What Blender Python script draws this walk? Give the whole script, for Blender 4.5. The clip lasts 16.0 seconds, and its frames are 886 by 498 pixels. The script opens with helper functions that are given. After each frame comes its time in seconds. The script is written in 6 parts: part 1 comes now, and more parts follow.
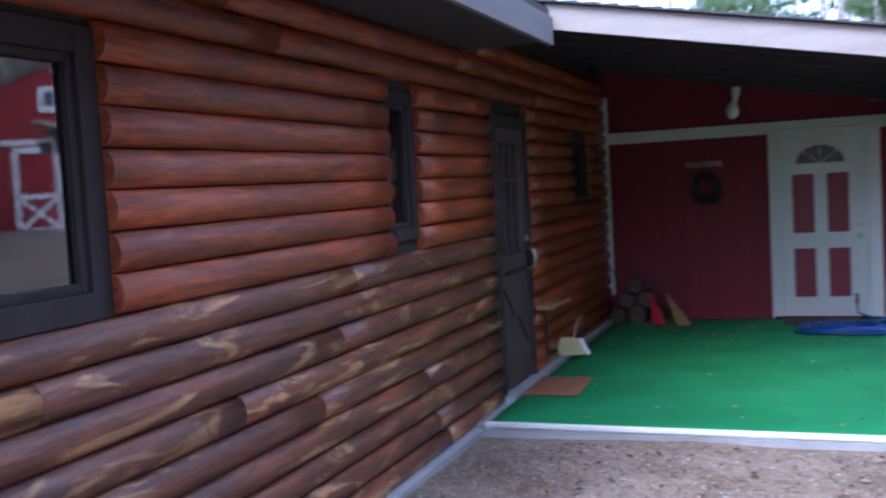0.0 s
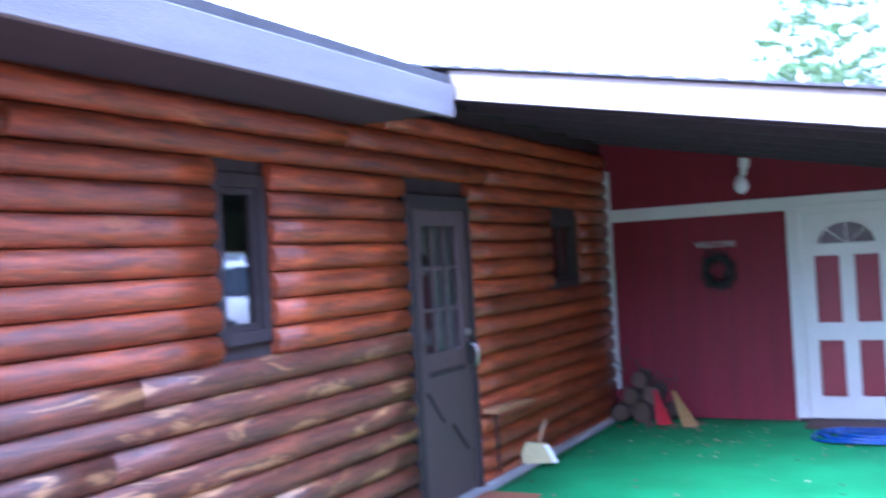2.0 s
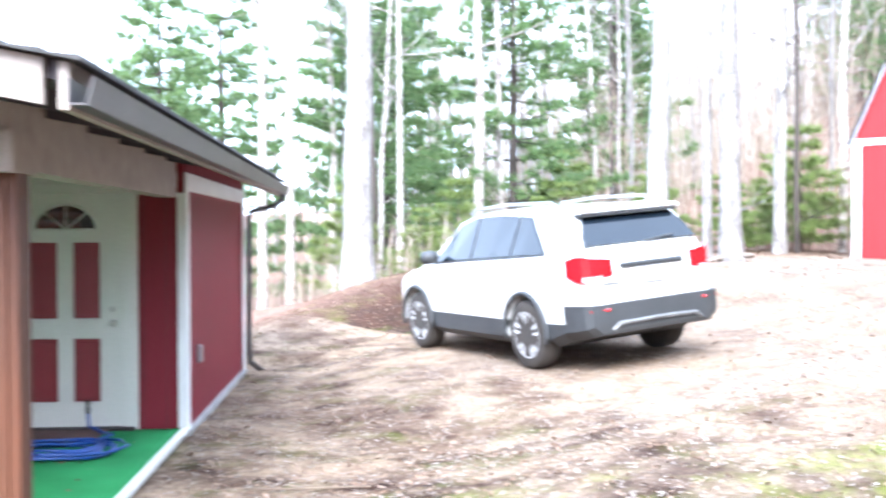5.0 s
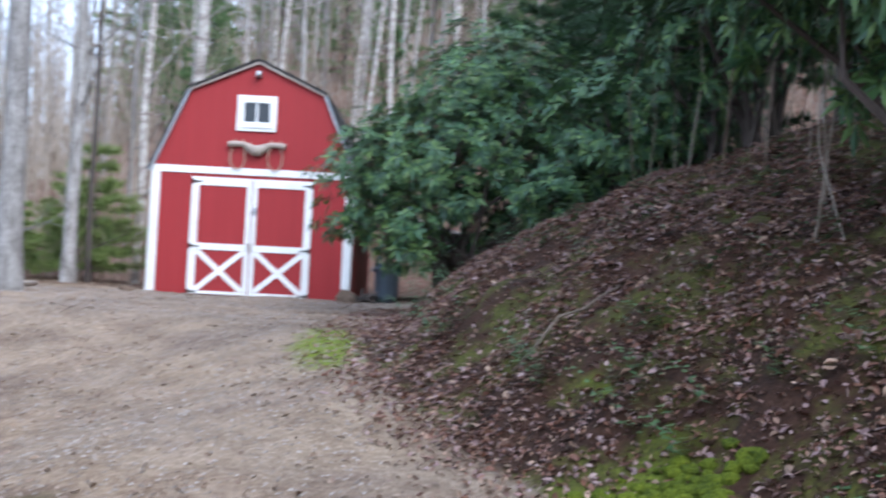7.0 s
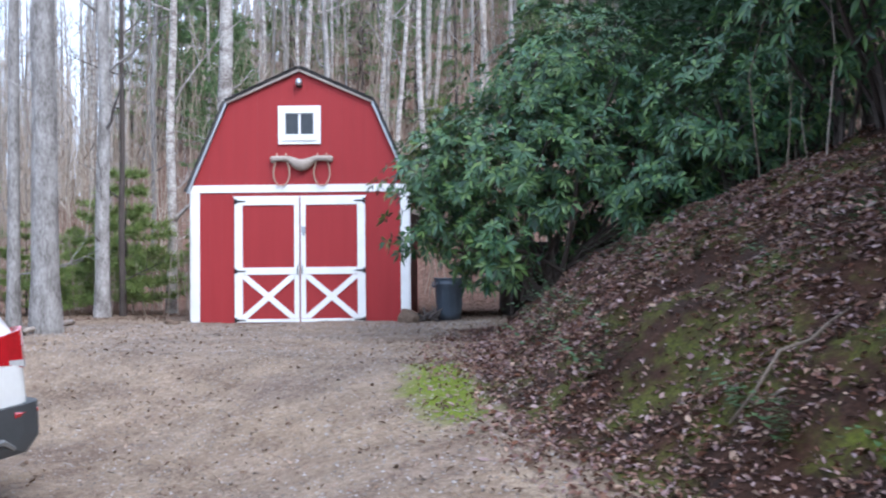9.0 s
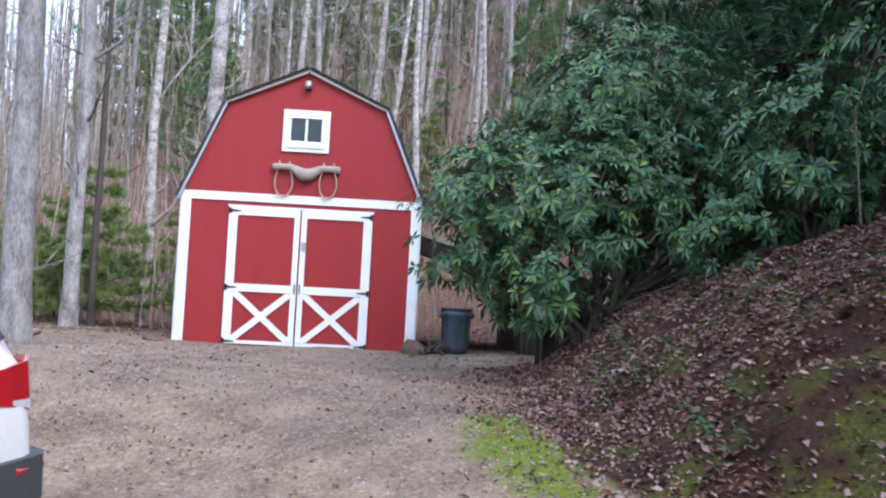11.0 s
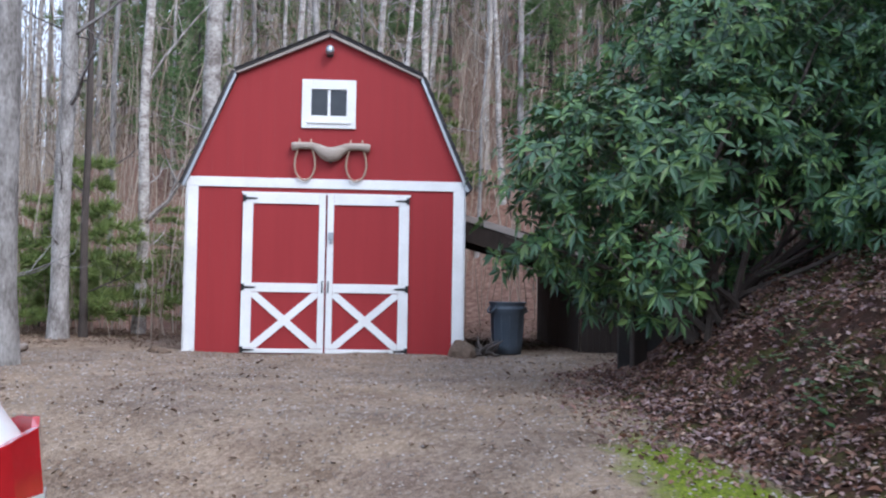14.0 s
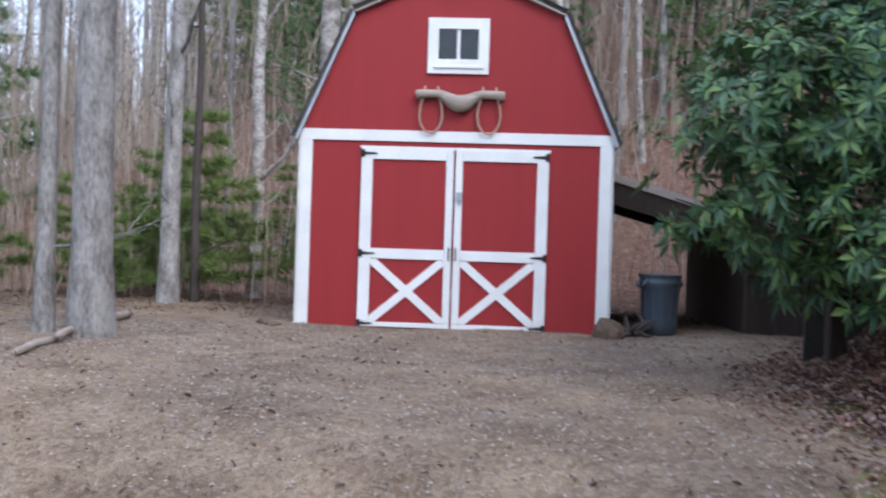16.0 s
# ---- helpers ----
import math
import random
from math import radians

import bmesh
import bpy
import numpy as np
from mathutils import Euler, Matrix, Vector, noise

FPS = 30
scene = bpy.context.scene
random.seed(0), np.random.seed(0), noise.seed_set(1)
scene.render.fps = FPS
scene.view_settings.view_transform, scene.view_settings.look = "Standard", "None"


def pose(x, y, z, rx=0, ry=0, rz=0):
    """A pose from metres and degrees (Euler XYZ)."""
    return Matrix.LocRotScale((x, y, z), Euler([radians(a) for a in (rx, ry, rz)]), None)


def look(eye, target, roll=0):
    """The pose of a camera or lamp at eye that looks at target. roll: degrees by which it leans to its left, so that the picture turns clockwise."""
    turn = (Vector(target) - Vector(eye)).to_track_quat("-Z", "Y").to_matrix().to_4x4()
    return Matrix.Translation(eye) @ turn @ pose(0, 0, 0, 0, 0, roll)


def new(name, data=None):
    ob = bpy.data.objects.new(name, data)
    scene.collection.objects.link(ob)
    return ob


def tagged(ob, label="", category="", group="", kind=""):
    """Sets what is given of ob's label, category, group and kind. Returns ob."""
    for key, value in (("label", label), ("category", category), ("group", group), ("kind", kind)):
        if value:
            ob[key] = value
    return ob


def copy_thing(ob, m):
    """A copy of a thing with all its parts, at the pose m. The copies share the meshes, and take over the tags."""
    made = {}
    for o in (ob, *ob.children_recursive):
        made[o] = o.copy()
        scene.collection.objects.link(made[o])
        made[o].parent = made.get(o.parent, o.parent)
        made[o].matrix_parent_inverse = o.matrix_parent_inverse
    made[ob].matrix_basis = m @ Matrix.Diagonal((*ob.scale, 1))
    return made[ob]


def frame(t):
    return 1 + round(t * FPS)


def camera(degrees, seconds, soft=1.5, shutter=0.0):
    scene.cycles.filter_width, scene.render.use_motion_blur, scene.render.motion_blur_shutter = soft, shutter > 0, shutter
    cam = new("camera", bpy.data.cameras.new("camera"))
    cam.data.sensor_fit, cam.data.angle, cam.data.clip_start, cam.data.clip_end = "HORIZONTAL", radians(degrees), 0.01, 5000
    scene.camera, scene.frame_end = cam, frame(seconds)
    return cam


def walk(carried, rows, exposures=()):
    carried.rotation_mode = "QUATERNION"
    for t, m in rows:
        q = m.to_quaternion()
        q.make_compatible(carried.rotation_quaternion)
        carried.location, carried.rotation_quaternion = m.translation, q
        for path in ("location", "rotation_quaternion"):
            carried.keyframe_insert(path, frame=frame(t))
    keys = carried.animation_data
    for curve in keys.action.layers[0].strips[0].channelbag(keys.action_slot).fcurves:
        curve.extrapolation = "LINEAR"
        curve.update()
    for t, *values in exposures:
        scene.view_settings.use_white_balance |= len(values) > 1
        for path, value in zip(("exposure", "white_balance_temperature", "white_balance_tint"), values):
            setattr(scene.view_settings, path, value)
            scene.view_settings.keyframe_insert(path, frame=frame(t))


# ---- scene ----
cam = camera(48.9, 16.0, soft=2.1, shutter=0.4)
PATH = [
    (0, pose(4.227, -23.751, 0.550, 86.29, 3.21, 64.73)),
    (0.5, pose(4.148, -23.314, 0.576, 87.08, 5.84, 72.50)),
    (1, pose(4.053, -22.913, 0.595, 88.41, 3.76, 75.55)),
    (1.5, pose(4.042, -22.441, 0.638, 92.02, 1.17, 78.27)),
    (2, pose(3.952, -22.037, 0.606, 90.76, 3.27, 71.60)),
    (2.5, pose(3.777, -21.567, 0.593, 87.45, 3.50, 64.51)),
    (3, pose(3.659, -21.071, 0.552, 85.69, 2.14, 64.72)),
    (3.2, pose(3.591, -20.862, 0.545, 86.28, 0.66, 61.98)),
    (5.3, pose(4.086, -19.365, 0.536, 88.28, 0.06, 33.64)),
    (5.5, pose(4.025, -19.070, 0.544, 87.97, -0.38, 29.28)),
    (6, pose(3.808, -18.634, 0.484, 88.82, -1.54, 22.27)),
    (6.5, pose(3.637, -18.192, 0.457, 89.88, -2.84, 12.39)),
    (7, pose(3.432, -17.715, 0.511, 91.69, -2.94, -0.34)),
    (7.5, pose(3.168, -17.380, 0.592, 92.21, -2.10, -6.14)),
    (8, pose(2.947, -17.016, 0.639, 91.49, -2.20, -2.75)),
    (8.5, pose(2.710, -16.675, 0.689, 90.57, -0.19, -1.79)),
    (9, pose(2.453, -16.402, 0.698, 91.76, 0.59, 0.19)),
    (9.5, pose(2.212, -16.116, 0.699, 91.67, 0.68, 1.48)),
    (9.7, pose(2.123, -16.022, 0.714, 91.58, 0.04, 0.93)),
    (11.8, pose(1.138, -14.464, 0.800, 93.87, -2.49, -4.18)),
    (12, pose(1.058, -14.330, 0.788, 92.44, -1.20, -4.03)),
    (12.5, pose(0.937, -13.975, 0.835, 92.88, -0.37, -3.99)),
    (13, pose(0.856, -13.641, 0.807, 91.84, -0.96, -3.81)),
    (13.5, pose(0.760, -13.352, 0.795, 92.98, 0.70, -3.68)),
    (14, pose(0.667, -13.034, 0.797, 92.70, -0.93, -3.97)),
    (14.5, pose(0.634, -12.664, 0.815, 92.36, -1.46, -2.66)),
    (15, pose(0.587, -12.254, 0.834, 90.33, -0.98, -3.55)),
    (15.5, pose(0.564, -11.877, 0.845, 89.53, -0.20, -1.38)),
    (16, pose(0.502, -11.443, 0.901, 90.17, -1.85, 3.05)),
]

EXPOSURES = [(0.0, 1.5, 4850, 21), (0.5, 2.3, 4550, 23), (1.0, 2.9, 4300, 25), (1.5, 3.0, 4350, 25), (2.0, 3.25, 4450, 27), (2.5, 3.45, 4600, 26), (3.2, 3.5, 4800, 24), (5.3, 2.4, 5650, 9), (5.5, 2.2, 5650, 9), (6.0, 1.75, 5600, 8), (6.5, 1.25, 5500, 8), (7.0, 1.05, 5500, 9), (9.0, 1.02, 5500, 11), (12.5, 0.88, 5600, 12), (16.0, 0.58, 5650, 11)]
walk(cam, PATH, EXPOSURES)

# ---- light: overcast winter daylight ----
world = bpy.data.worlds.new("world")
scene.world = world
world.use_nodes = True
wn, wl = world.node_tree.nodes, world.node_tree.links
sky = wn.new("ShaderNodeTexSky")
sky.sky_type, sky.sun_disc = "NISHITA", False
sky.sun_elevation, sky.sun_rotation = radians(42), radians(146)
sky.air_density, sky.dust_density, sky.ozone_density = 1.0, 4.0, 1.0
mixw = wn.new("ShaderNodeMixRGB")
mixw.inputs[0].default_value = 0.72
mixw.inputs[2].default_value = (7.9, 8.8, 10.2, 1)
wl.new(sky.outputs[0], mixw.inputs[1])
wl.new(mixw.outputs[0], wn["Background"].inputs["Color"])
wn["Background"].inputs["Strength"].default_value = 0.15
sun_data = bpy.data.lights.new("sun", "SUN")
sun_data.energy, sun_data.angle, sun_data.color = 1.5, radians(30), (1.0, 0.96, 0.9)
sun = new("sun", sun_data)
sun.matrix_world = look((0, 0, 30), (-0.5, 0.75, 29.2))

# ---- building tools ----
def mesh_from(name, bm, material):
    me = bpy.data.meshes.new(name)
    bm.normal_update()
    bm.to_mesh(me)
    bm.free()
    me.materials.append(material)
    return me


def part(name, bm, material, parent, label="", smooth=False, kind=""):
    me = mesh_from(name, bm, material)
    if smooth:
        me.polygons.foreach_set("use_smooth", [True] * len(me.polygons))
    ob = new(name, me)
    ob.parent = parent
    return tagged(ob, label, "", "", kind)


def solo(name, bm, material, m, label, category, group="", kind="", smooth=False):
    me = mesh_from(name, bm, material)
    if smooth:
        me.polygons.foreach_set("use_smooth", [True] * len(me.polygons))
    ob = new(name, me)
    ob.matrix_world = m
    return tagged(ob, label, category, group, kind)


def thing(name, m, label, category, group="", kind=""):
    ob = new(name)
    ob.matrix_world = m
    ob.empty_display_size = 0.1
    return tagged(ob, label, category, group, kind)


def box(bm, x0, x1, y0, y1, z0, z1, bevel=0.0, m=None):
    vs = [bm.verts.new((x, y, z)) for x in (x0, x1) for y in (y0, y1) for z in (z0, z1)]
    fs = [(0, 1, 3, 2), (4, 6, 7, 5), (0, 4, 5, 1), (2, 3, 7, 6), (0, 2, 6, 4), (1, 5, 7, 3)]
    faces = [bm.faces.new([vs[i] for i in f]) for f in fs]
    if m is not None:
        bmesh.ops.transform(bm, matrix=m, verts=vs)
    if bevel:
        edges = list({e for f in faces for e in f.edges})
        bmesh.ops.bevel(bm, geom=edges, offset=bevel, segments=1, affect="EDGES")
    return bm


def boxes(*specs, bevel=0.0):
    bm = bmesh.new()
    for s in specs:
        box(bm, *s, bevel=bevel)
    return bm


def beam(bm, a, b, w, h, bevel=0.0):
    """A bar of section w x h from a to b (w sideways, h as upright as can be)."""
    a, b = Vector(a), Vector(b)
    d = b - a
    q = d.to_track_quat("Y", "Z")
    m = Matrix.Translation(a) @ q.to_matrix().to_4x4()
    return box(bm, -w / 2, w / 2, 0, d.length, -h / 2, h / 2, bevel, m)


def prism(bm, outline, lo, hi, axis="y"):
    """A flat outline of (u, v) pairs pushed from lo to hi along an axis; u, v are the other two axes in order."""
    def at(u, v, w):
        return {"x": (w, u, v), "y": (u, w, v), "z": (u, v, w)}[axis]
    a = [bm.verts.new(at(u, v, lo)) for u, v in outline]
    b = [bm.verts.new(at(u, v, hi)) for u, v in outline]
    n = len(outline)
    bm.faces.new(a)
    bm.faces.new(list(reversed(b)))
    for i in range(n):
        bm.faces.new((a[i], b[i], b[(i + 1) % n], a[(i + 1) % n]))
    bmesh.ops.recalc_face_normals(bm, faces=bm.faces)
    return bm


def tube(bm, pts, radii, n=8, cap=True):
    """A round tube through points with a radius at each."""
    pts = [Vector(p) for p in pts]
    rings = []
    side = None
    for i, p in enumerate(pts):
        d = (pts[min(i + 1, len(pts) - 1)] - pts[max(i - 1, 0)]).normalized()
        if side is None:
            side = d.orthogonal().normalized()
        side = (side - d * side.dot(d)).normalized()
        up = d.cross(side)
        r = radii[i] if isinstance(radii, (list, tuple)) else radii
        rings.append([bm.verts.new(p + (side * math.cos(a) + up * math.sin(a)) * r) for a in (2 * math.pi * k / n for k in range(n))])
    for a, b in zip(rings, rings[1:]):
        for k in range(n):
            bm.faces.new((a[k], a[(k + 1) % n], b[(k + 1) % n], b[k]))
    if cap:
        bm.faces.new(list(reversed(rings[0])))
        bm.faces.new(rings[-1])
    return bm


def lathe(bm, profile, n=24, m=None, cap=True):
    """Turns (radius, height) pairs round the z axis."""
    rings = [[bm.verts.new((r * math.cos(2 * math.pi * k / n), r * math.sin(2 * math.pi * k / n), z)) for k in range(n)] for r, z in profile]
    for a, b in zip(rings, rings[1:]):
        for k in range(n):
            bm.faces.new((a[k], a[(k + 1) % n], b[(k + 1) % n], b[k]))
    if cap:
        bm.faces.new(list(reversed(rings[0])))
        bm.faces.new(rings[-1])
    if m is not None:
        bmesh.ops.transform(bm, matrix=m, verts=[v for r in rings for v in r])
    return bm


# ---- materials ----
def paint(name, base, other=None, rough=0.6, scale=3.0, fine=40.0, amount=0.5, bump=0.15, metal=0.0, stretch=(1, 1, 1), coat=0.0, per_object=0.0, dist=0.01, spec=0.5, trans=0.0):
    """A surface with a broad and a fine variation between two colours, and fine relief."""
    mat = bpy.data.materials.new(name)
    mat.use_nodes = True
    n, l = mat.node_tree.nodes, mat.node_tree.links
    b = n["Principled BSDF"]
    other = other or tuple(c * 0.7 for c in base)
    co = n.new("ShaderNodeTexCoord")
    mp = n.new("ShaderNodeMapping")
    mp.inputs["Scale"].default_value = stretch
    l.new(co.outputs["Object"], mp.inputs["Vector"])
    big, small = n.new("ShaderNodeTexNoise"), n.new("ShaderNodeTexNoise")
    for node, s, d in ((big, scale, 3), (small, fine, 6)):
        node.inputs["Scale"].default_value, node.inputs["Detail"].default_value = s, d
        l.new(mp.outputs[0], node.inputs["Vector"])
    mix = n.new("ShaderNodeMath")
    mix.operation = "MULTIPLY_ADD"
    mix.inputs[1].default_value = 0.55
    half = n.new("ShaderNodeMath")
    half.operation = "MULTIPLY"
    half.inputs[1].default_value = 0.45
    l.new(small.outputs["Fac"], half.inputs[0])
    l.new(big.outputs["Fac"], mix.inputs[0])
    l.new(half.outputs[0], mix.inputs[2])
    ramp = n.new("ShaderNodeValToRGB")
    ramp.color_ramp.elements[0].position, ramp.color_ramp.elements[1].position = 0.5 - amount * 0.3, 0.5 + amount * 0.3
    ramp.color_ramp.elements[0].color, ramp.color_ramp.elements[1].color = (*other, 1), (*base, 1)
    l.new(mix.outputs[0], ramp.inputs["Fac"])
    last = ramp.outputs["Color"]
    if per_object:
        info = n.new("ShaderNodeObjectInfo")
        hsv = n.new("ShaderNodeHueSaturation")
        rng = n.new("ShaderNodeMapRange")
        rng.inputs["To Min"].default_value, rng.inputs["To Max"].default_value = 1 - per_object, 1 + per_object
        l.new(info.outputs["Random"], rng.inputs["Value"])
        l.new(rng.outputs[0], hsv.inputs["Value"])
        l.new(last, hsv.inputs["Color"])
        last = hsv.outputs["Color"]
    l.new(last, b.inputs["Base Color"])
    b.inputs["Roughness"].default_value, b.inputs["Metallic"].default_value = rough, metal
    b.inputs["Coat Weight"].default_value = coat
    b.inputs["Coat Roughness"].default_value = 0.05
    b.inputs["Specular IOR Level"].default_value = spec
    b.inputs["Transmission Weight"].default_value = trans
    if bump:
        bp = n.new("ShaderNodeBump")
        bp.inputs["Strength"].default_value, bp.inputs["Distance"].default_value = bump, dist
        l.new(small.outputs["Fac"], bp.inputs["Height"])
        l.new(bp.outputs[0], b.inputs["Normal"])
    return mat


def islands(name, colours, rough=0.6, spec=0.3, noise_scale=30.0, translucent=0.0):
    """Loose pieces in one mesh, each with a colour of its own from a list."""
    mat = bpy.data.materials.new(name)
    mat.use_nodes = True
    n, l = mat.node_tree.nodes, mat.node_tree.links
    b = n["Principled BSDF"]
    geo = n.new("ShaderNodeNewGeometry")
    ramp = n.new("ShaderNodeValToRGB")
    els = ramp.color_ramp.elements
    while len(els) < len(colours):
        els.new(0.5)
    for i, c in enumerate(colours):
        els[i].position = i / max(1, len(colours) - 1)
        els[i].color = (*c, 1)
    l.new(geo.outputs["Random Per Island"], ramp.inputs["Fac"])
    tex = n.new("ShaderNodeTexNoise")
    tex.inputs["Scale"].default_value = noise_scale
    co = n.new("ShaderNodeTexCoord")
    l.new(co.outputs["Object"], tex.inputs["Vector"])
    mul = n.new("ShaderNodeMixRGB")
    mul.blend_type = "OVERLAY"
    mul.inputs[0].default_value = 0.4
    l.new(ramp.outputs[0], mul.inputs[1])
    l.new(tex.outputs["Fac"], mul.inputs[2])
    l.new(mul.outputs[0], b.inputs["Base Color"])
    b.inputs["Roughness"].default_value = rough
    b.inputs["Specular IOR Level"].default_value = spec
    if translucent:
        tr = n.new("ShaderNodeBsdfTranslucent")
        mx = n.new("ShaderNodeMixShader")
        mx.inputs[0].default_value = translucent
        l.new(mul.outputs[0], tr.inputs["Color"])
        l.new(b.outputs[0], mx.inputs[1])
        l.new(tr.outputs[0], mx.inputs[2])
        l.new(mx.outputs[0], n["Material Output"].inputs["Surface"])
    return mat


def clear_glass(name, tint=(0.75, 0.8, 0.8), rough=0.02, ior=1.45):
    mat = bpy.data.materials.new(name)
    mat.use_nodes = True
    b = mat.node_tree.nodes["Principled BSDF"]
    b.inputs["Base Color"].default_value = (*tint, 1)
    b.inputs["Roughness"].default_value = rough
    b.inputs["Transmission Weight"].default_value = 1.0
    b.inputs["IOR"].default_value = ior
    return mat


BARN_RED = paint("barn_red_paint", (0.295, 0.027, 0.029), (0.262, 0.023, 0.025), 0.6, 0.8, 60, 0.5, 0.3, stretch=(9, 9, 0.8), dist=0.004, spec=0.25)
WHITE = paint("white_paint", (0.80, 0.80, 0.79), (0.66, 0.65, 0.63), 0.5, 2.5, 50, 0.6, 0.2, dist=0.003)
BLACK_IRON = paint("black_iron", (0.02, 0.02, 0.02), (0.035, 0.03, 0.028), 0.5, 8, 90, 0.5, 0.3, metal=0.6)
SHINGLE = paint("roof_shingle", (0.09, 0.085, 0.085), (0.045, 0.043, 0.043), 0.9, 4, 120, 0.7, 0.6)
METAL_GREY = paint("galvanised_metal", (0.42, 0.44, 0.46), (0.30, 0.31, 0.32), 0.45, 3, 50, 0.6, 0.1, metal=0.8)
GREY_WOOD = paint("weathered_wood", (0.46, 0.39, 0.33), (0.24, 0.195, 0.165), 0.85, 4, 60, 0.7, 0.6, stretch=(1, 6, 6))
BOW_WOOD = paint("bent_hickory", (0.42, 0.30, 0.22), (0.28, 0.18, 0.13), 0.7, 9, 70, 0.6, 0.3)
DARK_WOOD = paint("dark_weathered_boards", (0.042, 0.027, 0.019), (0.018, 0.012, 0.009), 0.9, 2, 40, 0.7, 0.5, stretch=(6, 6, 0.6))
# near-black: the missing light inside rooms and wheel wells is put into the colour
DARK_IN = paint("unlit_interior", (0.03, 0.03, 0.03), (0.02, 0.02, 0.02), 0.9)
PANE = paint("dark_window_pane", (0.025, 0.028, 0.03), (0.015, 0.017, 0.02), 0.06, 2, 10, 0.5, 0.0)
ROCK = paint("brown_stone", (0.17, 0.115, 0.078), (0.08, 0.053, 0.036), 0.9, 6, 40, 0.7, 0.8, dist=0.02)
CAN_GREY = paint("blue_grey_plastic", (0.088, 0.11, 0.135), (0.06, 0.076, 0.096), 0.5, 4, 60, 0.5, 0.15)
DARK_TRIM = paint("dark_brown_trim", (0.045, 0.034, 0.033), (0.020, 0.015, 0.015), 0.7, 2, 50, 0.6, 0.2, stretch=(5, 5, 0.8), spec=0.3)
BROWN_DOOR = paint("brown_door_paint", (0.085, 0.055, 0.05), (0.055, 0.036, 0.034), 0.5, 2, 60, 0.6, 0.2, stretch=(6, 6, 0.8))
PORCH_RED = paint("porch_red_paint", (0.20, 0.016, 0.028), (0.16, 0.013, 0.022), 0.6, 0.9, 60, 0.5, 0.25, stretch=(9, 9, 0.8), dist=0.004, spec=0.3)
DOOR_RED = paint("door_red_panel", (0.25, 0.02, 0.03), (0.20, 0.016, 0.024), 0.45, 2, 50, 0.5, 0.1)
OFF_WHITE = paint("porch_white_paint", (0.72, 0.71, 0.66), (0.60, 0.59, 0.54), 0.5, 2, 40, 0.6, 0.15, dist=0.003)
TURF = paint("green_turf_carpet", (0.034, 0.235, 0.075), (0.016, 0.13, 0.038), 0.9, 1.6, 110, 0.6, 0.7, dist=0.008, spec=0.2)
CONCRETE = paint("concrete", (0.36, 0.35, 0.34), (0.22, 0.21, 0.205), 0.85, 3, 40, 0.7, 0.4)
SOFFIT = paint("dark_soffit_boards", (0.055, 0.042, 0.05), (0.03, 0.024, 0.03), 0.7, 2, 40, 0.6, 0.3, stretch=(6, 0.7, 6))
FASCIA = paint("weathered_fascia", (0.40, 0.345, 0.30), (0.24, 0.20, 0.18), 0.7, 1.6, 40, 0.7, 0.3, stretch=(0.7, 5, 5))
POST_WOOD = paint("stained_post", (0.13, 0.042, 0.018), (0.055, 0.020, 0.010), 0.6, 2, 40, 0.6, 0.3, stretch=(6, 6, 0.6))
BRASS = paint("satin_nickel", (0.6, 0.58, 0.54), (0.5, 0.48, 0.45), 0.3, 5, 50, 0.4, 0.0, metal=1.0)
GUTTER = paint("brown_gutter_metal", (0.10, 0.09, 0.09), (0.07, 0.06, 0.06), 0.4, 3, 40, 0.5, 0.05, metal=0.3)
GLASS = clear_glass("window_glass", ior=1.75)
MIRROR_PANE = paint("reflecting_dark_pane", (0.02, 0.022, 0.024), (0.015, 0.016, 0.018), 0.03, 1, 8, 0.5, 0.0, spec=1.0)


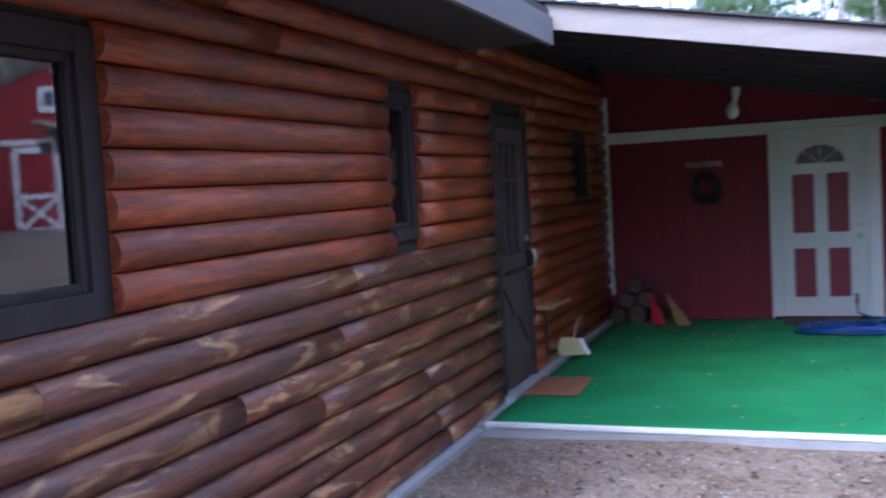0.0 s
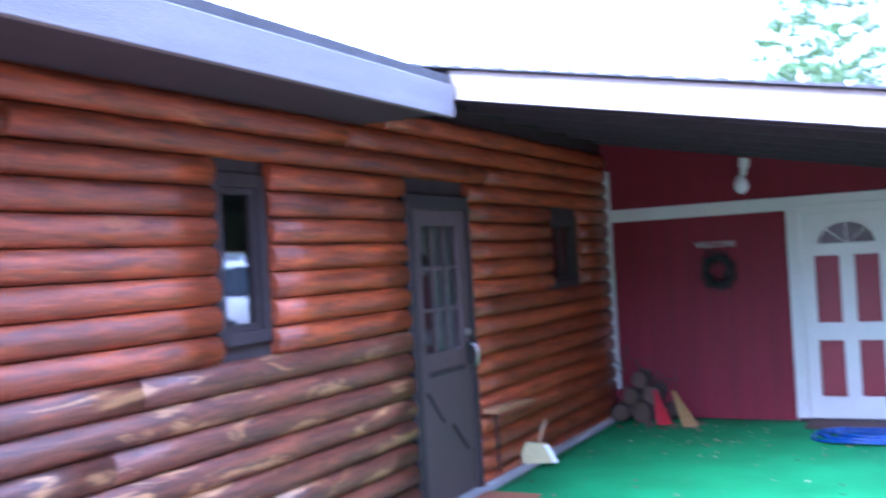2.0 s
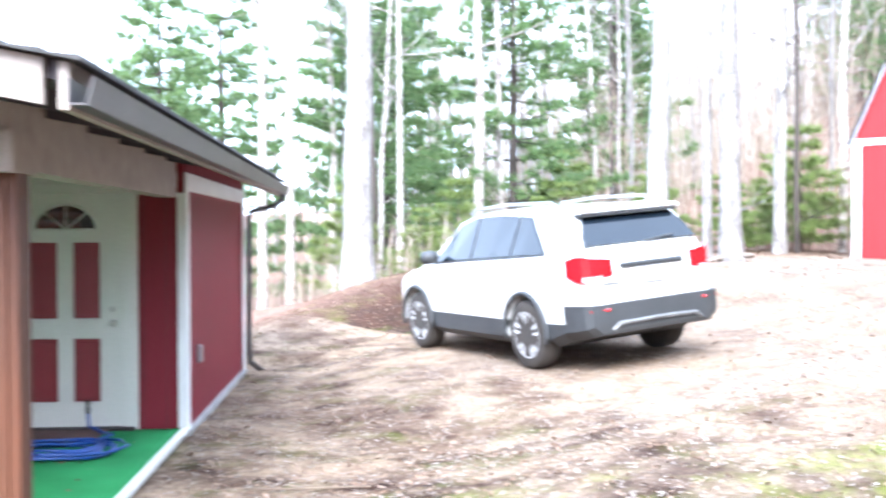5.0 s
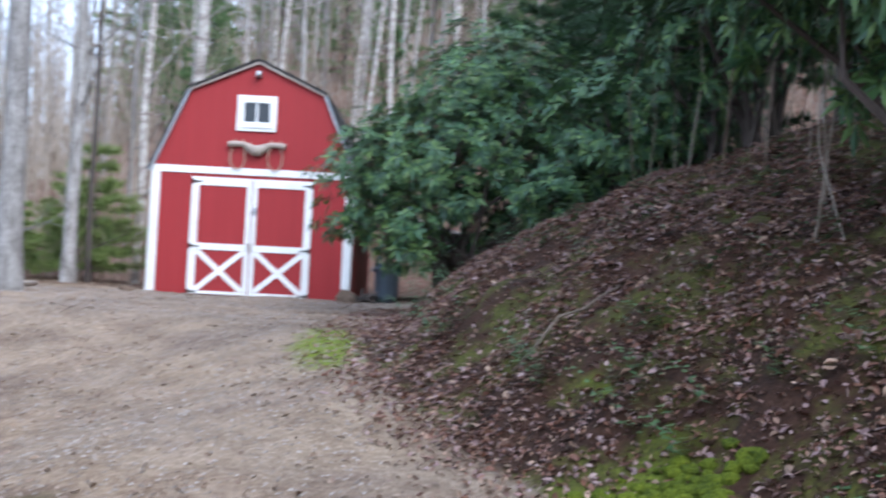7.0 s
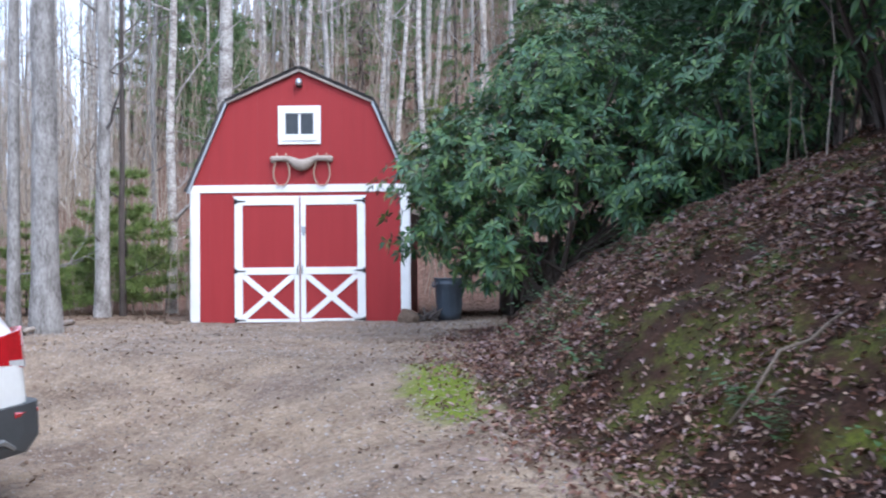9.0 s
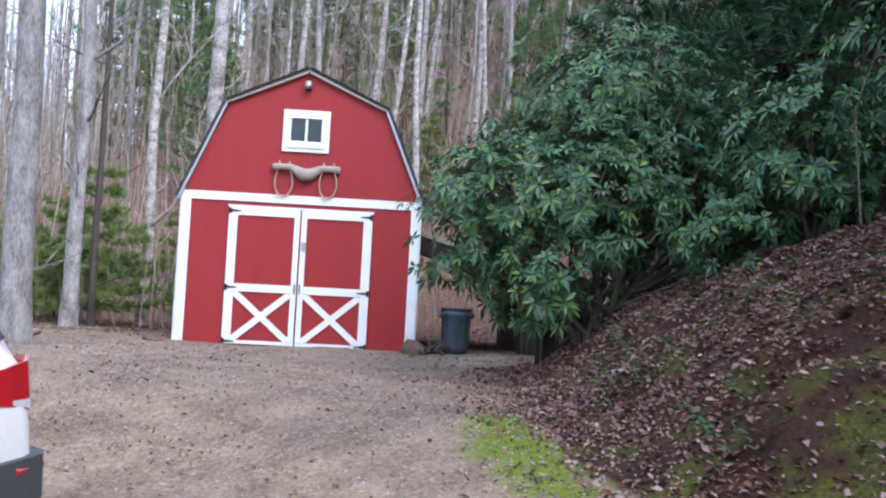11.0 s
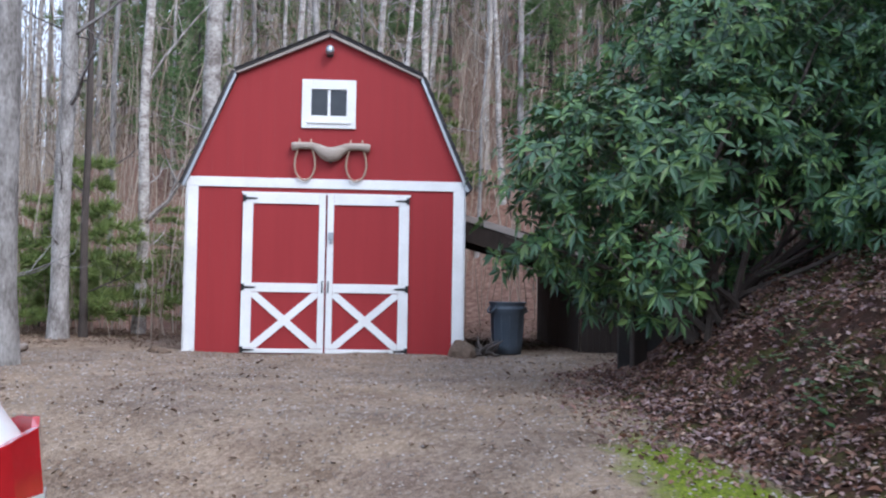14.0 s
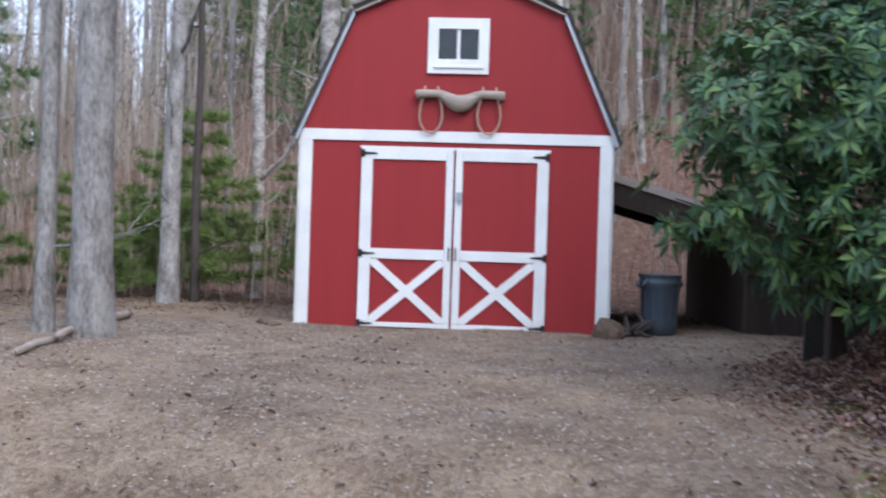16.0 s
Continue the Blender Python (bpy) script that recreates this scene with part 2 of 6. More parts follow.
def log_material(name, stain, dark, worn, wear):
    """Stained round logs: long grain, dark streaks, knots, and patches worn back to bare wood."""
    mat = bpy.data.materials.new(name)
    mat.use_nodes = True
    n, l = mat.node_tree.nodes, mat.node_tree.links
    b = n["Principled BSDF"]
    co, info = n.new("ShaderNodeTexCoord"), n.new("ShaderNodeObjectInfo")
    mul = n.new("ShaderNodeMath")
    mul.operation = "MULTIPLY"
    mul.inputs[1].default_value = 57.0
    l.new(info.outputs["Random"], mul.inputs[0])
    off = n.new("ShaderNodeVectorMath")
    off.operation = "ADD"
    l.new(co.outputs["Object"], off.inputs[0])
    l.new(mul.outputs[0], off.inputs[1])

    def tex(stretch, scale, detail=5, rough=0.6, distort=0.0):
        mp = n.new("ShaderNodeMapping")
        mp.inputs["Scale"].default_value = stretch
        l.new(off.outputs[0], mp.inputs["Vector"])
        t = n.new("ShaderNodeTexNoise")
        t.inputs["Scale"].default_value, t.inputs["Detail"].default_value = scale, detail
        t.inputs["Roughness"].default_value, t.inputs["Distortion"].default_value = rough, distort
        l.new(mp.outputs[0], t.inputs["Vector"])
        return t.outputs["Fac"]

    def grade(fac, lo, hi, a, c):
        r = n.new("ShaderNodeValToRGB")
        r.color_ramp.elements[0].position, r.color_ramp.elements[1].position = lo, hi
        r.color_ramp.elements[0].color, r.color_ramp.elements[1].color = (*a, 1), (*c, 1)
        l.new(fac, r.inputs["Fac"])
        return r.outputs["Color"]

    def mix(fac, a, c, kind="MIX"):
        m = n.new("ShaderNodeMixRGB")
        m.blend_type = kind
        if isinstance(fac, float):
            m.inputs[0].default_value = fac
        else:
            l.new(fac, m.inputs[0])
        l.new(a, m.inputs[1])
        l.new(c, m.inputs[2])
        return m.outputs[0]

    grain = tex((1, 0.12, 1), 38, 6, 0.7, 0.6)
    broad = tex((1, 0.45, 1), 4.5, 4, 0.6)
    col = grade(broad, 0.30, 0.68, dark, stain)
    col = mix(0.55, col, grade(grain, 0.32, 0.68, tuple(c * 0.45 for c in dark), tuple(min(1, c * 1.35) for c in stain)), "MIX")
    patch = grade(tex((1, 0.28, 1.2), 5.5, 6, 0.62, 0.8), wear, wear + 0.07, (0, 0, 0), (1, 1, 1))
    wood = mix(0.6, grade(grain, 0.3, 0.7, tuple(c * 0.45 for c in worn), worn), grade(tex((1, 0.2, 1), 16, 4, 0.6, 2.5), 0.35, 0.65, tuple(c * 0.55 for c in worn), worn))
    streak = grade(tex((1, 0.10, 1), 14, 4, 0.65, 1.2), 0.40, 0.62, (0.42, 0.38, 0.40), (1.12, 1.08, 1.05))
    col = mix(0.8, col, streak, "MULTIPLY")
    col = mix(patch, col, wood)
    hsv = n.new("ShaderNodeHueSaturation")
    rng = n.new("ShaderNodeMapRange")
    rng.inputs["To Min"].default_value, rng.inputs["To Max"].default_value = 0.78, 1.2
    l.new(info.outputs["Random"], rng.inputs["Value"])
    l.new(rng.outputs[0], hsv.inputs["Value"])
    l.new(col, hsv.inputs["Color"])
    l.new(hsv.outputs[0], b.inputs["Base Color"])
    rr = n.new("ShaderNodeMapRange")
    rr.inputs["To Min"].default_value, rr.inputs["To Max"].default_value = 0.15, 0.62
    l.new(tex((1, 0.3, 1), 9, 5, 0.7), rr.inputs["Value"])
    l.new(rr.outputs[0], b.inputs["Roughness"])
    b.inputs["Specular IOR Level"].default_value = 0.8
    bp = n.new("ShaderNodeBump")
    bp.inputs["Strength"].default_value, bp.inputs["Distance"].default_value = 0.8, 0.010
    l.new(grain, bp.inputs["Height"])
    l.new(bp.outputs[0], b.inputs["Normal"])
    return mat


LOG_STAIN = log_material("stained_logs", (0.42, 0.086, 0.014), (0.16, 0.031, 0.010), (0.50, 0.17, 0.045), 0.65)
LOG_WORN = log_material("worn_stained_logs", (0.22, 0.066, 0.027), (0.06, 0.023, 0.017), (0.52, 0.27, 0.11), 0.545)

HOUSE = pose(-5.587, -16.996, -1.176, 0, 0, 43.803)
HOUSE_INV = HOUSE.inverted()


PAD = pose(-2.60, -9.80, -0.873, -4.8, 1.24, 155.75)


def ramp(v, stops):
    """Piecewise straight line through (v, value) stops."""
    if v <= stops[0][0]:
        return stops[0][1]
    for (a, p), (b, q) in zip(stops, stops[1:]):
        if v <= b:
            return p + (q - p) * (v - a) / (b - a)
    return stops[-1][1]


def ease(v, a, b):
    u = min(1.0, max(0.0, (v - a) / (b - a)))
    return u * u * (3 - 2 * u)


DRIVE = [(-60, -2.4), (-30, -1.45), (-24, -1.22), (-20, -1.2), (-18, -1.08), (-16, -0.95), (-14, -0.75), (-12, -0.5), (-10, -0.27), (-8, -0.14), (-6, -0.09), (-3, -0.03), (0, 0.0), (6, 0.0)]
BANK_EDGE = [(-40, 9.0), (-24, 8.4), (-18, 6.3), (-15, 5.0), (-13, 4.2), (-11.5, 3.62), (-10.5, 3.25), (-9, 2.85), (-7, 2.75), (-4, 2.85), (-2.6, 3.2), (-1.6, 3.9), (0, 4.6), (6, 5.2)]
BANK_RISE = [(0, 0), (0.25, 0.11), (0.5, 0.27), (1.1, 0.80), (2.0, 1.33), (3.0, 1.78), (6, 2.9), (14, 6.0), (40, 15), (90, 30)]


def ground_z(x, y):
    z = ramp(y, DRIVE)
    z -= 0.66 * ease(1.9 - x, 0, 3.2) * ease(-y, 5.5, 10.5) * (1 - 0.75 * ease(-y, 12, 17))
    z += ramp(x - ramp(y, BANK_EDGE), BANK_RISE) if x > ramp(y, BANK_EDGE) else 0
    w = y - 5.5 + 0.25 * (x + 2)
    if w > 0:
        z += 0.46 * w * ease(w, 0, 9) * (1 - 0.85 * ease(-x, 2, 24)) * (1 if w < 60 else 60 / w)
    if x < -6:
        z -= 0.16 * min(20, -6 - x) * ease(-6 - x, 0, 5) * (1 - ease(y, -4, 14))
    # the level patch on which the car stands
    lx, ly = x - PAD.translation.x, y - PAD.translation.y
    near = 1 - ease(math.hypot(lx * 0.8, ly), 2.3, 4.6)
    if near > 0:
        up = PAD.col[2]
        z = z * (1 - near) + (PAD.translation.z - (up.x * lx + up.y * ly) / up.z - 0.004) * near
    near_house = HOUSE_INV @ Vector((x, y, 0))
    d = 1 - ease(near_house.x, 3.3, 5.5)
    z = z * (1 - d) + (-1.25) * d if near_house.y < 4.5 and near_house.x > -12 else z
    z += 0.035 * (1 - near) * noise.noise(Vector((x * 0.7, y * 0.7, 0))) + 0.010 * noise.noise(Vector((x * 3.1, y * 3.1, 4))) + 0.006 * noise.noise(Vector((x * 7.3, y * 7.3, 2)))
    if x > ramp(y, BANK_EDGE):
        z += (0.13 * noise.noise(Vector((x * 1.3, y * 1.3, 7))) + 0.09 * noise.noise(Vector((x * 3.4, y * 3.4, 1))) + 0.035 * noise.noise(Vector((x * 7.9, y * 7.9, 5)))) * min(1, 1.5 * (x - ramp(y, BANK_EDGE)))
    return z


def far_steps(start, end, first):
    out, s, v = [], first, start
    sign = 1 if end > start else -1
    while (end - v) * sign > 0:
        v += sign * s
        s *= 1.35
        out.append(v)
    return out


def ground_material():
    mat = bpy.data.materials.new("gravel_leaf_and_moss_ground")
    mat.use_nodes = True
    n, l = mat.node_tree.nodes, mat.node_tree.links
    b = n["Principled BSDF"]
    co = n.new("ShaderNodeTexCoord")

    def tex(scale, detail=5, rough=0.6):
        t = n.new("ShaderNodeTexNoise")
        t.inputs["Scale"].default_value, t.inputs["Detail"].default_value, t.inputs["Roughness"].default_value = scale, detail, rough
        l.new(co.outputs["Object"], t.inputs["Vector"])
        return t.outputs["Fac"]

    def grade(fac, stops):
        r = n.new("ShaderNodeValToRGB")
        els = r.color_ramp.elements
        while len(els) < len(stops):
            els.new(0.5)
        for e, (p, c) in zip(els, stops):
            e.position, e.color = p, (*c, 1)
        l.new(fac, r.inputs["Fac"])
        return r.outputs["Color"]

    def mix(fac, a, c, kind="MIX"):
        m = n.new("ShaderNodeMixRGB")
        m.blend_type = kind
        if isinstance(fac, float):
            m.inputs[0].default_value = fac
        else:
            l.new(fac, m.inputs[0])
        l.new(a, m.inputs[1])
        l.new(c, m.inputs[2])
        return m.outputs[0]

    stones = n.new("ShaderNodeTexVoronoi")
    stones.inputs["Scale"].default_value = 32
    l.new(co.outputs["Object"], stones.inputs["Vector"])
    stone_col = grade(stones.outputs["Color"], [(0.0, (0.13, 0.10, 0.082)), (0.5, (0.235, 0.19, 0.155)), (1.0, (0.36, 0.31, 0.265))])
    soil = grade(tex(2.2), [(0.3, (0.19, 0.125, 0.08)), (0.55, (0.31, 0.225, 0.15)), (0.75, (0.40, 0.31, 0.22))])
    gravel = mix(0.65, soil, stone_col)
    wide = grade(tex(0.45, 4), [(0.35, (0.72, 0.70, 0.70)), (0.65, (1.05, 1.0, 0.92))])
    gravel = mix(1.0, gravel, wide, "MULTIPLY")
    damp = grade(tex(1.1, 6, 0.72), [(0.40, (0.62, 0.55, 0.48)), (0.54, (0.97, 0.95, 0.92)), (0.68, (1.12, 1.1, 1.06))])
    gravel = mix(0.5, gravel, damp, "MULTIPLY")
    violet = grade(tex(0.8, 5, 0.7), [(0.5, (1.0, 1.0, 1.0)), (0.64, (0.74, 0.70, 0.76))])
    gravel = mix(0.55, gravel, violet, "MULTIPLY")
    speck = grade(tex(120, 3, 0.8), [(0.36, (0.45, 0.43, 0.42)), (0.5, (1.0, 1.0, 1.0)), (0.66, (1.55, 1.5, 1.42))])
    gravel = mix(1.0, gravel, speck, "MULTIPLY")
    litter = grade(tex(28, 6, 0.75), [(0.32, (0.006, 0.004, 0.003)), (0.5, (0.028, 0.013, 0.008)), (0.68, (0.10, 0.05, 0.034))])
    litter = mix(0.5, litter, grade(tex(3.0), [(0.35, (0.011, 0.006, 0.004)), (0.65, (0.055, 0.022, 0.010))]))
    litter = mix(grade(tex(1.7, 6, 0.7), [(0.49, (0, 0, 0)), (0.62, (0.75, 0.75, 0.75))]), litter, grade(tex(40, 4), [(0.35, (0.026, 0.030, 0.006)), (0.7, (0.12, 0.125, 0.018))]))
    moss = grade(tex(55, 4), [(0.35, (0.055, 0.075, 0.008)), (0.7, (0.22, 0.26, 0.02))])
    att = n.new("ShaderNodeAttribute")
    att.attribute_name = "cover"
    sep = n.new("ShaderNodeSeparateColor")
    l.new(att.outputs["Color"], sep.inputs[0])

    def mask(channel, amount, scale, sharp=0.12):
        add = n.new("ShaderNodeMath")
        add.operation = "MULTIPLY_ADD"
        add.inputs[1].default_value = amount
        l.new(tex(scale, 5, 0.65), add.inputs[0])
        l.new(sep.outputs[channel], add.inputs[2])
        r = n.new("ShaderNodeMapRange")
        r.inputs["From Min"].default_value, r.inputs["From Max"].default_value = 0.5 + amount / 2 - sharp, 0.5 + amount / 2 + sharp
        l.new(add.outputs[0], r.inputs["Value"])
        return r.outputs[0]

    # pinkish hill leaves, lightened a little to put distance haze into the colour
    far_litter = grade(tex(9, 6, 0.75), [(0.32, (0.07, 0.036, 0.027)), (0.5, (0.18, 0.10, 0.072)), (0.68, (0.33, 0.215, 0.165))])
    litter = mix(sep.outputs[2], litter, far_litter)
    col = mix(mask(0, 0.9, 1.6), gravel, litter)
    col = mix(mask(1, 1.1, 2.6, 0.2), col, moss)
    l.new(col, b.inputs["Base Color"])
    b.inputs["Roughness"].default_value = 0.95
    b.inputs["Specular IOR Level"].default_value = 0.2
    bump = n.new("ShaderNodeBump")
    bump.inputs["Strength"].default_value, bump.inputs["Distance"].default_value = 0.4, 0.015
    h = n.new("ShaderNodeMath")
    h.operation = "ADD"
    l.new(tex(85, 6, 0.8), h.inputs[0])
    l.new(stones.outputs["Distance"], h.inputs[1])
    l.new(h.outputs[0], bump.inputs["Height"])
    l.new(bump.outputs[0], b.inputs["Normal"])
    return mat


def moss_amount(x, y):
    spots = ((2.38, -7.8, 0.36, 1.1, 0.95), (2.55, -9.3, 0.45, 0.9, 0.5), (2.6, -5.4, 0.25, 1.0, 0.42), (4.4, -13.25, 0.38, 0.55, 0.75), (1.2, -15.6, 1.6, 0.9, 0.42), (2.6, -14.3, 1.0, 0.6, 0.42), (4.6, -12.0, 0.6, 0.9, 0.30), (3.9, -9.2, 0.5, 1.6, 0.22), (3.0, -13.4, 1.2, 0.7, 0.26))
    return min(1.0, sum(a * math.exp(-((x - cx) / rx) ** 2 - ((y - cy) / ry) ** 2) for cx, cy, rx, ry, a in spots))


def build_ground():
    xs = sorted(far_steps(-14, -420, 0.3)) + [-14 + 0.16 * i for i in range(int(24 / 0.16) + 1)] + far_steps(10, 420, 0.25)
    ys = sorted(far_steps(-26, -420, 0.3)) + [-26 + 0.16 * i for i in range(int(34 / 0.16) + 1)] + far_steps(8, 420, 0.25)
    verts = [(x, y, ground_z(x, y)) for y in ys for x in xs]
    nx = len(xs)
    faces = [(j * nx + i, j * nx + i + 1, (j + 1) * nx + i + 1, (j + 1) * nx + i) for j in range(len(ys) - 1) for i in range(nx - 1)]
    me = bpy.data.meshes.new("ground")
    me.from_pydata(verts, [], faces)
    me.materials.append(ground_material())
    cover = me.color_attributes.new("cover", "FLOAT_COLOR", "POINT")
    vals = []
    for x, y, z in verts:
        e = ramp(y, BANK_EDGE)
        leaf = ease(x, e - 0.5, e + 0.3)
        leaf = max(leaf, ease(y + 0.2 * x, 1.6, 4.5), ease(-x, 4.6 + 0.25 * (y + 6), 7.0 + 0.25 * (y + 6)) if y > -9 else 0, 0.49 * ease(-y - 0.5 * x, 9, 13.5) * ease(y, -21, -17.5))
        vals += [leaf, moss_amount(x, y), max(ease(y, 2, 8), ease(-x, 6, 10)), 1]
    cover.data.foreach_set("color", vals)
    me.polygons.foreach_set("use_smooth", [True] * len(me.polygons))
    ob = new("ground", me)
    return tagged(ob, "gravel driveway with moss and a leaf-covered bank", "ground", "", "structure")


ground = build_ground()


# ---- barn ----
def build_barn():
    barn = thing("barn", pose(0, 0, 0), "red gambrel barn with white trim and double doors on gravel", "barn")
    prof = [(-1.83, -0.15), (1.83, -0.15), (1.83, 2.3), (1.2, 3.7), (0, 4.24), (-1.2, 3.7), (-1.83, 2.3)]
    body = prism(bmesh.new(), prof, 0.0, 4.9)
    wall = part("wall", body, BARN_RED, barn)
    bm = bmesh.new()
    for i in range(18):
        x = -1.73 + i * 0.2035
        top = 2.3 + (1.83 - abs(x)) / 0.63 * 1.4 if abs(x) > 1.2 else 3.7 + (1.2 - abs(x)) * 0.45
        box(bm, x - 0.0015, x + 0.0015, -0.002, 0.02, 0.0, top - 0.05)
    part("siding_groove", bm, paint("groove_shadow_paint", (0.25, 0.023, 0.025)), wall)
    # roof: two slopes a side, with a pale drip edge
    lo, br, pk = (1.90, 2.20), (1.245, 3.72), (0.0, 4.285)
    for s in (-1, 1):
        for a, b in ((lo, br), (br, pk)):
            nrm = Vector((b[1] - a[1], 0, -(b[0] - a[0]))).normalized()
            off = (nrm.x * 0.035, nrm.z * 0.035)
            if off[1] < 0:
                off = (-off[0], -off[1])
            out = [(s * a[0], a[1]), (s * b[0], b[1]), (s * (b[0] + off[0] * (b is not pk)), b[1] + off[1]), (s * (a[0] + off[0]), a[1] + off[1])]
            part("roof", prism(bmesh.new(), out, -0.07, 5.0), SHINGLE, barn)
            bm = bmesh.new()
            t = 0.035
            edge = [(s * a[0], a[1] - 0.012), (s * b[0], b[1] - 0.012), (s * (b[0] - 0.02), b[1] - t - 0.012), (s * (a[0] - t), a[1] - t * 0.3 - 0.012)]
            prism(bm, edge, -0.075, -0.004)
            part("rake_trim", bm, METAL_GREY if a is lo else FASCIA, barn)
            # shingle courses
            bm = bmesh.new()
            d = Vector((b[0] - a[0], 0, b[1] - a[1]))
            cnt = int(d.length / 0.14)
            for k in range(cnt):
                p = Vector((a[0], 0, a[1])) + d * (k / cnt)
                q = Vector((a[0], 0, a[1])) + d * ((k + 1) / cnt)
                o = Vector((off[0], 0, off[1]))
                prism(bm, [(s * (p + o).x, (p + o).z), (s * (q + o).x, (q + o).z), (s * (p + o * 1.4).x, (p + o * 1.4).z)], -0.1, 5.01)
            part("shingle_course", bm, SHINGLE, barn, kind="stuff")
    for x0, x1, z0, z1, nm in ((-1.845, -1.69, -0.12, 2.185, "corner_board"), (1.69, 1.845, -0.12, 2.185, "corner_board"), (-1.845, 1.845, 2.185, 2.315, "band_board")):
        part(nm, boxes((x0, x1, -0.025, -0.002, z0, z1), bevel=0.003), WHITE, barn)
    for s in (-1, 1):
        part("corner_board", boxes((s * 1.832 if s > 0 else -1.855, 1.855 if s > 0 else -1.832, -0.025, 0.12, -0.12, 2.2), bevel=0.003), WHITE, barn)
    # doors
    for s in (-1, 1):
        door = part("door", boxes((min(0.012 * s, 1.10 * s), max(0.012 * s, 1.10 * s), -0.022, -0.004, 0.02, 2.10)), BARN_RED, barn, "red door with white rails and cross brace")
        xs = sorted((0.012 * s, 1.10 * s))
        inner, outer = 0.012 * s, 1.10 * s
        def rail(a, b, z0, z1, nm):
            part(nm, boxes((min(a, b), max(a, b), -0.045, -0.023, z0, z1), bevel=0.003), WHITE, door)
        rail(inner, inner + 0.085 * s, 0.06, 2.10, "stile")
        rail(outer, outer - 0.135 * s, 0.06, 2.10, "stile")
        rail(inner + 0.087 * s, outer - 0.137 * s, 1.97, 2.10, "rail")
        rail(inner + 0.087 * s, outer - 0.137 * s, 0.80, 0.92, "rail")
        rail(inner, outer, 0.0, 0.055, "rail")
        a, b, c, d = inner + 0.087 * s, outer - 0.137 * s, 0.06, 0.795
        L = Vector((b - a, 0, d - c)).length
        for k, (p, q) in enumerate((((a, c), (b, d)), ((a, d), (b, c)))):
            bm = bmesh.new()
            v = Vector((q[0] - p[0], q[1] - p[1]))
            u = v.normalized()
            w = Vector((-u.y, u.x)) * 0.048
            e = Vector(p), Vector(q)
            hx = 0.048 / abs(u.y) if abs(u.y) > 0.01 else 0
            hz = 0.048 / abs(u.x)
            sx, sz = (1 if v.x > 0 else -1), (1 if v.y > 0 else -1)
            out = [(p[0], p[1]), (p[0] + sx * hx, p[1]), (q[0], q[1] - sz * hz), (q[0], q[1]), (q[0] - sx * hx, q[1]), (p[0], p[1] + sz * hz)]
            prism(bm, out, -0.043 - 0.002 * k, -0.023)
            part("brace", bm, WHITE, door)
        for z in (0.035, 0.86, 2.035):
            bm = boxes((min(outer, outer - 0.04 * s), max(outer, outer - 0.04 * s), -0.056, -0.046, z - 0.045, z + 0.045))
            prism(bm, [(outer - 0.04 * s, z - 0.018), (outer - 0.19 * s, z - 0.007), (outer - 0.19 * s, z + 0.007), (outer - 0.04 * s, z + 0.018)], -0.054, -0.046)
            part("strap_hinge", bm, BLACK_IRON, door, "black iron strap hinge")
        bm = bmesh.new()
        tube(bm, [(0.04 * s, -0.046, 0.80), (0.04 * s, -0.075, 0.82), (0.04 * s, -0.075, 0.93), (0.04 * s, -0.046, 0.95)], 0.008, 6)
        part("handle", bm, BLACK_IRON, door, "black pull handle")
    part("latch", boxes((0.03, 0.10, -0.075, -0.047, 1.50, 1.60), (0.05, 0.08, -0.08, -0.05, 1.45, 1.5), bevel=0.004), METAL_GREY, barn, "grey hasp and padlock")
    part("door_header", boxes((-1.12, 1.12, -0.03, -0.002, 2.103, 2.125)), WHITE, barn)
    # window
    win = part("window", boxes((-0.36, -0.235, -0.035, -0.002, 2.995, 3.65), (0.235, 0.36, -0.035, -0.002, 2.995, 3.65), (-0.2348, 0.2348, -0.035, -0.002, 3.52, 3.65), (-0.2348, 0.2348, -0.035, -0.002, 2.995, 3.165), bevel=0.003), WHITE, barn, "white framed two-pane window")
    part("sash_bar", boxes((-0.018, 0.018, -0.02, -0.002, 3.166, 3.519)), WHITE, win)
    part("sill", boxes((-0.29, 0.29, -0.055, -0.036, 3.055, 3.09), bevel=0.004), WHITE, win)
    for s in (-1, 1):
        part("pane", boxes((min(0.02 * s, 0.234 * s), max(0.02 * s, 0.234 * s), -0.010, -0.003, 3.167, 3.518)), PANE, win, "dark glass pane")
    # gable light
    lamp = part("gable_light", lathe(bmesh.new(), [(0.02, 0), (0.055, 0.01), (0.06, 0.05), (0.045, 0.11), (0.02, 0.12)], 14, pose(0, -0.085, 3.98)), METAL_GREY, barn, "small grey floodlight under the peak", smooth=True)
    part("bracket", boxes((-0.045, 0.045, -0.03, -0.002, 3.96, 4.10), bevel=0.005), DARK_TRIM, lamp)
    return barn


barn = build_barn()


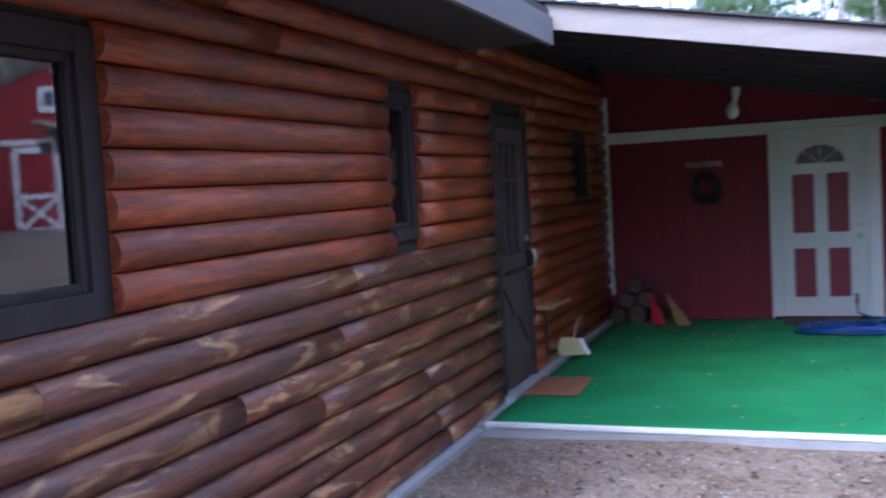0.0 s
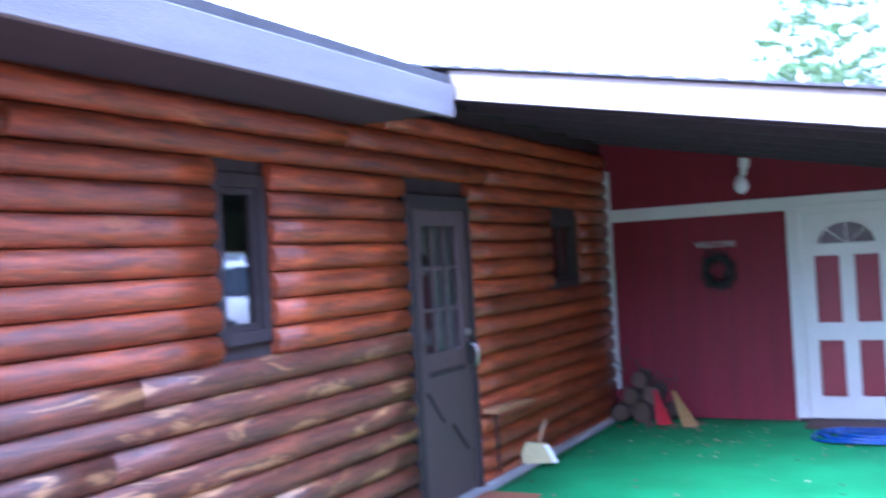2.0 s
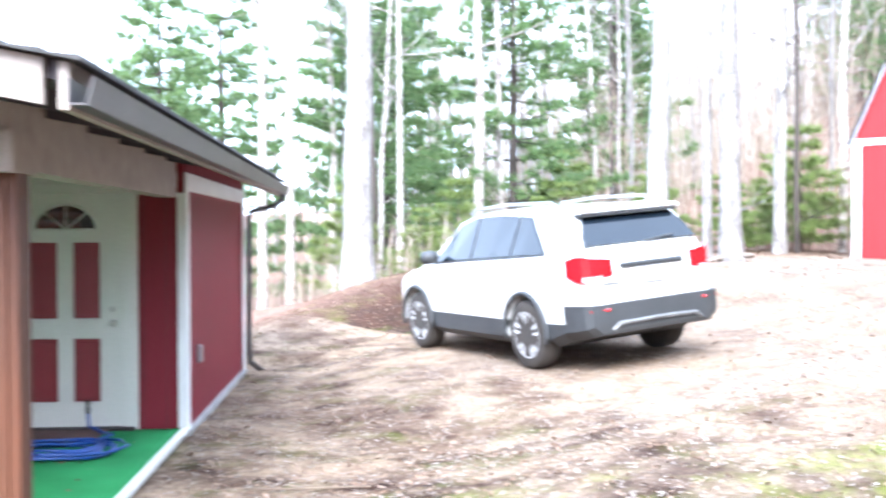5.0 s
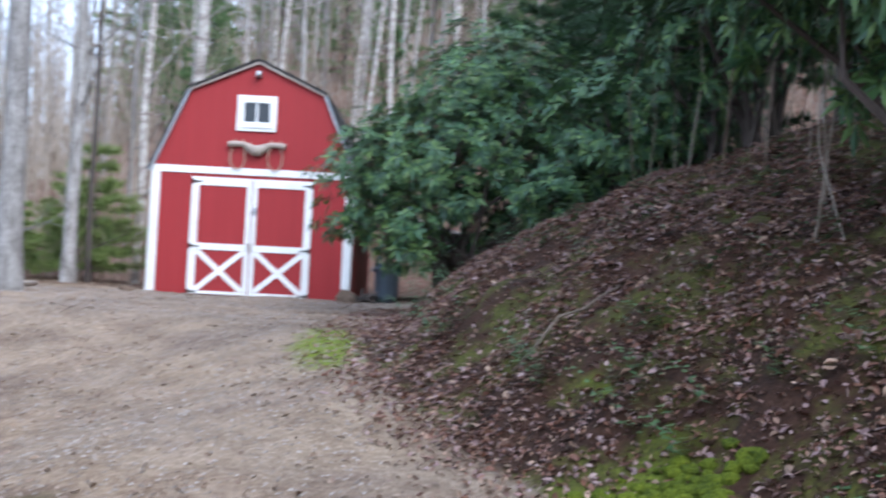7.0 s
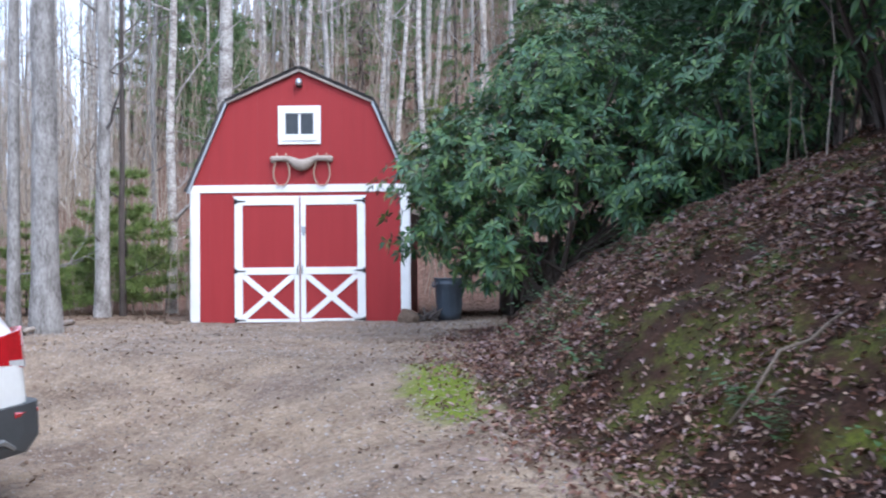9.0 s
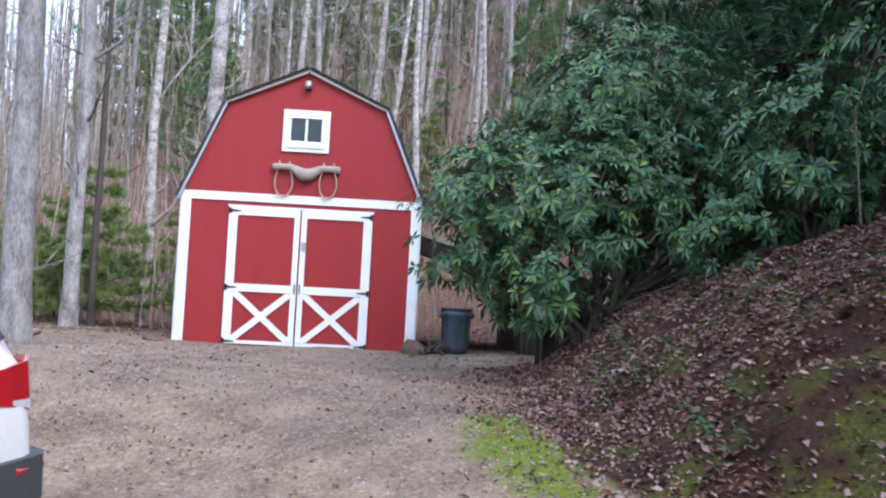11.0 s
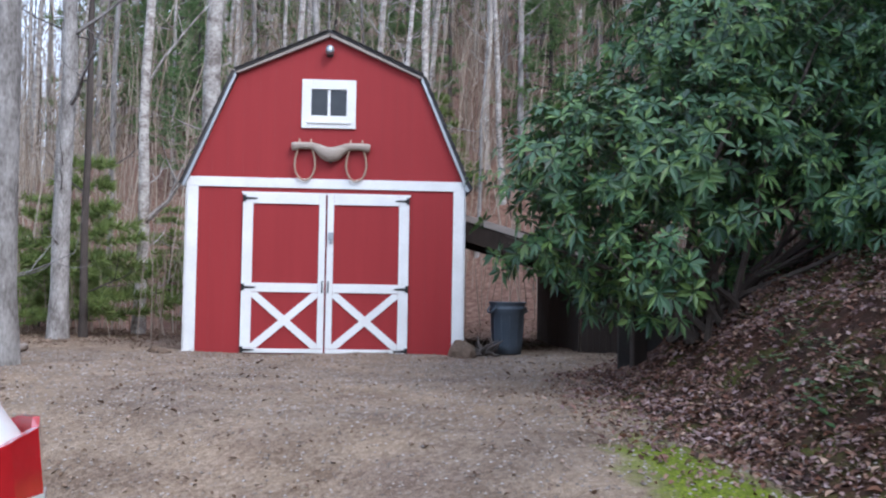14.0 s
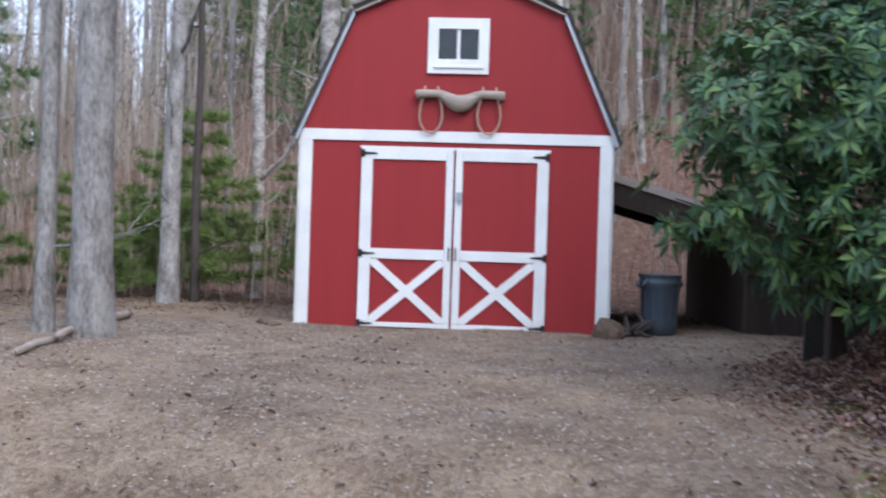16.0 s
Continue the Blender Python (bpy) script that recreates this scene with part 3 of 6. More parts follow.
def build_yoke():
    yoke = thing("ox_yoke", pose(0.04, -0.06, 2.30), "weathered wooden ox yoke with two bent bows on the gable", "ox yoke")
    bm = bmesh.new()
    pts, rad = [], []
    for i in range(25):
        u = i / 24
        x = -0.52 + 1.04 * u
        a = abs(u - 0.5) * 2
        z = 0.34 + 0.11 * ease(a, 0.02, 0.5) - 0.015 * ease(a, 0.75, 1.0)
        pts.append((x, 0, z))
        rad.append(0.050 + 0.055 * (1 - ease(a, 0.0, 0.5)) + 0.012 * ease(a, 0.8, 0.95) - 0.012 * ease(a, 0.96, 1))
    tube(bm, pts, rad, 10)
    part("beam", bm, GREY_WOOD, yoke, smooth=True)
    for cx in (-0.34, 0.34):
        bm = bmesh.new()
        ring = [(cx + 0.135 * math.cos(t), -0.005, 0.20 - 0.21 * math.sin(t)) for t in [math.pi * k / 16 for k in range(17)]]
        loop = [(cx + 0.075, 0, 0.54), (cx + 0.085, 0, 0.44), (cx + 0.125, 0, 0.30)] + ring[0:] + [(cx - 0.125, 0, 0.30), (cx - 0.085, 0, 0.44), (cx - 0.075, 0, 0.54)]
        tube(bm, loop, 0.0135, 7)
        part("bow", bm, BOW_WOOD, yoke, "bent wooden bow", smooth=True)
    bm = bmesh.new()
    tube(bm, [(0, -0.02, 0.26), (0, -0.03, 0.22)], 0.012, 6)
    part("staple", bm, BLACK_IRON, yoke)


build_yoke()


def build_lean_to():
    shed = thing("lean_to", pose(1.86, 0.5, 0.0), "open lean-to roof with pale edge on the barn side", "lean-to")
    bm = bmesh.new()
    prism(bm, [(0, 1.93), (2.2, 1.30), (2.2, 1.26), (0, 1.89)], 0.0, 4.0)
    part("roof", bm, METAL_GREY, shed)
    bm = bmesh.new()
    prism(bm, [(0, 1.935), (2.2, 1.305), (2.2, 1.21), (0, 1.84)], -0.045, -0.021)
    part("fascia", bm, FASCIA, shed)
    bm = bmesh.new()
    for k in range(5):
        prism(bm, [(0.0, 1.87), (2.15, 1.25), (2.15, 1.13), (0.0, 1.72)], 0.05 + k * 0.85, 0.09 + k * 0.85)
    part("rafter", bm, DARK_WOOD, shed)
    # near-black strip standing for the shade under the lean-to roof
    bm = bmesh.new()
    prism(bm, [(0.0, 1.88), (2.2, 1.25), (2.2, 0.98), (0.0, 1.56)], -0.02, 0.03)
    part("underside_shade", bm, DARK_WOOD, shed)
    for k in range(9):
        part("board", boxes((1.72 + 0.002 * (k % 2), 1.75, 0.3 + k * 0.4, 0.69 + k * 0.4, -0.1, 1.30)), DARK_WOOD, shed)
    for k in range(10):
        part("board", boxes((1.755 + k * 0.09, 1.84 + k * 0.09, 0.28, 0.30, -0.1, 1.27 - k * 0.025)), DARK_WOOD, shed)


build_lean_to()

# ---- log house and porch ----
def hs(name, bm, mat, label, category="", kind="structure", smooth=False):
    return solo(name, bm, mat, HOUSE, label, category or name.split("_")[0], "", kind, smooth)


HOLES = ((-10.9, -8.82, 1.32, 2.36), (-6.36, -5.90, 1.40, 2.32), (-4.42, -3.43, -0.2, 2.27), (-1.71, -0.93, 1.46, 2.18))
COURSE = 0.1525


def log_piece(length, key, material):
    bm = bmesh.new()
    prof = [(0.0, 0.0), (0.03, 0.004), (0.058, 0.030), (0.068, 0.070), (0.063, 0.108), (0.04, 0.140), (0.0, 0.1515)]
    cuts = max(2, int(length / 0.35))
    rings = []
    for i in range(cuts + 1):
        y = length * i / cuts
        s = 1 + 0.06 * noise.noise(Vector((key * 3.7, y * 0.9, 0)))
        dz = 0.004 * noise.noise(Vector((key * 1.3, y * 0.7, 5)))
        rings.append([bm.verts.new((px * s, y, pz + dz)) for px, pz in prof])
    for a, b in zip(rings, rings[1:]):
        for k in range(len(prof) - 1):
            bm.faces.new((a[k], b[k], b[k + 1], a[k + 1]))
    bm.faces.new(rings[0])
    bm.faces.new(list(reversed(rings[-1])))
    bmesh.ops.recalc_face_normals(bm, faces=bm.faces)
    me = mesh_from("log", bm, material)
    me.polygons.foreach_set("use_smooth", [len(p.vertices) == 4 for p in me.polygons])
    return me


def log_wall():
    rnd = random.Random(5)
    bm = bmesh.new()
    # the wall behind the logs, with the openings left out
    ys = sorted({-15.0, 0.0} | {h[0] for h in HOLES} | {h[1] for h in HOLES})
    for a, b in zip(ys, ys[1:]):
        hole = next((h for h in HOLES if h[0] <= a and b <= h[1]), None)
        if hole is None:
            box(bm, -0.12, -0.002, a, b, -0.4, 3.05)
        else:
            if hole[2] > 0:
                box(bm, -0.12, -0.002, a, b, -0.4, hole[2])
            box(bm, -0.12, -0.002, a, b, hole[3], 3.05)
    wall = hs("wall_log", bm, DARK_TRIM, "red-brown stained log siding wall with weathered lower logs", "wall")
    for k in range(20):
        z0 = -0.049 - 0.152 + COURSE * k
        z1 = z0 + COURSE
        spans = [(-15.0, -0.034)]
        for h in HOLES:
            if z1 > h[2] + 0.03 and z0 < h[3] - 0.03:
                spans = [s for a, b in spans for s in ((a, min(b, h[0])), (max(a, h[1]), b)) if s[1] - s[0] > 0.02]
        for a, b in spans:
            cut = [a]
            while b - cut[-1] > 5.2:
                nxt = cut[-1] + rnd.uniform(2.6, 5.0)
                if b - nxt < 0.5:
                    break
                cut.append(nxt)
            cut.append(b)
            for p, q in zip(cut, cut[1:]):
                ob = new("log", log_piece(q - p - 0.003, k + p, LOG_WORN if k < 10 and p + q < -9.6 else LOG_STAIN))
                ob.parent = wall
                ob.location = (0, p, z0)
    return wall


log_wall()


def framed_window(name, y0, y1, z0, z1, jamb, label, bars=()):
    """A window in the log wall: dark frame, sash, glass and a dark room behind."""
    win = thing(name, HOUSE, label, "window", "", "structure")
    t = jamb
    part("window_frame", boxes((-0.10, 0.02, y0, y0 + t, z0, z1), (-0.10, 0.02, y1 - t, y1, z0, z1), (-0.10, 0.02, y0 + t, y1 - t, z1 - t, z1), (-0.10, 0.03, y0 + t, y1 - t, z0, z0 + t), bevel=0.004), DARK_TRIM, win)
    s = 0.035
    a, b, c, d = y0 + t, y1 - t, z0 + t, z1 - t
    part("sash", boxes((-0.06, 0.0, a, a + s, c, d), (-0.06, 0.0, b - s, b, c, d), (-0.06, 0.0, a + s, b - s, d - s, d), (-0.06, 0.0, a + s, b - s, c, c + s), bevel=0.003), DARK_TRIM, win)
    for by, bz in bars:
        if by is not None:
            part("glazing_bar", boxes((-0.05, -0.01, by - 0.014, by + 0.014, c + s, d - s)), DARK_TRIM, win)
        else:
            part("glazing_bar", boxes((-0.05, -0.012, a + s, b - s, bz - 0.014, bz + 0.014)), DARK_TRIM, win)
    g = part("pane", boxes((-0.034, -0.028, a + s, b - s, c + s, d - s)), GLASS, win)
    g.visible_shadow = False
    return win


framed_window("window_1", -10.9, -8.82, 1.32, 2.36, 0.10, "large dark-framed window in the log wall")
framed_window("window_2", -6.36, -5.90, 1.40, 2.32, 0.075, "narrow dark-framed window in the log wall")
framed_window("window_3", -1.71, -0.93, 1.46, 2.18, 0.07, "dark-framed porch window with pale curtain edges", ((-1.32, None),))
# unseen near-black box stands in for the unlit room behind the glass
hs("room_back", boxes((-3.2, -3.1, -15.0, 0.0, -0.4, 3.05), (-3.1, -0.12, -15.1, -15.0, -0.4, 3.05), (-3.1, -0.12, -0.02, 0.1, -0.4, 3.05), (-3.1, -0.12, -15.0, 0.0, -0.45, -0.4), (-3.2, -0.0, -15.0, 0.0, 2.96, 3.0)), DARK_IN, "unseen dark box standing in for the unlit room behind the windows", "wall")
for y in (-1.60, -1.14):
    curtain = solo("curtain", boxes((-0.10, -0.09, y - 0.06, y + 0.03, 1.55, 2.1), bevel=0.003), OFF_WHITE, HOUSE, "narrow pale curtain strip behind the porch window", "curtain", "porch window curtains")


def brown_door():
    door = thing("door_1", HOUSE, "closed brown plank door with a glazed top half and pale latch", "door", "", "structure")
    y0, y1 = -4.42, -3.43
    part("door_frame", boxes((-0.1, 0.06, y0, y0 + 0.10, 0.03, 2.27), (-0.1, 0.06, y1 - 0.06, y1, 0.03, 2.27), (-0.1, 0.06, y0 + 0.1, y1 - 0.06, 2.17, 2.27), bevel=0.004), DARK_TRIM, door)
    a, b = y0 + 0.10, y1 - 0.06
    slab = part("slab", boxes((-0.03, 0.035, a, b, 0.04, 1.13), (-0.03, 0.035, a, a + 0.13, 1.13, 2.17), (-0.03, 0.035, b - 0.13, b, 1.13, 2.17), (-0.03, 0.035, a + 0.13, b - 0.13, 2.05, 2.17), bevel=0.003), BROWN_DOOR, door)
    g = part("pane", boxes((-0.004, 0.002, a + 0.13, b - 0.13, 1.13, 2.05)), GLASS, door)
    g.visible_shadow = False
    ym = (a + b) / 2
    for y in (a + 0.13 + (b - a - 0.26) / 3, a + 0.13 + 2 * (b - a - 0.26) / 3):
        part("glazing_bar", boxes((-0.012, 0.02, y - 0.012, y + 0.012, 1.13, 2.05)), BROWN_DOOR, door)
    for z in (1.435, 1.74):
        part("glazing_bar", boxes((-0.012, 0.018, a + 0.13, b - 0.13, z - 0.012, z + 0.012)), BROWN_DOOR, door)
    bm = bmesh.new()
    beam(bm, (0.045, a + 0.14, 0.98), (0.045, b - 0.14, 0.98), 0.02, 0.03)
    part("batten", bm, DARK_TRIM, door)
    for p, q in (((a + 0.10, 0.86), (a + 0.33, 0.62)), ((b - 0.36, 0.58), (b - 0.14, 0.36))):
        bm = bmesh.new()
        beam(bm, (0.04, p[0], p[1]), (0.04, q[0], q[1]), 0.012, 0.025)
        part("batten", bm, DARK_TRIM, door)
    bm = boxes((0.036, 0.05, b - 0.07, b - 0.02, 1.00, 1.16), bevel=0.004)
    part("latch_plate", bm, BLACK_IRON, door)
    bm = bmesh.new()
    tube(bm, [(0.05, b - 0.045, 1.15), (0.10, b - 0.04, 1.13), (0.115, b - 0.035, 1.06), (0.10, b - 0.03, 0.99), (0.05, b - 0.03, 0.965)], 0.013, 8)
    part("handle", bm, BRASS, door, "pale metal pull handle", smooth=True)
    part("lock", lathe(bmesh.new(), [(0.028, 0), (0.028, 0.015), (0.012, 0.02)], 14, pose(0.036, b - 0.045, 1.235, 0, 90, 0)), BRASS, door, "round deadbolt")
    part("threshold", boxes((-0.05, 0.14, y0, y1, -0.02, 0.03), bevel=0.005), CONCRETE, door)


brown_door()


def porch():
    # floor slab, carpet and edges
    hs("porch_floor", boxes((-0.1, 3.46, -5.15, 0.0, -0.35, -0.012)), CONCRETE, "concrete porch slab under the carpet", "floor")
    bm = bmesh.new()
    nx, ny = 34, 50
    grid = [[bm.verts.new((0.14 + 3.28 * i / nx, -5.09 + 5.07 * j / ny, 0.004 * noise.noise(Vector((i * 0.35, j * 0.35, 2))) + 0.003)) for i in range(nx + 1)] for j in range(ny + 1)]
    for j in range(ny):
        for i in range(nx):
            bm.faces.new((grid[j][i], grid[j][i + 1], grid[j + 1][i + 1], grid[j + 1][i]))
    low = bmesh.ops.extrude_face_region(bm, geom=bm.faces[:])
    bmesh.ops.translate(bm, vec=(0, 0, -0.012), verts=[v for v in low["geom"] if isinstance(v, bmesh.types.BMVert)])
    bmesh.ops.recalc_face_normals(bm, faces=bm.faces)
    solo("turf_carpet", bm, TURF, HOUSE, "bright green artificial turf carpet on the porch floor", "carpet", smooth=True)
    hs("kerb", boxes((0.0, 0.11, -14.9, -4.43, -0.3, -0.03), (0.0, 0.13, -3.42, -0.05, -0.1, 0.045), (0.0, 0.13, -4.43, -3.42, -0.1, 0.012), bevel=0.012), CONCRETE, "grey concrete kerb along the log wall", "kerb")
    hs("trim_porch_edge", boxes((0.13, 3.47, -5.15, -5.10, -0.035, 0.014), (3.43, 3.49, -5.10, 0.0, -0.035, 0.014), bevel=0.004), OFF_WHITE, "white edging strip round the carpet", "trim")
    # back wall with the door opening, side wall and far end of the red room
    x0, x1, top = 1.99, 2.97, 2.12
    back = hs("wall_porch_back", boxes((-0.12, x0, 0.0, 0.1, -0.35, 2.66), (x1, 3.46, 0.0, 0.1, -0.35, 2.385), (x0, x1, 0.0, 0.1, top, 2.47)), PORCH_RED, "dark red board wall at the back of the porch", "wall")
    bm = bmesh.new()
    for i in range(17):
        x = 0.1 + i * 0.2
        if not (x0 - 0.1 < x < x1 + 0.1):
            box(bm, x - 0.004, x + 0.004, -0.003, 0.01, 0.0, 2.05)
    part("siding_groove", bm, paint("groove_dark_red", (0.09, 0.008, 0.012)), back)
    bm = bmesh.new()
    prism(bm, [(-0.12, 2.66), (1.99, 2.66), (-0.12, 3.055)], 0.0, 0.1)
    prism(bm, [(1.99, 2.47), (2.97, 2.47), (1.99, 2.66)], 0.0, 0.1)
    part("gable_board", bm, PORCH_RED, back)
    side = hs("wall_side_red", boxes((3.36, 3.46, 0.101, 3.90, -0.35, 2.38), (0.0, 3.46, 3.90, 4.0, -0.35, 2.38)), PORCH_RED, "red board side wall of the house", "wall")
    bm = bmesh.new()
    for i in range(18):
        y = 0.2 + i * 0.2035
        box(bm, 3.45, 3.463, y - 0.004, y + 0.004, 0.0, 2.05)
    part("siding_groove", bm, paint("groove_dark_red_side", (0.09, 0.008, 0.012)), side)
    hs("trim_side", boxes((3.462, 3.485, -0.015, 0.10, -0.1, 2.08), (3.462, 3.485, 3.80, 3.92, -0.1, 2.08), (3.462, 3.487, -0.015, 3.92, 2.08, 2.24), (3.40, 3.461, -0.02, -0.001, -0.02, 2.06), bevel=0.003), WHITE, "white corner boards and band on the red side wall", "trim")
    hs("base_side", boxes((3.46, 3.50, 0.0, 3.95, -0.4, -0.02)), CONCRETE, "concrete footing under the red wall", "footing")
    hs("trim_back", boxes((0.055, 1.90, -0.022, -0.001, 2.10, 2.235), (3.06, 3.40, -0.022, -0.001, 2.10, 2.235), (1.90, 3.06, -0.024, -0.001, 2.14, 2.235), bevel=0.003), OFF_WHITE, "off-white band board across the porch wall", "trim")
    # scribed white corner board against the logs
    bm = bmesh.new()
    edge = [(0.095, 0.30), (0.095, 2.66)]
    left = []
    for k in range(120):
        z = 2.66 - k * (2.36 / 119)
        ph = ((z + 0.049 + 0.152) / COURSE) % 1
        left.append((-0.035 + 0.03 * math.sin(math.pi * ph) ** 0.6, z))
    prism(bm, edge + left, -0.03, -0.001)
    hs("trim_corner", bm, OFF_WHITE, "off-white corner board scribed to the logs", "trim")


porch()


def white_door():
    door = thing("door_2", HOUSE, "white door with red panels and a fan light, closed", "door", "", "structure")
    part("door_frame", boxes((1.90, 2.02, -0.03, 0.09, 0.0, 2.139), (2.93, 3.06, -0.03, 0.09, 0.0, 2.139), (2.02, 2.93, -0.03, 0.09, 2.05, 2.139), bevel=0.004), OFF_WHITE, door)
    # slab with four recessed panels and a half-round light
    bm = bmesh.new()
    cols = ((2.025, 2.145), (2.375, 2.51), (2.735, 2.925))
    for a, b in cols:
        box(bm, a, b, 0.0, 0.04, 0.02, 1.70)
    for a, b in ((2.145, 2.375), (2.51, 2.735)):
        for c, d in ((0.02, 0.245), (0.795, 0.97), (1.63, 1.70)):
            box(bm, a, b, 0.0, 0.04, c, d)
    cx, cz, r = 2.447, 1.74, 0.265
    arc = [(cx + r * math.cos(math.pi * k / 16), cz + 0.22 * math.sin(math.pi * k / 16)) for k in range(17)]
    prism(bm, [(2.025, 1.70), (2.925, 1.70), (2.925, cz), arc[0], arc[-1], (2.025, cz)], 0.0, 0.04)
    for k in range(16):
        p, q = arc[k], arc[k + 1]
        prism(bm, [p, q, (q[0], 2.047), (p[0], 2.047)], 0.0, 0.04)
    box(bm, cx + r, 2.925, 0.0, 0.04, cz, 2.047)
    box(bm, 2.025, cx - r, 0.0, 0.04, cz, 2.047)
    slab = part("slab", bm, OFF_WHITE, door)
    for a, b in ((2.145, 2.375), (2.51, 2.735)):
        for c, d in ((0.245, 0.795), (0.97, 1.63)):
            part("panel", boxes((a, b, 0.012, 0.034, c, d), (a + 0.03, b - 0.03, 0.004, 0.013, c + 0.03, d - 0.03), bevel=0.004), DOOR_RED, slab, "dark red recessed panel")
    bm = bmesh.new()
    prism(bm, arc, 0.014, 0.02)
    part("fan_light", bm, MIRROR_PANE, slab, "half-round glass fan light")
    bm = bmesh.new()
    tube(bm, [(x, -0.002, z) for x, z in arc], 0.012, 6)
    tube(bm, [(arc[0][0], -0.002, cz), (arc[-1][0], -0.002, cz)], 0.012, 6)
    for a in (45, 90, 135):
        tube(bm, [(cx, 0.008, cz), (cx + r * math.cos(radians(a)), 0.008, cz + 0.22 * math.sin(radians(a)))], 0.006, 5)
    part("fan_bars", bm, OFF_WHITE, slab)
    for z in (0.93, 1.05):
        part("knob" if z < 1 else "deadbolt", lathe(bmesh.new(), [(0.03, 0), (0.03, 0.01), (0.012, 0.02), (0.012, 0.035), (0.028, 0.045), (0.025, 0.065), (0.01, 0.07)] if z < 1 else [(0.026, 0), (0.026, 0.02), (0.01, 0.024)], 14, pose(2.845, 0.0, z, 90, 0, 0)), BRASS, slab, "nickel door knob" if z < 1 else "nickel deadbolt", smooth=True)
    part("sill", boxes((1.92, 3.04, -0.09, 0.05, 0.0, 0.03), bevel=0.006), DARK_TRIM, door)


white_door()


def roofs():
    slope = -0.187
    def rz(x):
        return 3.055 + slope * x
    # porch roof: deck, battens below, rake board, shingles
    bm = bmesh.new()
    prism(bm, [(-0.1, rz(-0.1) - 0.02), (3.86, rz(3.86) - 0.02), (3.86, rz(3.86) + 0.06), (-0.1, rz(-0.1) + 0.06)], -4.70, 4.45)
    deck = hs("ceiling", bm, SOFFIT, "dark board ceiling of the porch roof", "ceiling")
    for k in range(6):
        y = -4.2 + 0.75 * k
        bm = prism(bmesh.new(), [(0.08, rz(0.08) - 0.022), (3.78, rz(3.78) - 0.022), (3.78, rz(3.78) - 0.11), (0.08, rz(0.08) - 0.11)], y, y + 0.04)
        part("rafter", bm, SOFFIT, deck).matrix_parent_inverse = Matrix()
    bm = bmesh.new()
    prism(bm, [(0.62, rz(0.62) - 0.13), (3.80, rz(3.80) - 0.13), (3.80, rz(3.80) + 0.055), (0.62, rz(0.62) + 0.055)], -4.745, -4.702)
    hs("fascia_rake", bm, FASCIA, "pale weathered rake board of the porch roof", "fascia")
    bm = bmesh.new()
    prism(bm, [(3.862, rz(3.86) - 0.14), (3.90, rz(3.86) - 0.14), (3.90, rz(3.86) + 0.05), (3.862, rz(3.86) + 0.05)], -4.745, 4.5)
    hs("fascia_eave", bm, FASCIA, "pale eave board of the porch roof", "fascia")
    bm = bmesh.new()
    for k in range(28):
        a, b = -0.2 + k * 0.148, -0.2 + (k + 1) * 0.148 + 0.02
        prism(bm, [(a, rz(a) + 0.062), (b, rz(b) + 0.062), (b, rz(b) + 0.085), (a, rz(a) + 0.068)], -4.80, 4.55)
    hs("roof_porch", bm, SHINGLE, "dark shingle roof over the porch", "roof")
    # main roof with its eave along the log wall
    bm = bmesh.new()
    prism(bm, [(-4.0, 4.55), (0.66, 2.86), (0.66, 2.94), (-4.0, 4.64)], -15.2, -4.80)
    hs("roof_main", bm, SHINGLE, "dark shingle main roof above the log wall", "roof")
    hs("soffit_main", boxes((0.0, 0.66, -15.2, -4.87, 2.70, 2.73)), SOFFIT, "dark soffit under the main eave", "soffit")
    # darker copy of FASCIA: this board's weaker light is put into its colour
    hs("fascia_main", boxes((0.66, 0.70, -15.2, -4.86, 2.67, 2.87), bevel=0.004), paint("shaded_fascia", (0.24, 0.22, 0.22), (0.13, 0.12, 0.125), 0.7, 1.6, 40, 0.7, 0.3, stretch=(5, 0.7, 5)), "weathered fascia board of the main eave in a shaded tone", "fascia")
    hs("gable_end_main", boxes((-0.1, 0.66, -4.87, -4.84, 2.73, 2.95)), DARK_TRIM, "dark boards closing the eave end", "wall")
    # unseen dark panel added within the red room
    hs("room_shell", boxes((0.1, 3.3, 3.85, 3.89, -0.3, 2.4)), DARK_IN, "unseen dark panel added inside the red room", "wall")
    # beam and post
    post = thing("porch_post", HOUSE, "red-brown stained timber porch post with pale beam end", "post")
    for k in range(3):
        part("plank", boxes((3.235 + k * 0.055, 3.288 + k * 0.055, -3.86 - 0.004 * (k % 2), -3.70, 0.05, 2.02), bevel=0.004), POST_WOOD, post)
    part("base", boxes((3.20, 3.43, -3.90, -3.66, -0.01, 0.05), bevel=0.006), OFF_WHITE, post)
    bm = bmesh.new()
    prism(bm, [(3.235, 2.02), (3.395, 2.02), (3.395, 2.40), (3.235, 2.43)], -3.93, 0.0)
    part("beam", bm, FASCIA, post, "pale weathered beam")
    bm = bmesh.new()
    prism(bm, [(3.225, 2.0), (3.405, 2.0), (3.405, 2.20), (3.225, 2.20)], -3.95, -3.62)
    part("bracket", bm, FASCIA, post)
    # gutter and downpipe
    gut = thing("gutter", HOUSE, "brown metal gutter and downpipe at the house corner", "gutter")
    bm = bmesh.new()
    gx, gz = 3.905, rz(3.86) - 0.07
    prism(bm, [(gx, gz - 0.055), (gx + 0.075, gz - 0.055), (gx + 0.105, gz + 0.055), (gx + 0.097, gz + 0.055), (gx + 0.069, gz - 0.047), (gx + 0.006, gz - 0.047), (gx + 0.006, gz + 0.05), (gx, gz + 0.05)], -4.78, 4.5)
    part("channel", bm, GUTTER, gut)
    bm = bmesh.new()
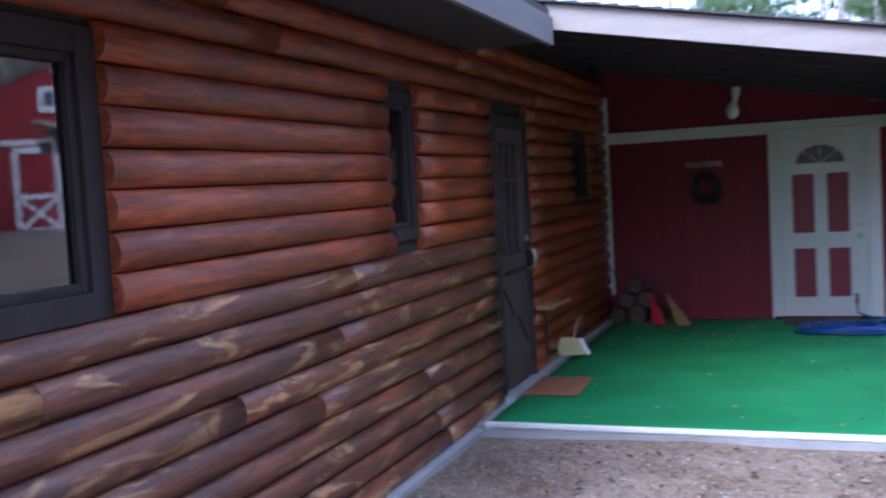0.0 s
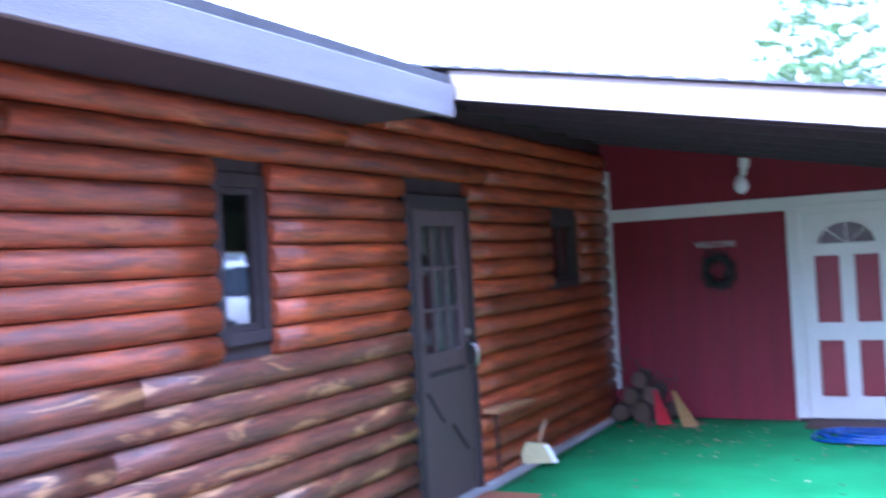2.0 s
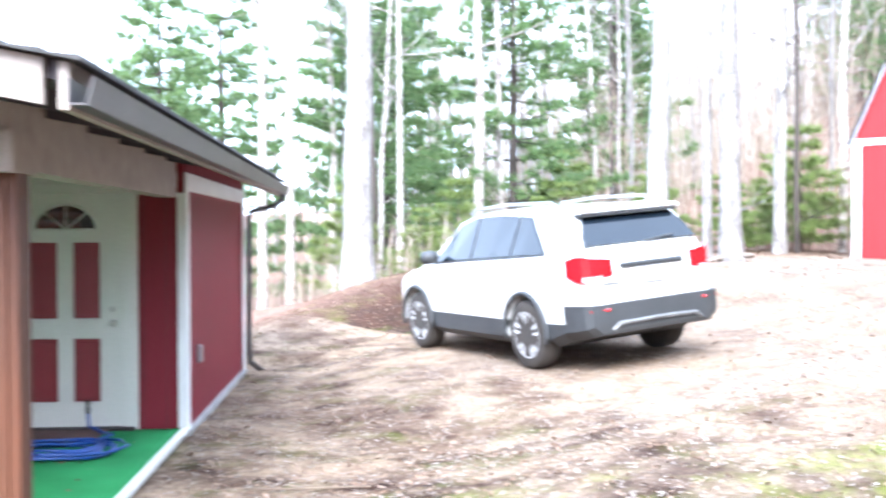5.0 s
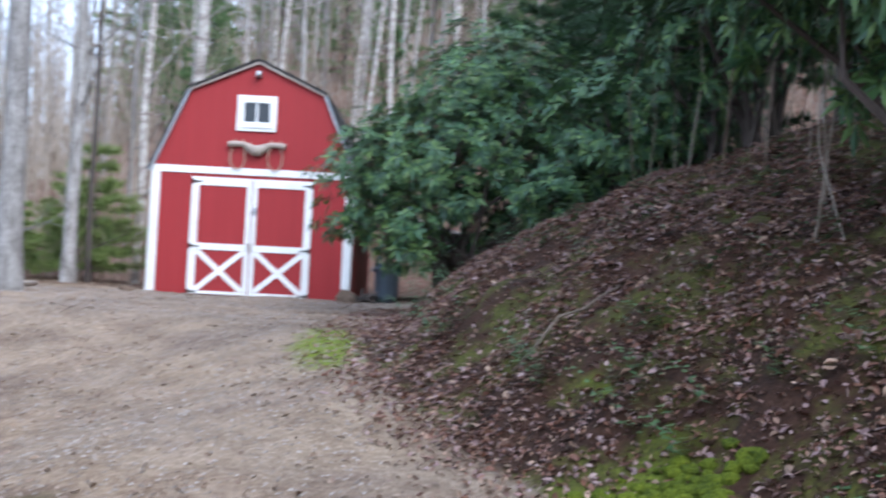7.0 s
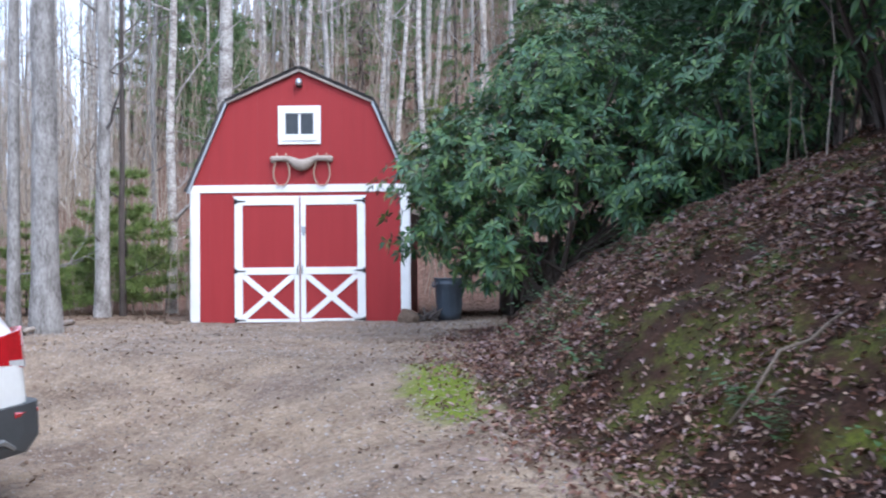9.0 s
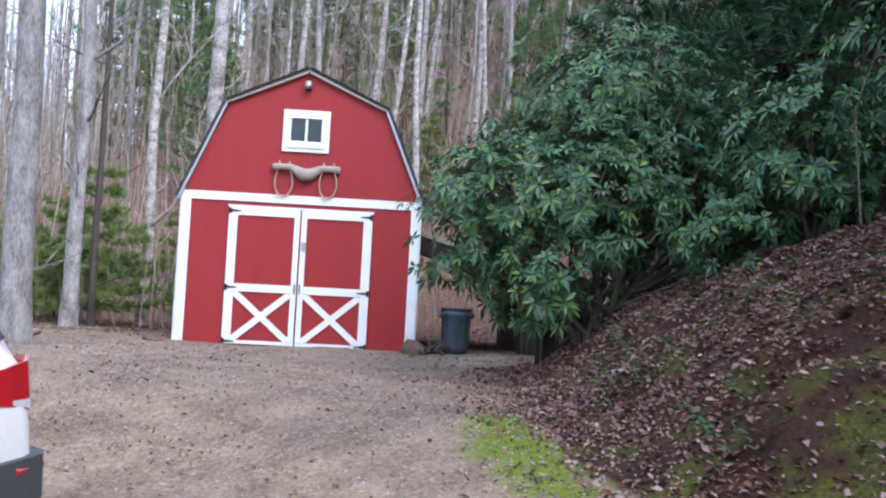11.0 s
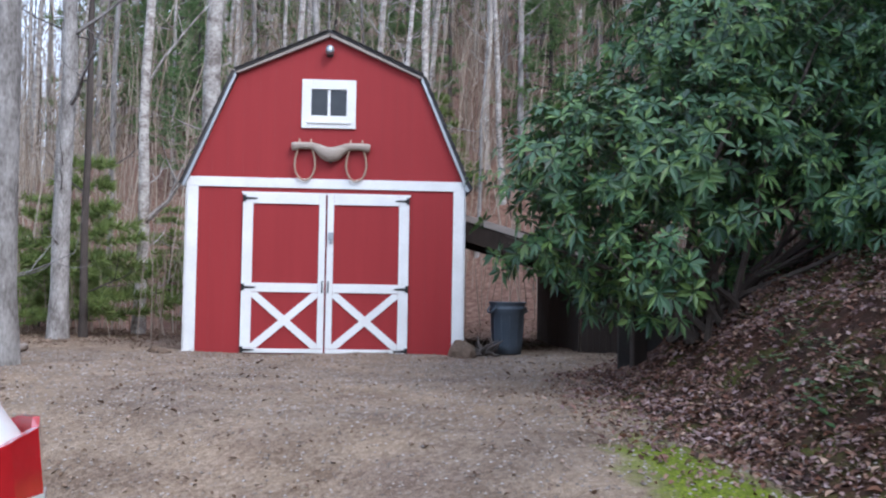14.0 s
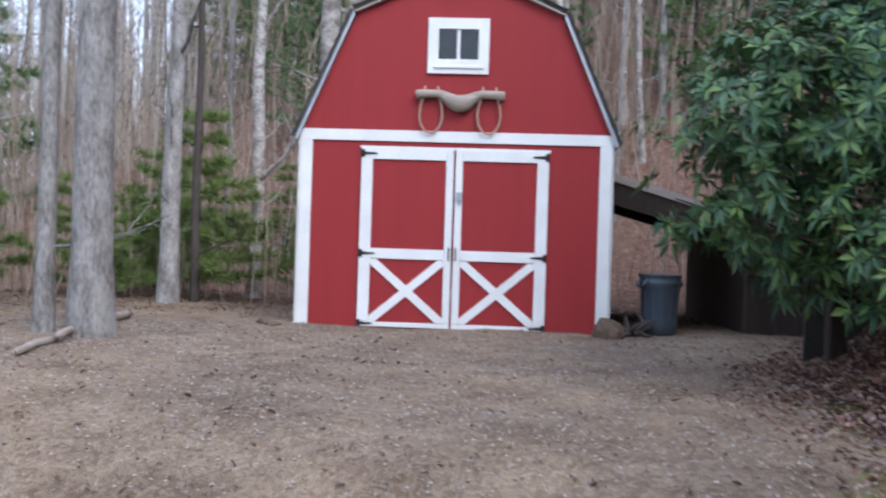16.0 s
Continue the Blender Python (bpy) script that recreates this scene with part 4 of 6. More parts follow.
    tube(bm, [(gx + 0.04, 4.2, gz - 0.05), (gx + 0.03, 4.2, gz - 0.13), (gx - 0.05, 4.12, gz - 0.20), (gx - 0.34, 4.0, gz - 0.28), (3.53, 3.98, gz - 0.36), (3.53, 3.98, 0.25), (3.54, 4.0, 0.05), (3.72, 4.12, -0.12)], 0.036, 8)
    part("downpipe", bm, GUTTER, gut, smooth=True)


roofs()


def porch_lamp():
    lamp = thing("porch_lamp", HOUSE @ pose(1.56, -0.40, 2.36), "white bulb lamp hanging from the porch ceiling", "lamp")
    part("bulb", lathe(bmesh.new(), [(0.02, 0.11), (0.03, 0.10), (0.055, 0.07), (0.072, 0.02), (0.065, -0.035), (0.035, -0.07), (0.005, -0.08)], 18), paint("white_bulb_glass", (0.75, 0.75, 0.73), (0.68, 0.68, 0.66), 0.2, 2, 10, 0.4, 0.0), lamp, smooth=True)
    part("socket", lathe(bmesh.new(), [(0.03, 0.10), (0.035, 0.17), (0.05, 0.19), (0.05, 0.27)], 14, pose(0.015, 0, 0, 0, 6, 0)), OFF_WHITE, lamp)


porch_lamp()

# ---- parked car ----
CAR_WHITE = paint("white_car_paint", (0.78, 0.78, 0.77), (0.74, 0.74, 0.73), 0.25, 1.5, 30, 0.3, 0.0, coat=1.0)
CAR_GLASS = paint("tinted_car_glass", (0.010, 0.016, 0.024), (0.006, 0.010, 0.016), 0.02, 1, 6, 0.5, 0.0, spec=0.4)
CAR_CLAD = paint("dark_grey_cladding", (0.05, 0.053, 0.057), (0.037, 0.04, 0.043), 0.55, 4, 80, 0.5, 0.15)
CAR_RED = paint("red_tail_lens", (0.42, 0.012, 0.018), (0.33, 0.008, 0.012), 0.12, 3, 20, 0.5, 0.0, coat=1.0)
CAR_CLEAR = paint("clear_lens", (0.6, 0.6, 0.6), (0.45, 0.45, 0.46), 0.15, 9, 60, 0.5, 0.1, coat=0.8)
TYRE = paint("dusty_tyre_rubber", (0.035, 0.032, 0.030), (0.06, 0.05, 0.042), 0.9, 4, 50, 0.7, 0.3)
RIM = paint("alloy_rim", (0.66, 0.67, 0.68), (0.55, 0.55, 0.56), 0.3, 4, 30, 0.4, 0.0, metal=0.25)
PLATE = paint("pale_number_plate", (0.42, 0.45, 0.50), (0.33, 0.36, 0.41), 0.4, 9, 40, 0.5, 0.0)

# x along the car, floor height, half width, shoulder height, top height, half width at the top
STATIONS = [
    (-2.30, 0.50, 0.68, 0.95, 1.02, 0.62), (-2.27, 0.44, 0.75, 1.06, 1.14, 0.68), (-2.20, 0.40, 0.795, 1.14, 1.23, 0.71), (-2.12, 0.38, 0.825, 1.18, 1.30, 0.725),
    (-1.98, 0.36, 0.875, 1.20, 1.48, 0.69), (-1.86, 0.32, 0.90, 1.20, 1.615, 0.655), (-1.72, 0.27, 0.92, 1.19, 1.665, 0.655), (-1.29, 0.25, 0.942, 1.175, 1.70, 0.655), (-0.6, 0.24, 0.938, 1.15, 1.72, 0.66),
    (0.0, 0.24, 0.935, 1.13, 1.71, 0.66), (0.45, 0.24, 0.935, 1.115, 1.655, 0.645), (0.8, 0.24, 0.935, 1.10, 1.46, 0.67), (1.22, 0.25, 0.935, 1.06, 1.17, 0.78),
    (1.6, 0.26, 0.935, 1.0, 1.10, 0.74), (1.95, 0.27, 0.90, 0.92, 1.03, 0.68), (2.2, 0.32, 0.80, 0.82, 0.91, 0.60), (2.335, 0.42, 0.62, 0.66, 0.72, 0.48),
]


def shell(bm, rows, cut=None, grow=0.0):
    """A closed hull through the stations; cut: only the part below this height."""
    rings = []
    for x, zb, w, zs, zt, wt in rows:
        half = [(0, zb), (w * 0.84, zb), (w * 0.975, zb + 0.09), (w, min(0.62, zs - 0.1)), (w * 0.985, zs - 0.06), (w * 0.945, zs), (wt + 0.02, zt - 0.065), (wt * 0.86, zt - 0.012), (0, zt)]
        if cut is not None:
            half = half[:3] + [(w * 0.99, cut), (0, cut)]
        half = [(y * (1 + grow) + (0.0), z) for y, z in half]
        ring = half + [(-y, z) for y, z in reversed(half[1:-1])]
        rings.append([bm.verts.new((x * (1 + grow), y, z)) for y, z in ring])
    n = len(rings[0])
    for a, b in zip(rings, rings[1:]):
        for k in range(n):
            bm.faces.new((a[k], b[k], b[(k + 1) % n], a[(k + 1) % n]))
    bm.faces.new(rings[0])
    bm.faces.new(list(reversed(rings[-1])))
    bmesh.ops.recalc_face_normals(bm, faces=bm.faces)
    return bm


def carved(bm, cutters, material):
    """The hull with round wheel wells cut out of it."""
    me = mesh_from("hull", bm, material)
    ob = new("hull", me)
    temp = []
    for cx, cy in cutters:
        cb = bmesh.new()
        lathe(cb, [(0.415, -0.34), (0.415, 0.34)], 36, pose(cx, cy, 0.385, 90, 0, 0))
        bmesh.ops.recalc_face_normals(cb, faces=cb.faces)
        c = new("cutter", mesh_from("cutter", cb, TYRE))
        temp.append(c)
        md = ob.modifiers.new("well", "BOOLEAN")
        md.object, md.operation, md.solver = c, "DIFFERENCE", "EXACT"
    bpy.context.view_layer.update()
    made = bpy.data.meshes.new_from_object(ob.evaluated_get(bpy.context.evaluated_depsgraph_get()))
    for o in (ob, *temp):
        bpy.data.objects.remove(o)
    return made


def lie(bm, pts, off=0.004, thick=0.012):
    """A thin panel through coplanar-ish points, pushed out along its normal."""
    ps = [Vector(p) for p in pts]
    nrm = (ps[1] - ps[0]).cross(ps[-1] - ps[0]).normalized()
    a = [bm.verts.new(p + nrm * off) for p in ps]
    b = [bm.verts.new(p - nrm * thick) for p in ps]
    bm.faces.new(a)
    bm.faces.new(list(reversed(b)))
    for i in range(len(ps)):
        j = (i + 1) % len(ps)
        bm.faces.new((a[i], b[i], b[j], a[j]))
    return bm


def build_car():
    car = thing("parked_suv", PAD, "white mid-size SUV with dark cladding parked on the gravel", "car")
    wheels = [(-1.29, 0.80), (-1.29, -0.80), (1.41, 0.80), (1.41, -0.80)]
    wells = [(x, math.copysign(0.92, y)) for x, y in wheels]
    me = carved(shell(bmesh.new(), STATIONS), wells, CAR_WHITE)
    me.polygons.foreach_set("use_smooth", [True] * len(me.polygons))
    body = new("body", me)
    body.parent = car
    me.set_sharp_from_angle(angle=radians(32))
    me = carved(shell(bmesh.new(), [(x, zb - 0.015, w, zs, zt, wt) for x, zb, w, zs, zt, wt in STATIONS if -2.15 < x < 1.9], 0.51, 0.007), wells, CAR_CLAD)
    clad = new("sill_cladding", me)
    clad.parent = car
    tagged(clad, "dark grey lower cladding")
    bm = shell(bmesh.new(), [(-2.345, 0.44, 0.66, 1, 1, 1), (-2.33, 0.40, 0.78, 1, 1, 1), (-2.27, 0.38, 0.85, 1, 1, 1), (-2.16, 0.36, 0.888, 1, 1, 1), (-2.0, 0.34, 0.915, 1, 1, 1)], 0.70)
    part("rear_bumper", bm, CAR_CLAD, car, "dark grey rear bumper")
    bm = bmesh.new()
    tube(bm, [(-2.335, 0.56, 0.44), (-2.352, 0.47, 0.50), (-2.36, 0.0, 0.51), (-2.352, -0.47, 0.50), (-2.335, -0.56, 0.44)], 0.022, 6)
    part("bumper_insert", bm, paint("silver_bumper_insert", (0.16, 0.16, 0.16), (0.11, 0.11, 0.11), 0.4, 5, 60, 0.4, 0.05), car)
    for s in (-1, 1):
        bm = bmesh.new()
        tube(bm, [(-2.30, s * 0.79, 0.645), (-2.338, s * 0.58, 0.645)], 0.022, 6)
        part("reflector", bm, CAR_RED, car, "red bumper reflector")
    # glass: rear window
    bm = bmesh.new()
    lie(bm, [(-2.15, -0.69, 1.262), (-2.06, -0.66, 1.375), (-1.935, -0.565, 1.535), (-1.935, 0.565, 1.535), (-2.06, 0.66, 1.375), (-2.15, 0.69, 1.262)], 0.030, 0.03)
    bmesh.ops.recalc_face_normals(bm, faces=bm.faces)
    part("rear_window", bm, CAR_GLASS, car, "tinted rear window")
    bm = bmesh.new()
    tube(bm, [(-2.205, 0.0, 1.275), (-2.19, -0.22, 1.30), (-2.175, -0.40, 1.315)], 0.011, 6)
    part("rear_wiper", bm, CAR_CLAD, car)
    bm = bmesh.new()
    prism(bm, [(-1.70, 1.68), (-2.01, 1.632), (-2.04, 1.612), (-2.02, 1.595), (-1.80, 1.60)], -0.62, 0.62)
    part("spoiler", bm, CAR_WHITE, car)
    part("spoiler_lip", boxes((-2.02, -1.87, -0.60, 0.60, 1.566, 1.594)), CAR_CLAD, car)
    # side glass, on the slanted sides
    def side_pt(x, f, s):
        row = min(range(len(STATIONS) - 1), key=lambda i: 0 if STATIONS[i][0] <= x <= STATIONS[i + 1][0] else 1)
        a, b = STATIONS[row], STATIONS[row + 1]
        u = (x - a[0]) / (b[0] - a[0])
        w, zs, zt, wt = (a[k] + (b[k] - a[k]) * u for k in (2, 3, 4, 5))
        lo, hi = Vector((x, w * 0.945, zs)), Vector((x, wt + 0.02, zt - 0.065))
        p = lo.lerp(hi, f)
        return (p.x, s * p.y, p.z)
    def strip(xs, lo, hi, s, off):
        bm = bmesh.new()
        for a, b, l0, l1, h0, h1 in zip(xs, xs[1:], lo, lo[1:], hi, hi[1:]):
            q = [side_pt(a, l0, s), side_pt(b, l1, s), side_pt(b, h1, s), side_pt(a, h0, s)]
            if s > 0:
                q.reverse()
            lie(bm, q, off, 0.002)
        bmesh.ops.remove_doubles(bm, verts=bm.verts[:], dist=0.006)
        bmesh.ops.recalc_face_normals(bm, faces=bm.faces)
        return bm
    for s in (-1, 1):
        part("side_window", strip([-1.66, -1.27, -1.05], [0.06, 0.06, 0.06], [0.10, 0.88, 0.92], s, 0.024), CAR_GLASS, car, "tinted quarter window")
        part("side_window", strip([-1.0, -0.6, -0.14], [0.06, 0.06, 0.06], [0.92, 0.93, 0.93], s, 0.024), CAR_GLASS, car, "tinted rear door window")
        part("side_window", strip([-0.08, 0.40, 0.58, 0.86], [0.06, 0.06, 0.06, 0.08], [0.93, 0.90, 0.78, 0.16], s, 0.024), CAR_GLASS, car, "front door window")
        part("window_surround", strip([-1.70, -1.26, -0.6, 0.0, 0.42, 0.62, 0.92], [0.03, 0.02, 0.02, 0.02, 0.02, 0.02, 0.05], [0.07, 0.92, 0.97, 0.97, 0.93, 0.80, 0.14], s, 0.016), CAR_CLAD, car)
        bm = bmesh.new()
        tube(bm, [(-1.60, s * 0.60, 1.66), (-1.5, s * 0.61, 1.735), (-0.6, s * 0.62, 1.76), (0.15, s * 0.62, 1.735), (0.28, s * 0.62, 1.68)], 0.018, 8)
        part("roof_rail", bm, METAL_GREY, car, "silver roof rail", smooth=True)
        for x in (-1.02, 0.06):
            bm = bmesh.new()
            tube(bm, [(x - 0.09, s * 0.915, 1.03), (x - 0.05, s * 0.955, 1.04), (x + 0.07, s * 0.955, 1.035), (x + 0.11, s * 0.92, 1.03)], 0.014, 6)
            part("door_handle", bm, CAR_WHITE, car)
        for x in (-1.02, -0.08, 1.02):
            part("door_seam", strip([x - 0.006, x + 0.006], [-0.0, -0.0], [0.02, 0.02], s, 0.003), CAR_CLAD, car)
        mir = part("mirror", lathe(bmesh.new(), [(0.02, -0.11), (0.075, -0.09), (0.085, 0.0), (0.07, 0.09), (0.02, 0.11)], 12, pose(0.74, s * 1.02, 1.20, 90, 0, 0)), CAR_CLAD, car, "dark door mirror", smooth=True)
        # tail lights wrap the corner
        bm = bmesh.new()
        pts = [(-1.99, 0.855), (-2.10, 0.825), (-2.19, 0.79), (-2.238, 0.73), (-2.262, 0.60), (-2.27, 0.48)]
        tops = [1.15, 1.18, 1.185, 1.165, 1.15, 1.135]
        mids = [1.05, 1.0, 0.975, 0.975, 0.985, 0.985]
        bots = [0.98, 0.935, 0.918, 0.922, 0.955, 0.975]

        def lens(lows, highs, g0, g1, thick):
            bm = bmesh.new()
            rows = [[bm.verts.new((x - g, s * (y + g * 0.25), z)) for (x, y), z in zip(pts, zz)] for zz, g in ((lows, g0), (highs, g1))]
            for k in range(len(pts) - 1):
                bm.faces.new((rows[0][k], rows[0][k + 1], rows[1][k + 1], rows[1][k]))
            bmesh.ops.recalc_face_normals(bm, faces=bm.faces)
            bmesh.ops.solidify(bm, geom=bm.faces[:], thickness=thick)
            bmesh.ops.recalc_face_normals(bm, faces=bm.faces)
            return bm
        light = part("tail_light", lens(bots, tops, 0.042, 0.034, 0.02), CAR_RED, car, "red tail light")
        pts = pts[2:-1]
        part("reverse_lens", lens([b + 0.006 for b in bots[2:-1]], mids[2:-1], 0.0445, 0.0435, 0.01), CAR_CLEAR, light, "clear reversing lens")
    part("plate_recess", boxes((-2.325, -2.26, -0.39, 0.39, 1.037, 1.088), bevel=0.012), CAR_CLAD, car, "dark grip bar above the plate")
    part("number_plate", boxes((-2.322, -2.28, -0.155, 0.155, 0.868, 1.02), bevel=0.004), PLATE, car, "pale number plate")
    bm = bmesh.new()
    lathe(bm, [(0.05, 0), (0.055, 0.006), (0.045, 0.012)], 18, pose(-2.238, 0, 1.172, 0, -56, 0))
    part("badge", bm, METAL_GREY, car, "small oval badge")
    part("model_lettering", boxes(*[(-2.312, -2.28, 0.40 + k * 0.045, 0.435 + k * 0.045, 0.885, 0.91) for k in range(5)]), METAL_GREY, car, "small silver lettering bars")
    bm = bmesh.new()
    tube(bm, [(-1.62, 0, 1.68), (-1.78, 0, 1.86)], 0.005, 5)
    part("aerial", bm, CAR_CLAD, car)
    # wheels
    for x, y in wheels:
        s = 1 if y > 0 else -1
        wheel = part("wheel", lathe(bmesh.new(), [(0.245, -0.11), (0.33, -0.115), (0.362, -0.09), (0.367, 0.0), (0.362, 0.09), (0.33, 0.115), (0.245, 0.11)], 40, pose(x, y + s * 0.02, 0.365, 90, 0, 0)), TYRE, car, "dusty black tyre on an alloy rim", smooth=True)
        bm = lathe(bmesh.new(), [(0.25, 0.09), (0.245, 0.112), (0.225, 0.108), (0.215, 0.03), (0.05, 0.02)], 40, pose(x, y + s * 0.02, 0.365, -90 * s, 0, 0), cap=False)
        for k in range(10):
            a = 2 * math.pi * k / 10 + (0.12 if k % 2 else -0.12)
            m = pose(x, y + s * 0.02, 0.365, -90 * s, 0, 0)
            p = m @ Vector((0.05 * math.cos(a * 1.0), 0.05 * math.sin(a), 0.075))
            q = m @ Vector((0.225 * math.cos(a), 0.225 * math.sin(a), 0.098))
            beam(bm, p, q, 0.046, 0.028)
        lathe(bm, [(0.062, 0.03), (0.06, 0.095), (0.03, 0.102)], 20, pose(x, y + s * 0.02, 0.365, -90 * s, 0, 0))
        part("rim", bm, RIM, wheel, "silver alloy rim")
        bm = lathe(bmesh.new(), [(0.20, 0.0), (0.20, 0.02), (0.05, 0.02)], 24, pose(x, y + s * 0.02, 0.365, -90 * s, 0, 0))
        part("brake_disc", bm, DARK_IN, wheel)
        bm = bmesh.new()
        arch = [(x + 0.43 * math.cos(t), s * 0.945, 0.385 + 0.43 * math.sin(t)) for t in [math.pi * (k / 18 * 1.12 - 0.06) for k in range(19)]]
        tube(bm, arch, 0.026, 6)
        part("wheel_arch", bm, CAR_CLAD, car, "dark wheel arch trim", smooth=True)
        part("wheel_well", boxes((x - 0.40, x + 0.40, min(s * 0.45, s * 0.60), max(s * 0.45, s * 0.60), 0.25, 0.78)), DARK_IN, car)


build_car()

# ---- woods ----
BARK = paint("grey_bark", (0.36, 0.34, 0.325), (0.13, 0.115, 0.105), 0.9, 2.6, 15, 0.42, 1.0, stretch=(2.2, 2.2, 0.9), per_object=0.3, dist=0.02)
PALE_BARK = paint("pale_bark", (0.52, 0.485, 0.45), (0.17, 0.14, 0.125), 0.85, 4, 14, 0.42, 0.7, stretch=(1.2, 1.2, 1.6), per_object=0.12, dist=0.015)
DARK_BARK = paint("dark_bark", (0.10, 0.08, 0.07), (0.05, 0.04, 0.035), 0.9, 4, 26, 0.6, 0.9, stretch=(2.5, 2.5, 0.5), per_object=0.2, dist=0.02)
NEEDLE = islands("pine_needles", [(0.11, 0.185, 0.075), (0.17, 0.26, 0.11), (0.23, 0.32, 0.135)], 0.55, 0.3, 3.0, 0.5)
NEEDLE_LIGHT = islands("young_pine_needles", [(0.13, 0.19, 0.06), (0.20, 0.26, 0.08), (0.27, 0.32, 0.11)], 0.55, 0.3, 3.0, 0.4)
RHODO = islands("rhododendron_leaves", [(0.016, 0.045, 0.024), (0.035, 0.088, 0.034), (0.075, 0.150, 0.046), (0.15, 0.235, 0.065), (0.045, 0.105, 0.052), (0.085, 0.16, 0.075)], 0.4, 0.42, 2.0, 0.12)
STEM = paint("rhododendron_stems", (0.085, 0.062, 0.05), (0.045, 0.033, 0.027), 0.9, 6, 40, 0.6, 0.5)
LEAF_LITTER = islands("fallen_leaves", [(0.048, 0.021, 0.014), (0.15, 0.066, 0.041), (0.22, 0.12, 0.092), (0.36, 0.26, 0.245), (0.08, 0.035, 0.025), (0.27, 0.18, 0.175), (0.17, 0.075, 0.043), (0.036, 0.019, 0.013), (0.42, 0.28, 0.20), (0.12, 0.05, 0.03)], 0.7, 0.3, 20.0)


def soup(name, verts, faces, material, parent=None, label="", kind=""):
    me = bpy.data.meshes.new(name)
    me.from_pydata(verts, [], faces)
    me.materials.append(material)
    ob = new(name, me)
    if parent is not None:
        ob.parent = parent
    return tagged(ob, label, "", "", kind)


def limb(bm, start, direction, length, r, rnd, depth, up=0.25):
    pts, rad = [start], [r]
    p, d = Vector(start), Vector(direction).normalized()
    n = 5
    kids = []
    for i in range(n):
        d = (d + Vector((rnd.uniform(-0.22, 0.22), rnd.uniform(-0.22, 0.22), rnd.uniform(-0.1, 0.22) + up * 0.2))).normalized()
        p = p + d * length / n
        pts.append(p.copy())
        rad.append(r * (1 - 0.85 * (i + 1) / n) + 0.002)
        if depth > 0 and i >= 1:
            for _ in range(2 if depth > 1 else 1):
                side = d.orthogonal().normalized()
                side.rotate(Matrix.Rotation(rnd.uniform(0, 6.28), 3, d))
                kids.append((p.copy(), (d * 0.7 + side * 0.8), length * rnd.uniform(0.35, 0.6), rad[-1] * 0.6))
    tube(bm, pts, rad, 5 if depth > 0 else 3, cap=False)
    for k in kids:
        limb(bm, *k, rnd, depth - 1, up)


def bare_tree(seed, height, r, material, low=0.35, limbs=9, lean=0.03, label="tall bare grey tree in the winter woods", group="bare woodland trees"):
    rnd = random.Random(seed)
    tree = thing("tree", pose(0, 0, 0), label, "tree", group)
    pts, rad = [], []
    n = 14
    bend = Vector((rnd.uniform(-lean, lean), rnd.uniform(-lean, lean), 0))
    for i in range(n + 1):
        u = i / n
        z = -0.4 + (height + 0.4) * u
        wob = Vector((noise.noise(Vector((seed, z * 0.35, 0))), noise.noise(Vector((seed, z * 0.35, 9))), 0)) * 0.10
        pts.append(Vector((0, 0, z)) + bend * z + wob * min(1, max(0, z) * 0.4))
        flare = 0.35 * max(0, 1 - max(0, z) / 0.5) if z < 0.5 else 0
        rad.append(r * (1 - 0.72 * u + flare))
    bm = bmesh.new()
    tube(bm, pts, rad, 12, cap=False)
    part("trunk", bm, material, tree, smooth=True)
    bm = bmesh.new()
    for k in range(limbs):
        u = low + (1 - low) * (k + rnd.random()) / limbs
        i = min(n - 1, int(u * n))
        a = rnd.uniform(0, 6.28)
        limb(bm, pts[i].lerp(pts[i + 1], 0.5), (math.cos(a), math.sin(a), rnd.uniform(0.1, 0.9)), height * rnd.uniform(0.10, 0.2) * (1.25 - 0.5 * u), r * 0.24 * (1.2 - 0.6 * u), rnd, 2 if u > 0.5 else 1)
    for k in range(3):
        u = rnd.uniform(0.10, low)
        i = int(u * n)
        a = rnd.uniform(0, 6.28)
        limb(bm, pts[i].lerp(pts[i + 1], rnd.random()), (math.cos(a), math.sin(a), rnd.uniform(-0.1, 0.5)), rnd.uniform(0.5, 1.5), 0.016, rnd, 1)
    part("crown", bm, material, tree)
    return tree


def needle_tufts(verts, faces, p, d, rnd, length, count):
    side = d.orthogonal().normalized()
    other = d.cross(side)
    for _ in range(count):
        a = rnd.uniform(0, 6.28)
        w = (d * rnd.uniform(0.2, 1.0) + (side * math.cos(a) + other * math.sin(a)) * rnd.uniform(0.4, 1.0)).normalized() * length * rnd.uniform(0.7, 1.2)
        t = w.cross(Vector((rnd.uniform(-1, 1), rnd.uniform(-1, 1), rnd.uniform(-1, 1)))).normalized() * length * 0.07
        b = len(verts)
        verts.extend([p - t, p + t, p + w + t * 0.2])
        faces.append((b, b + 1, b + 2))


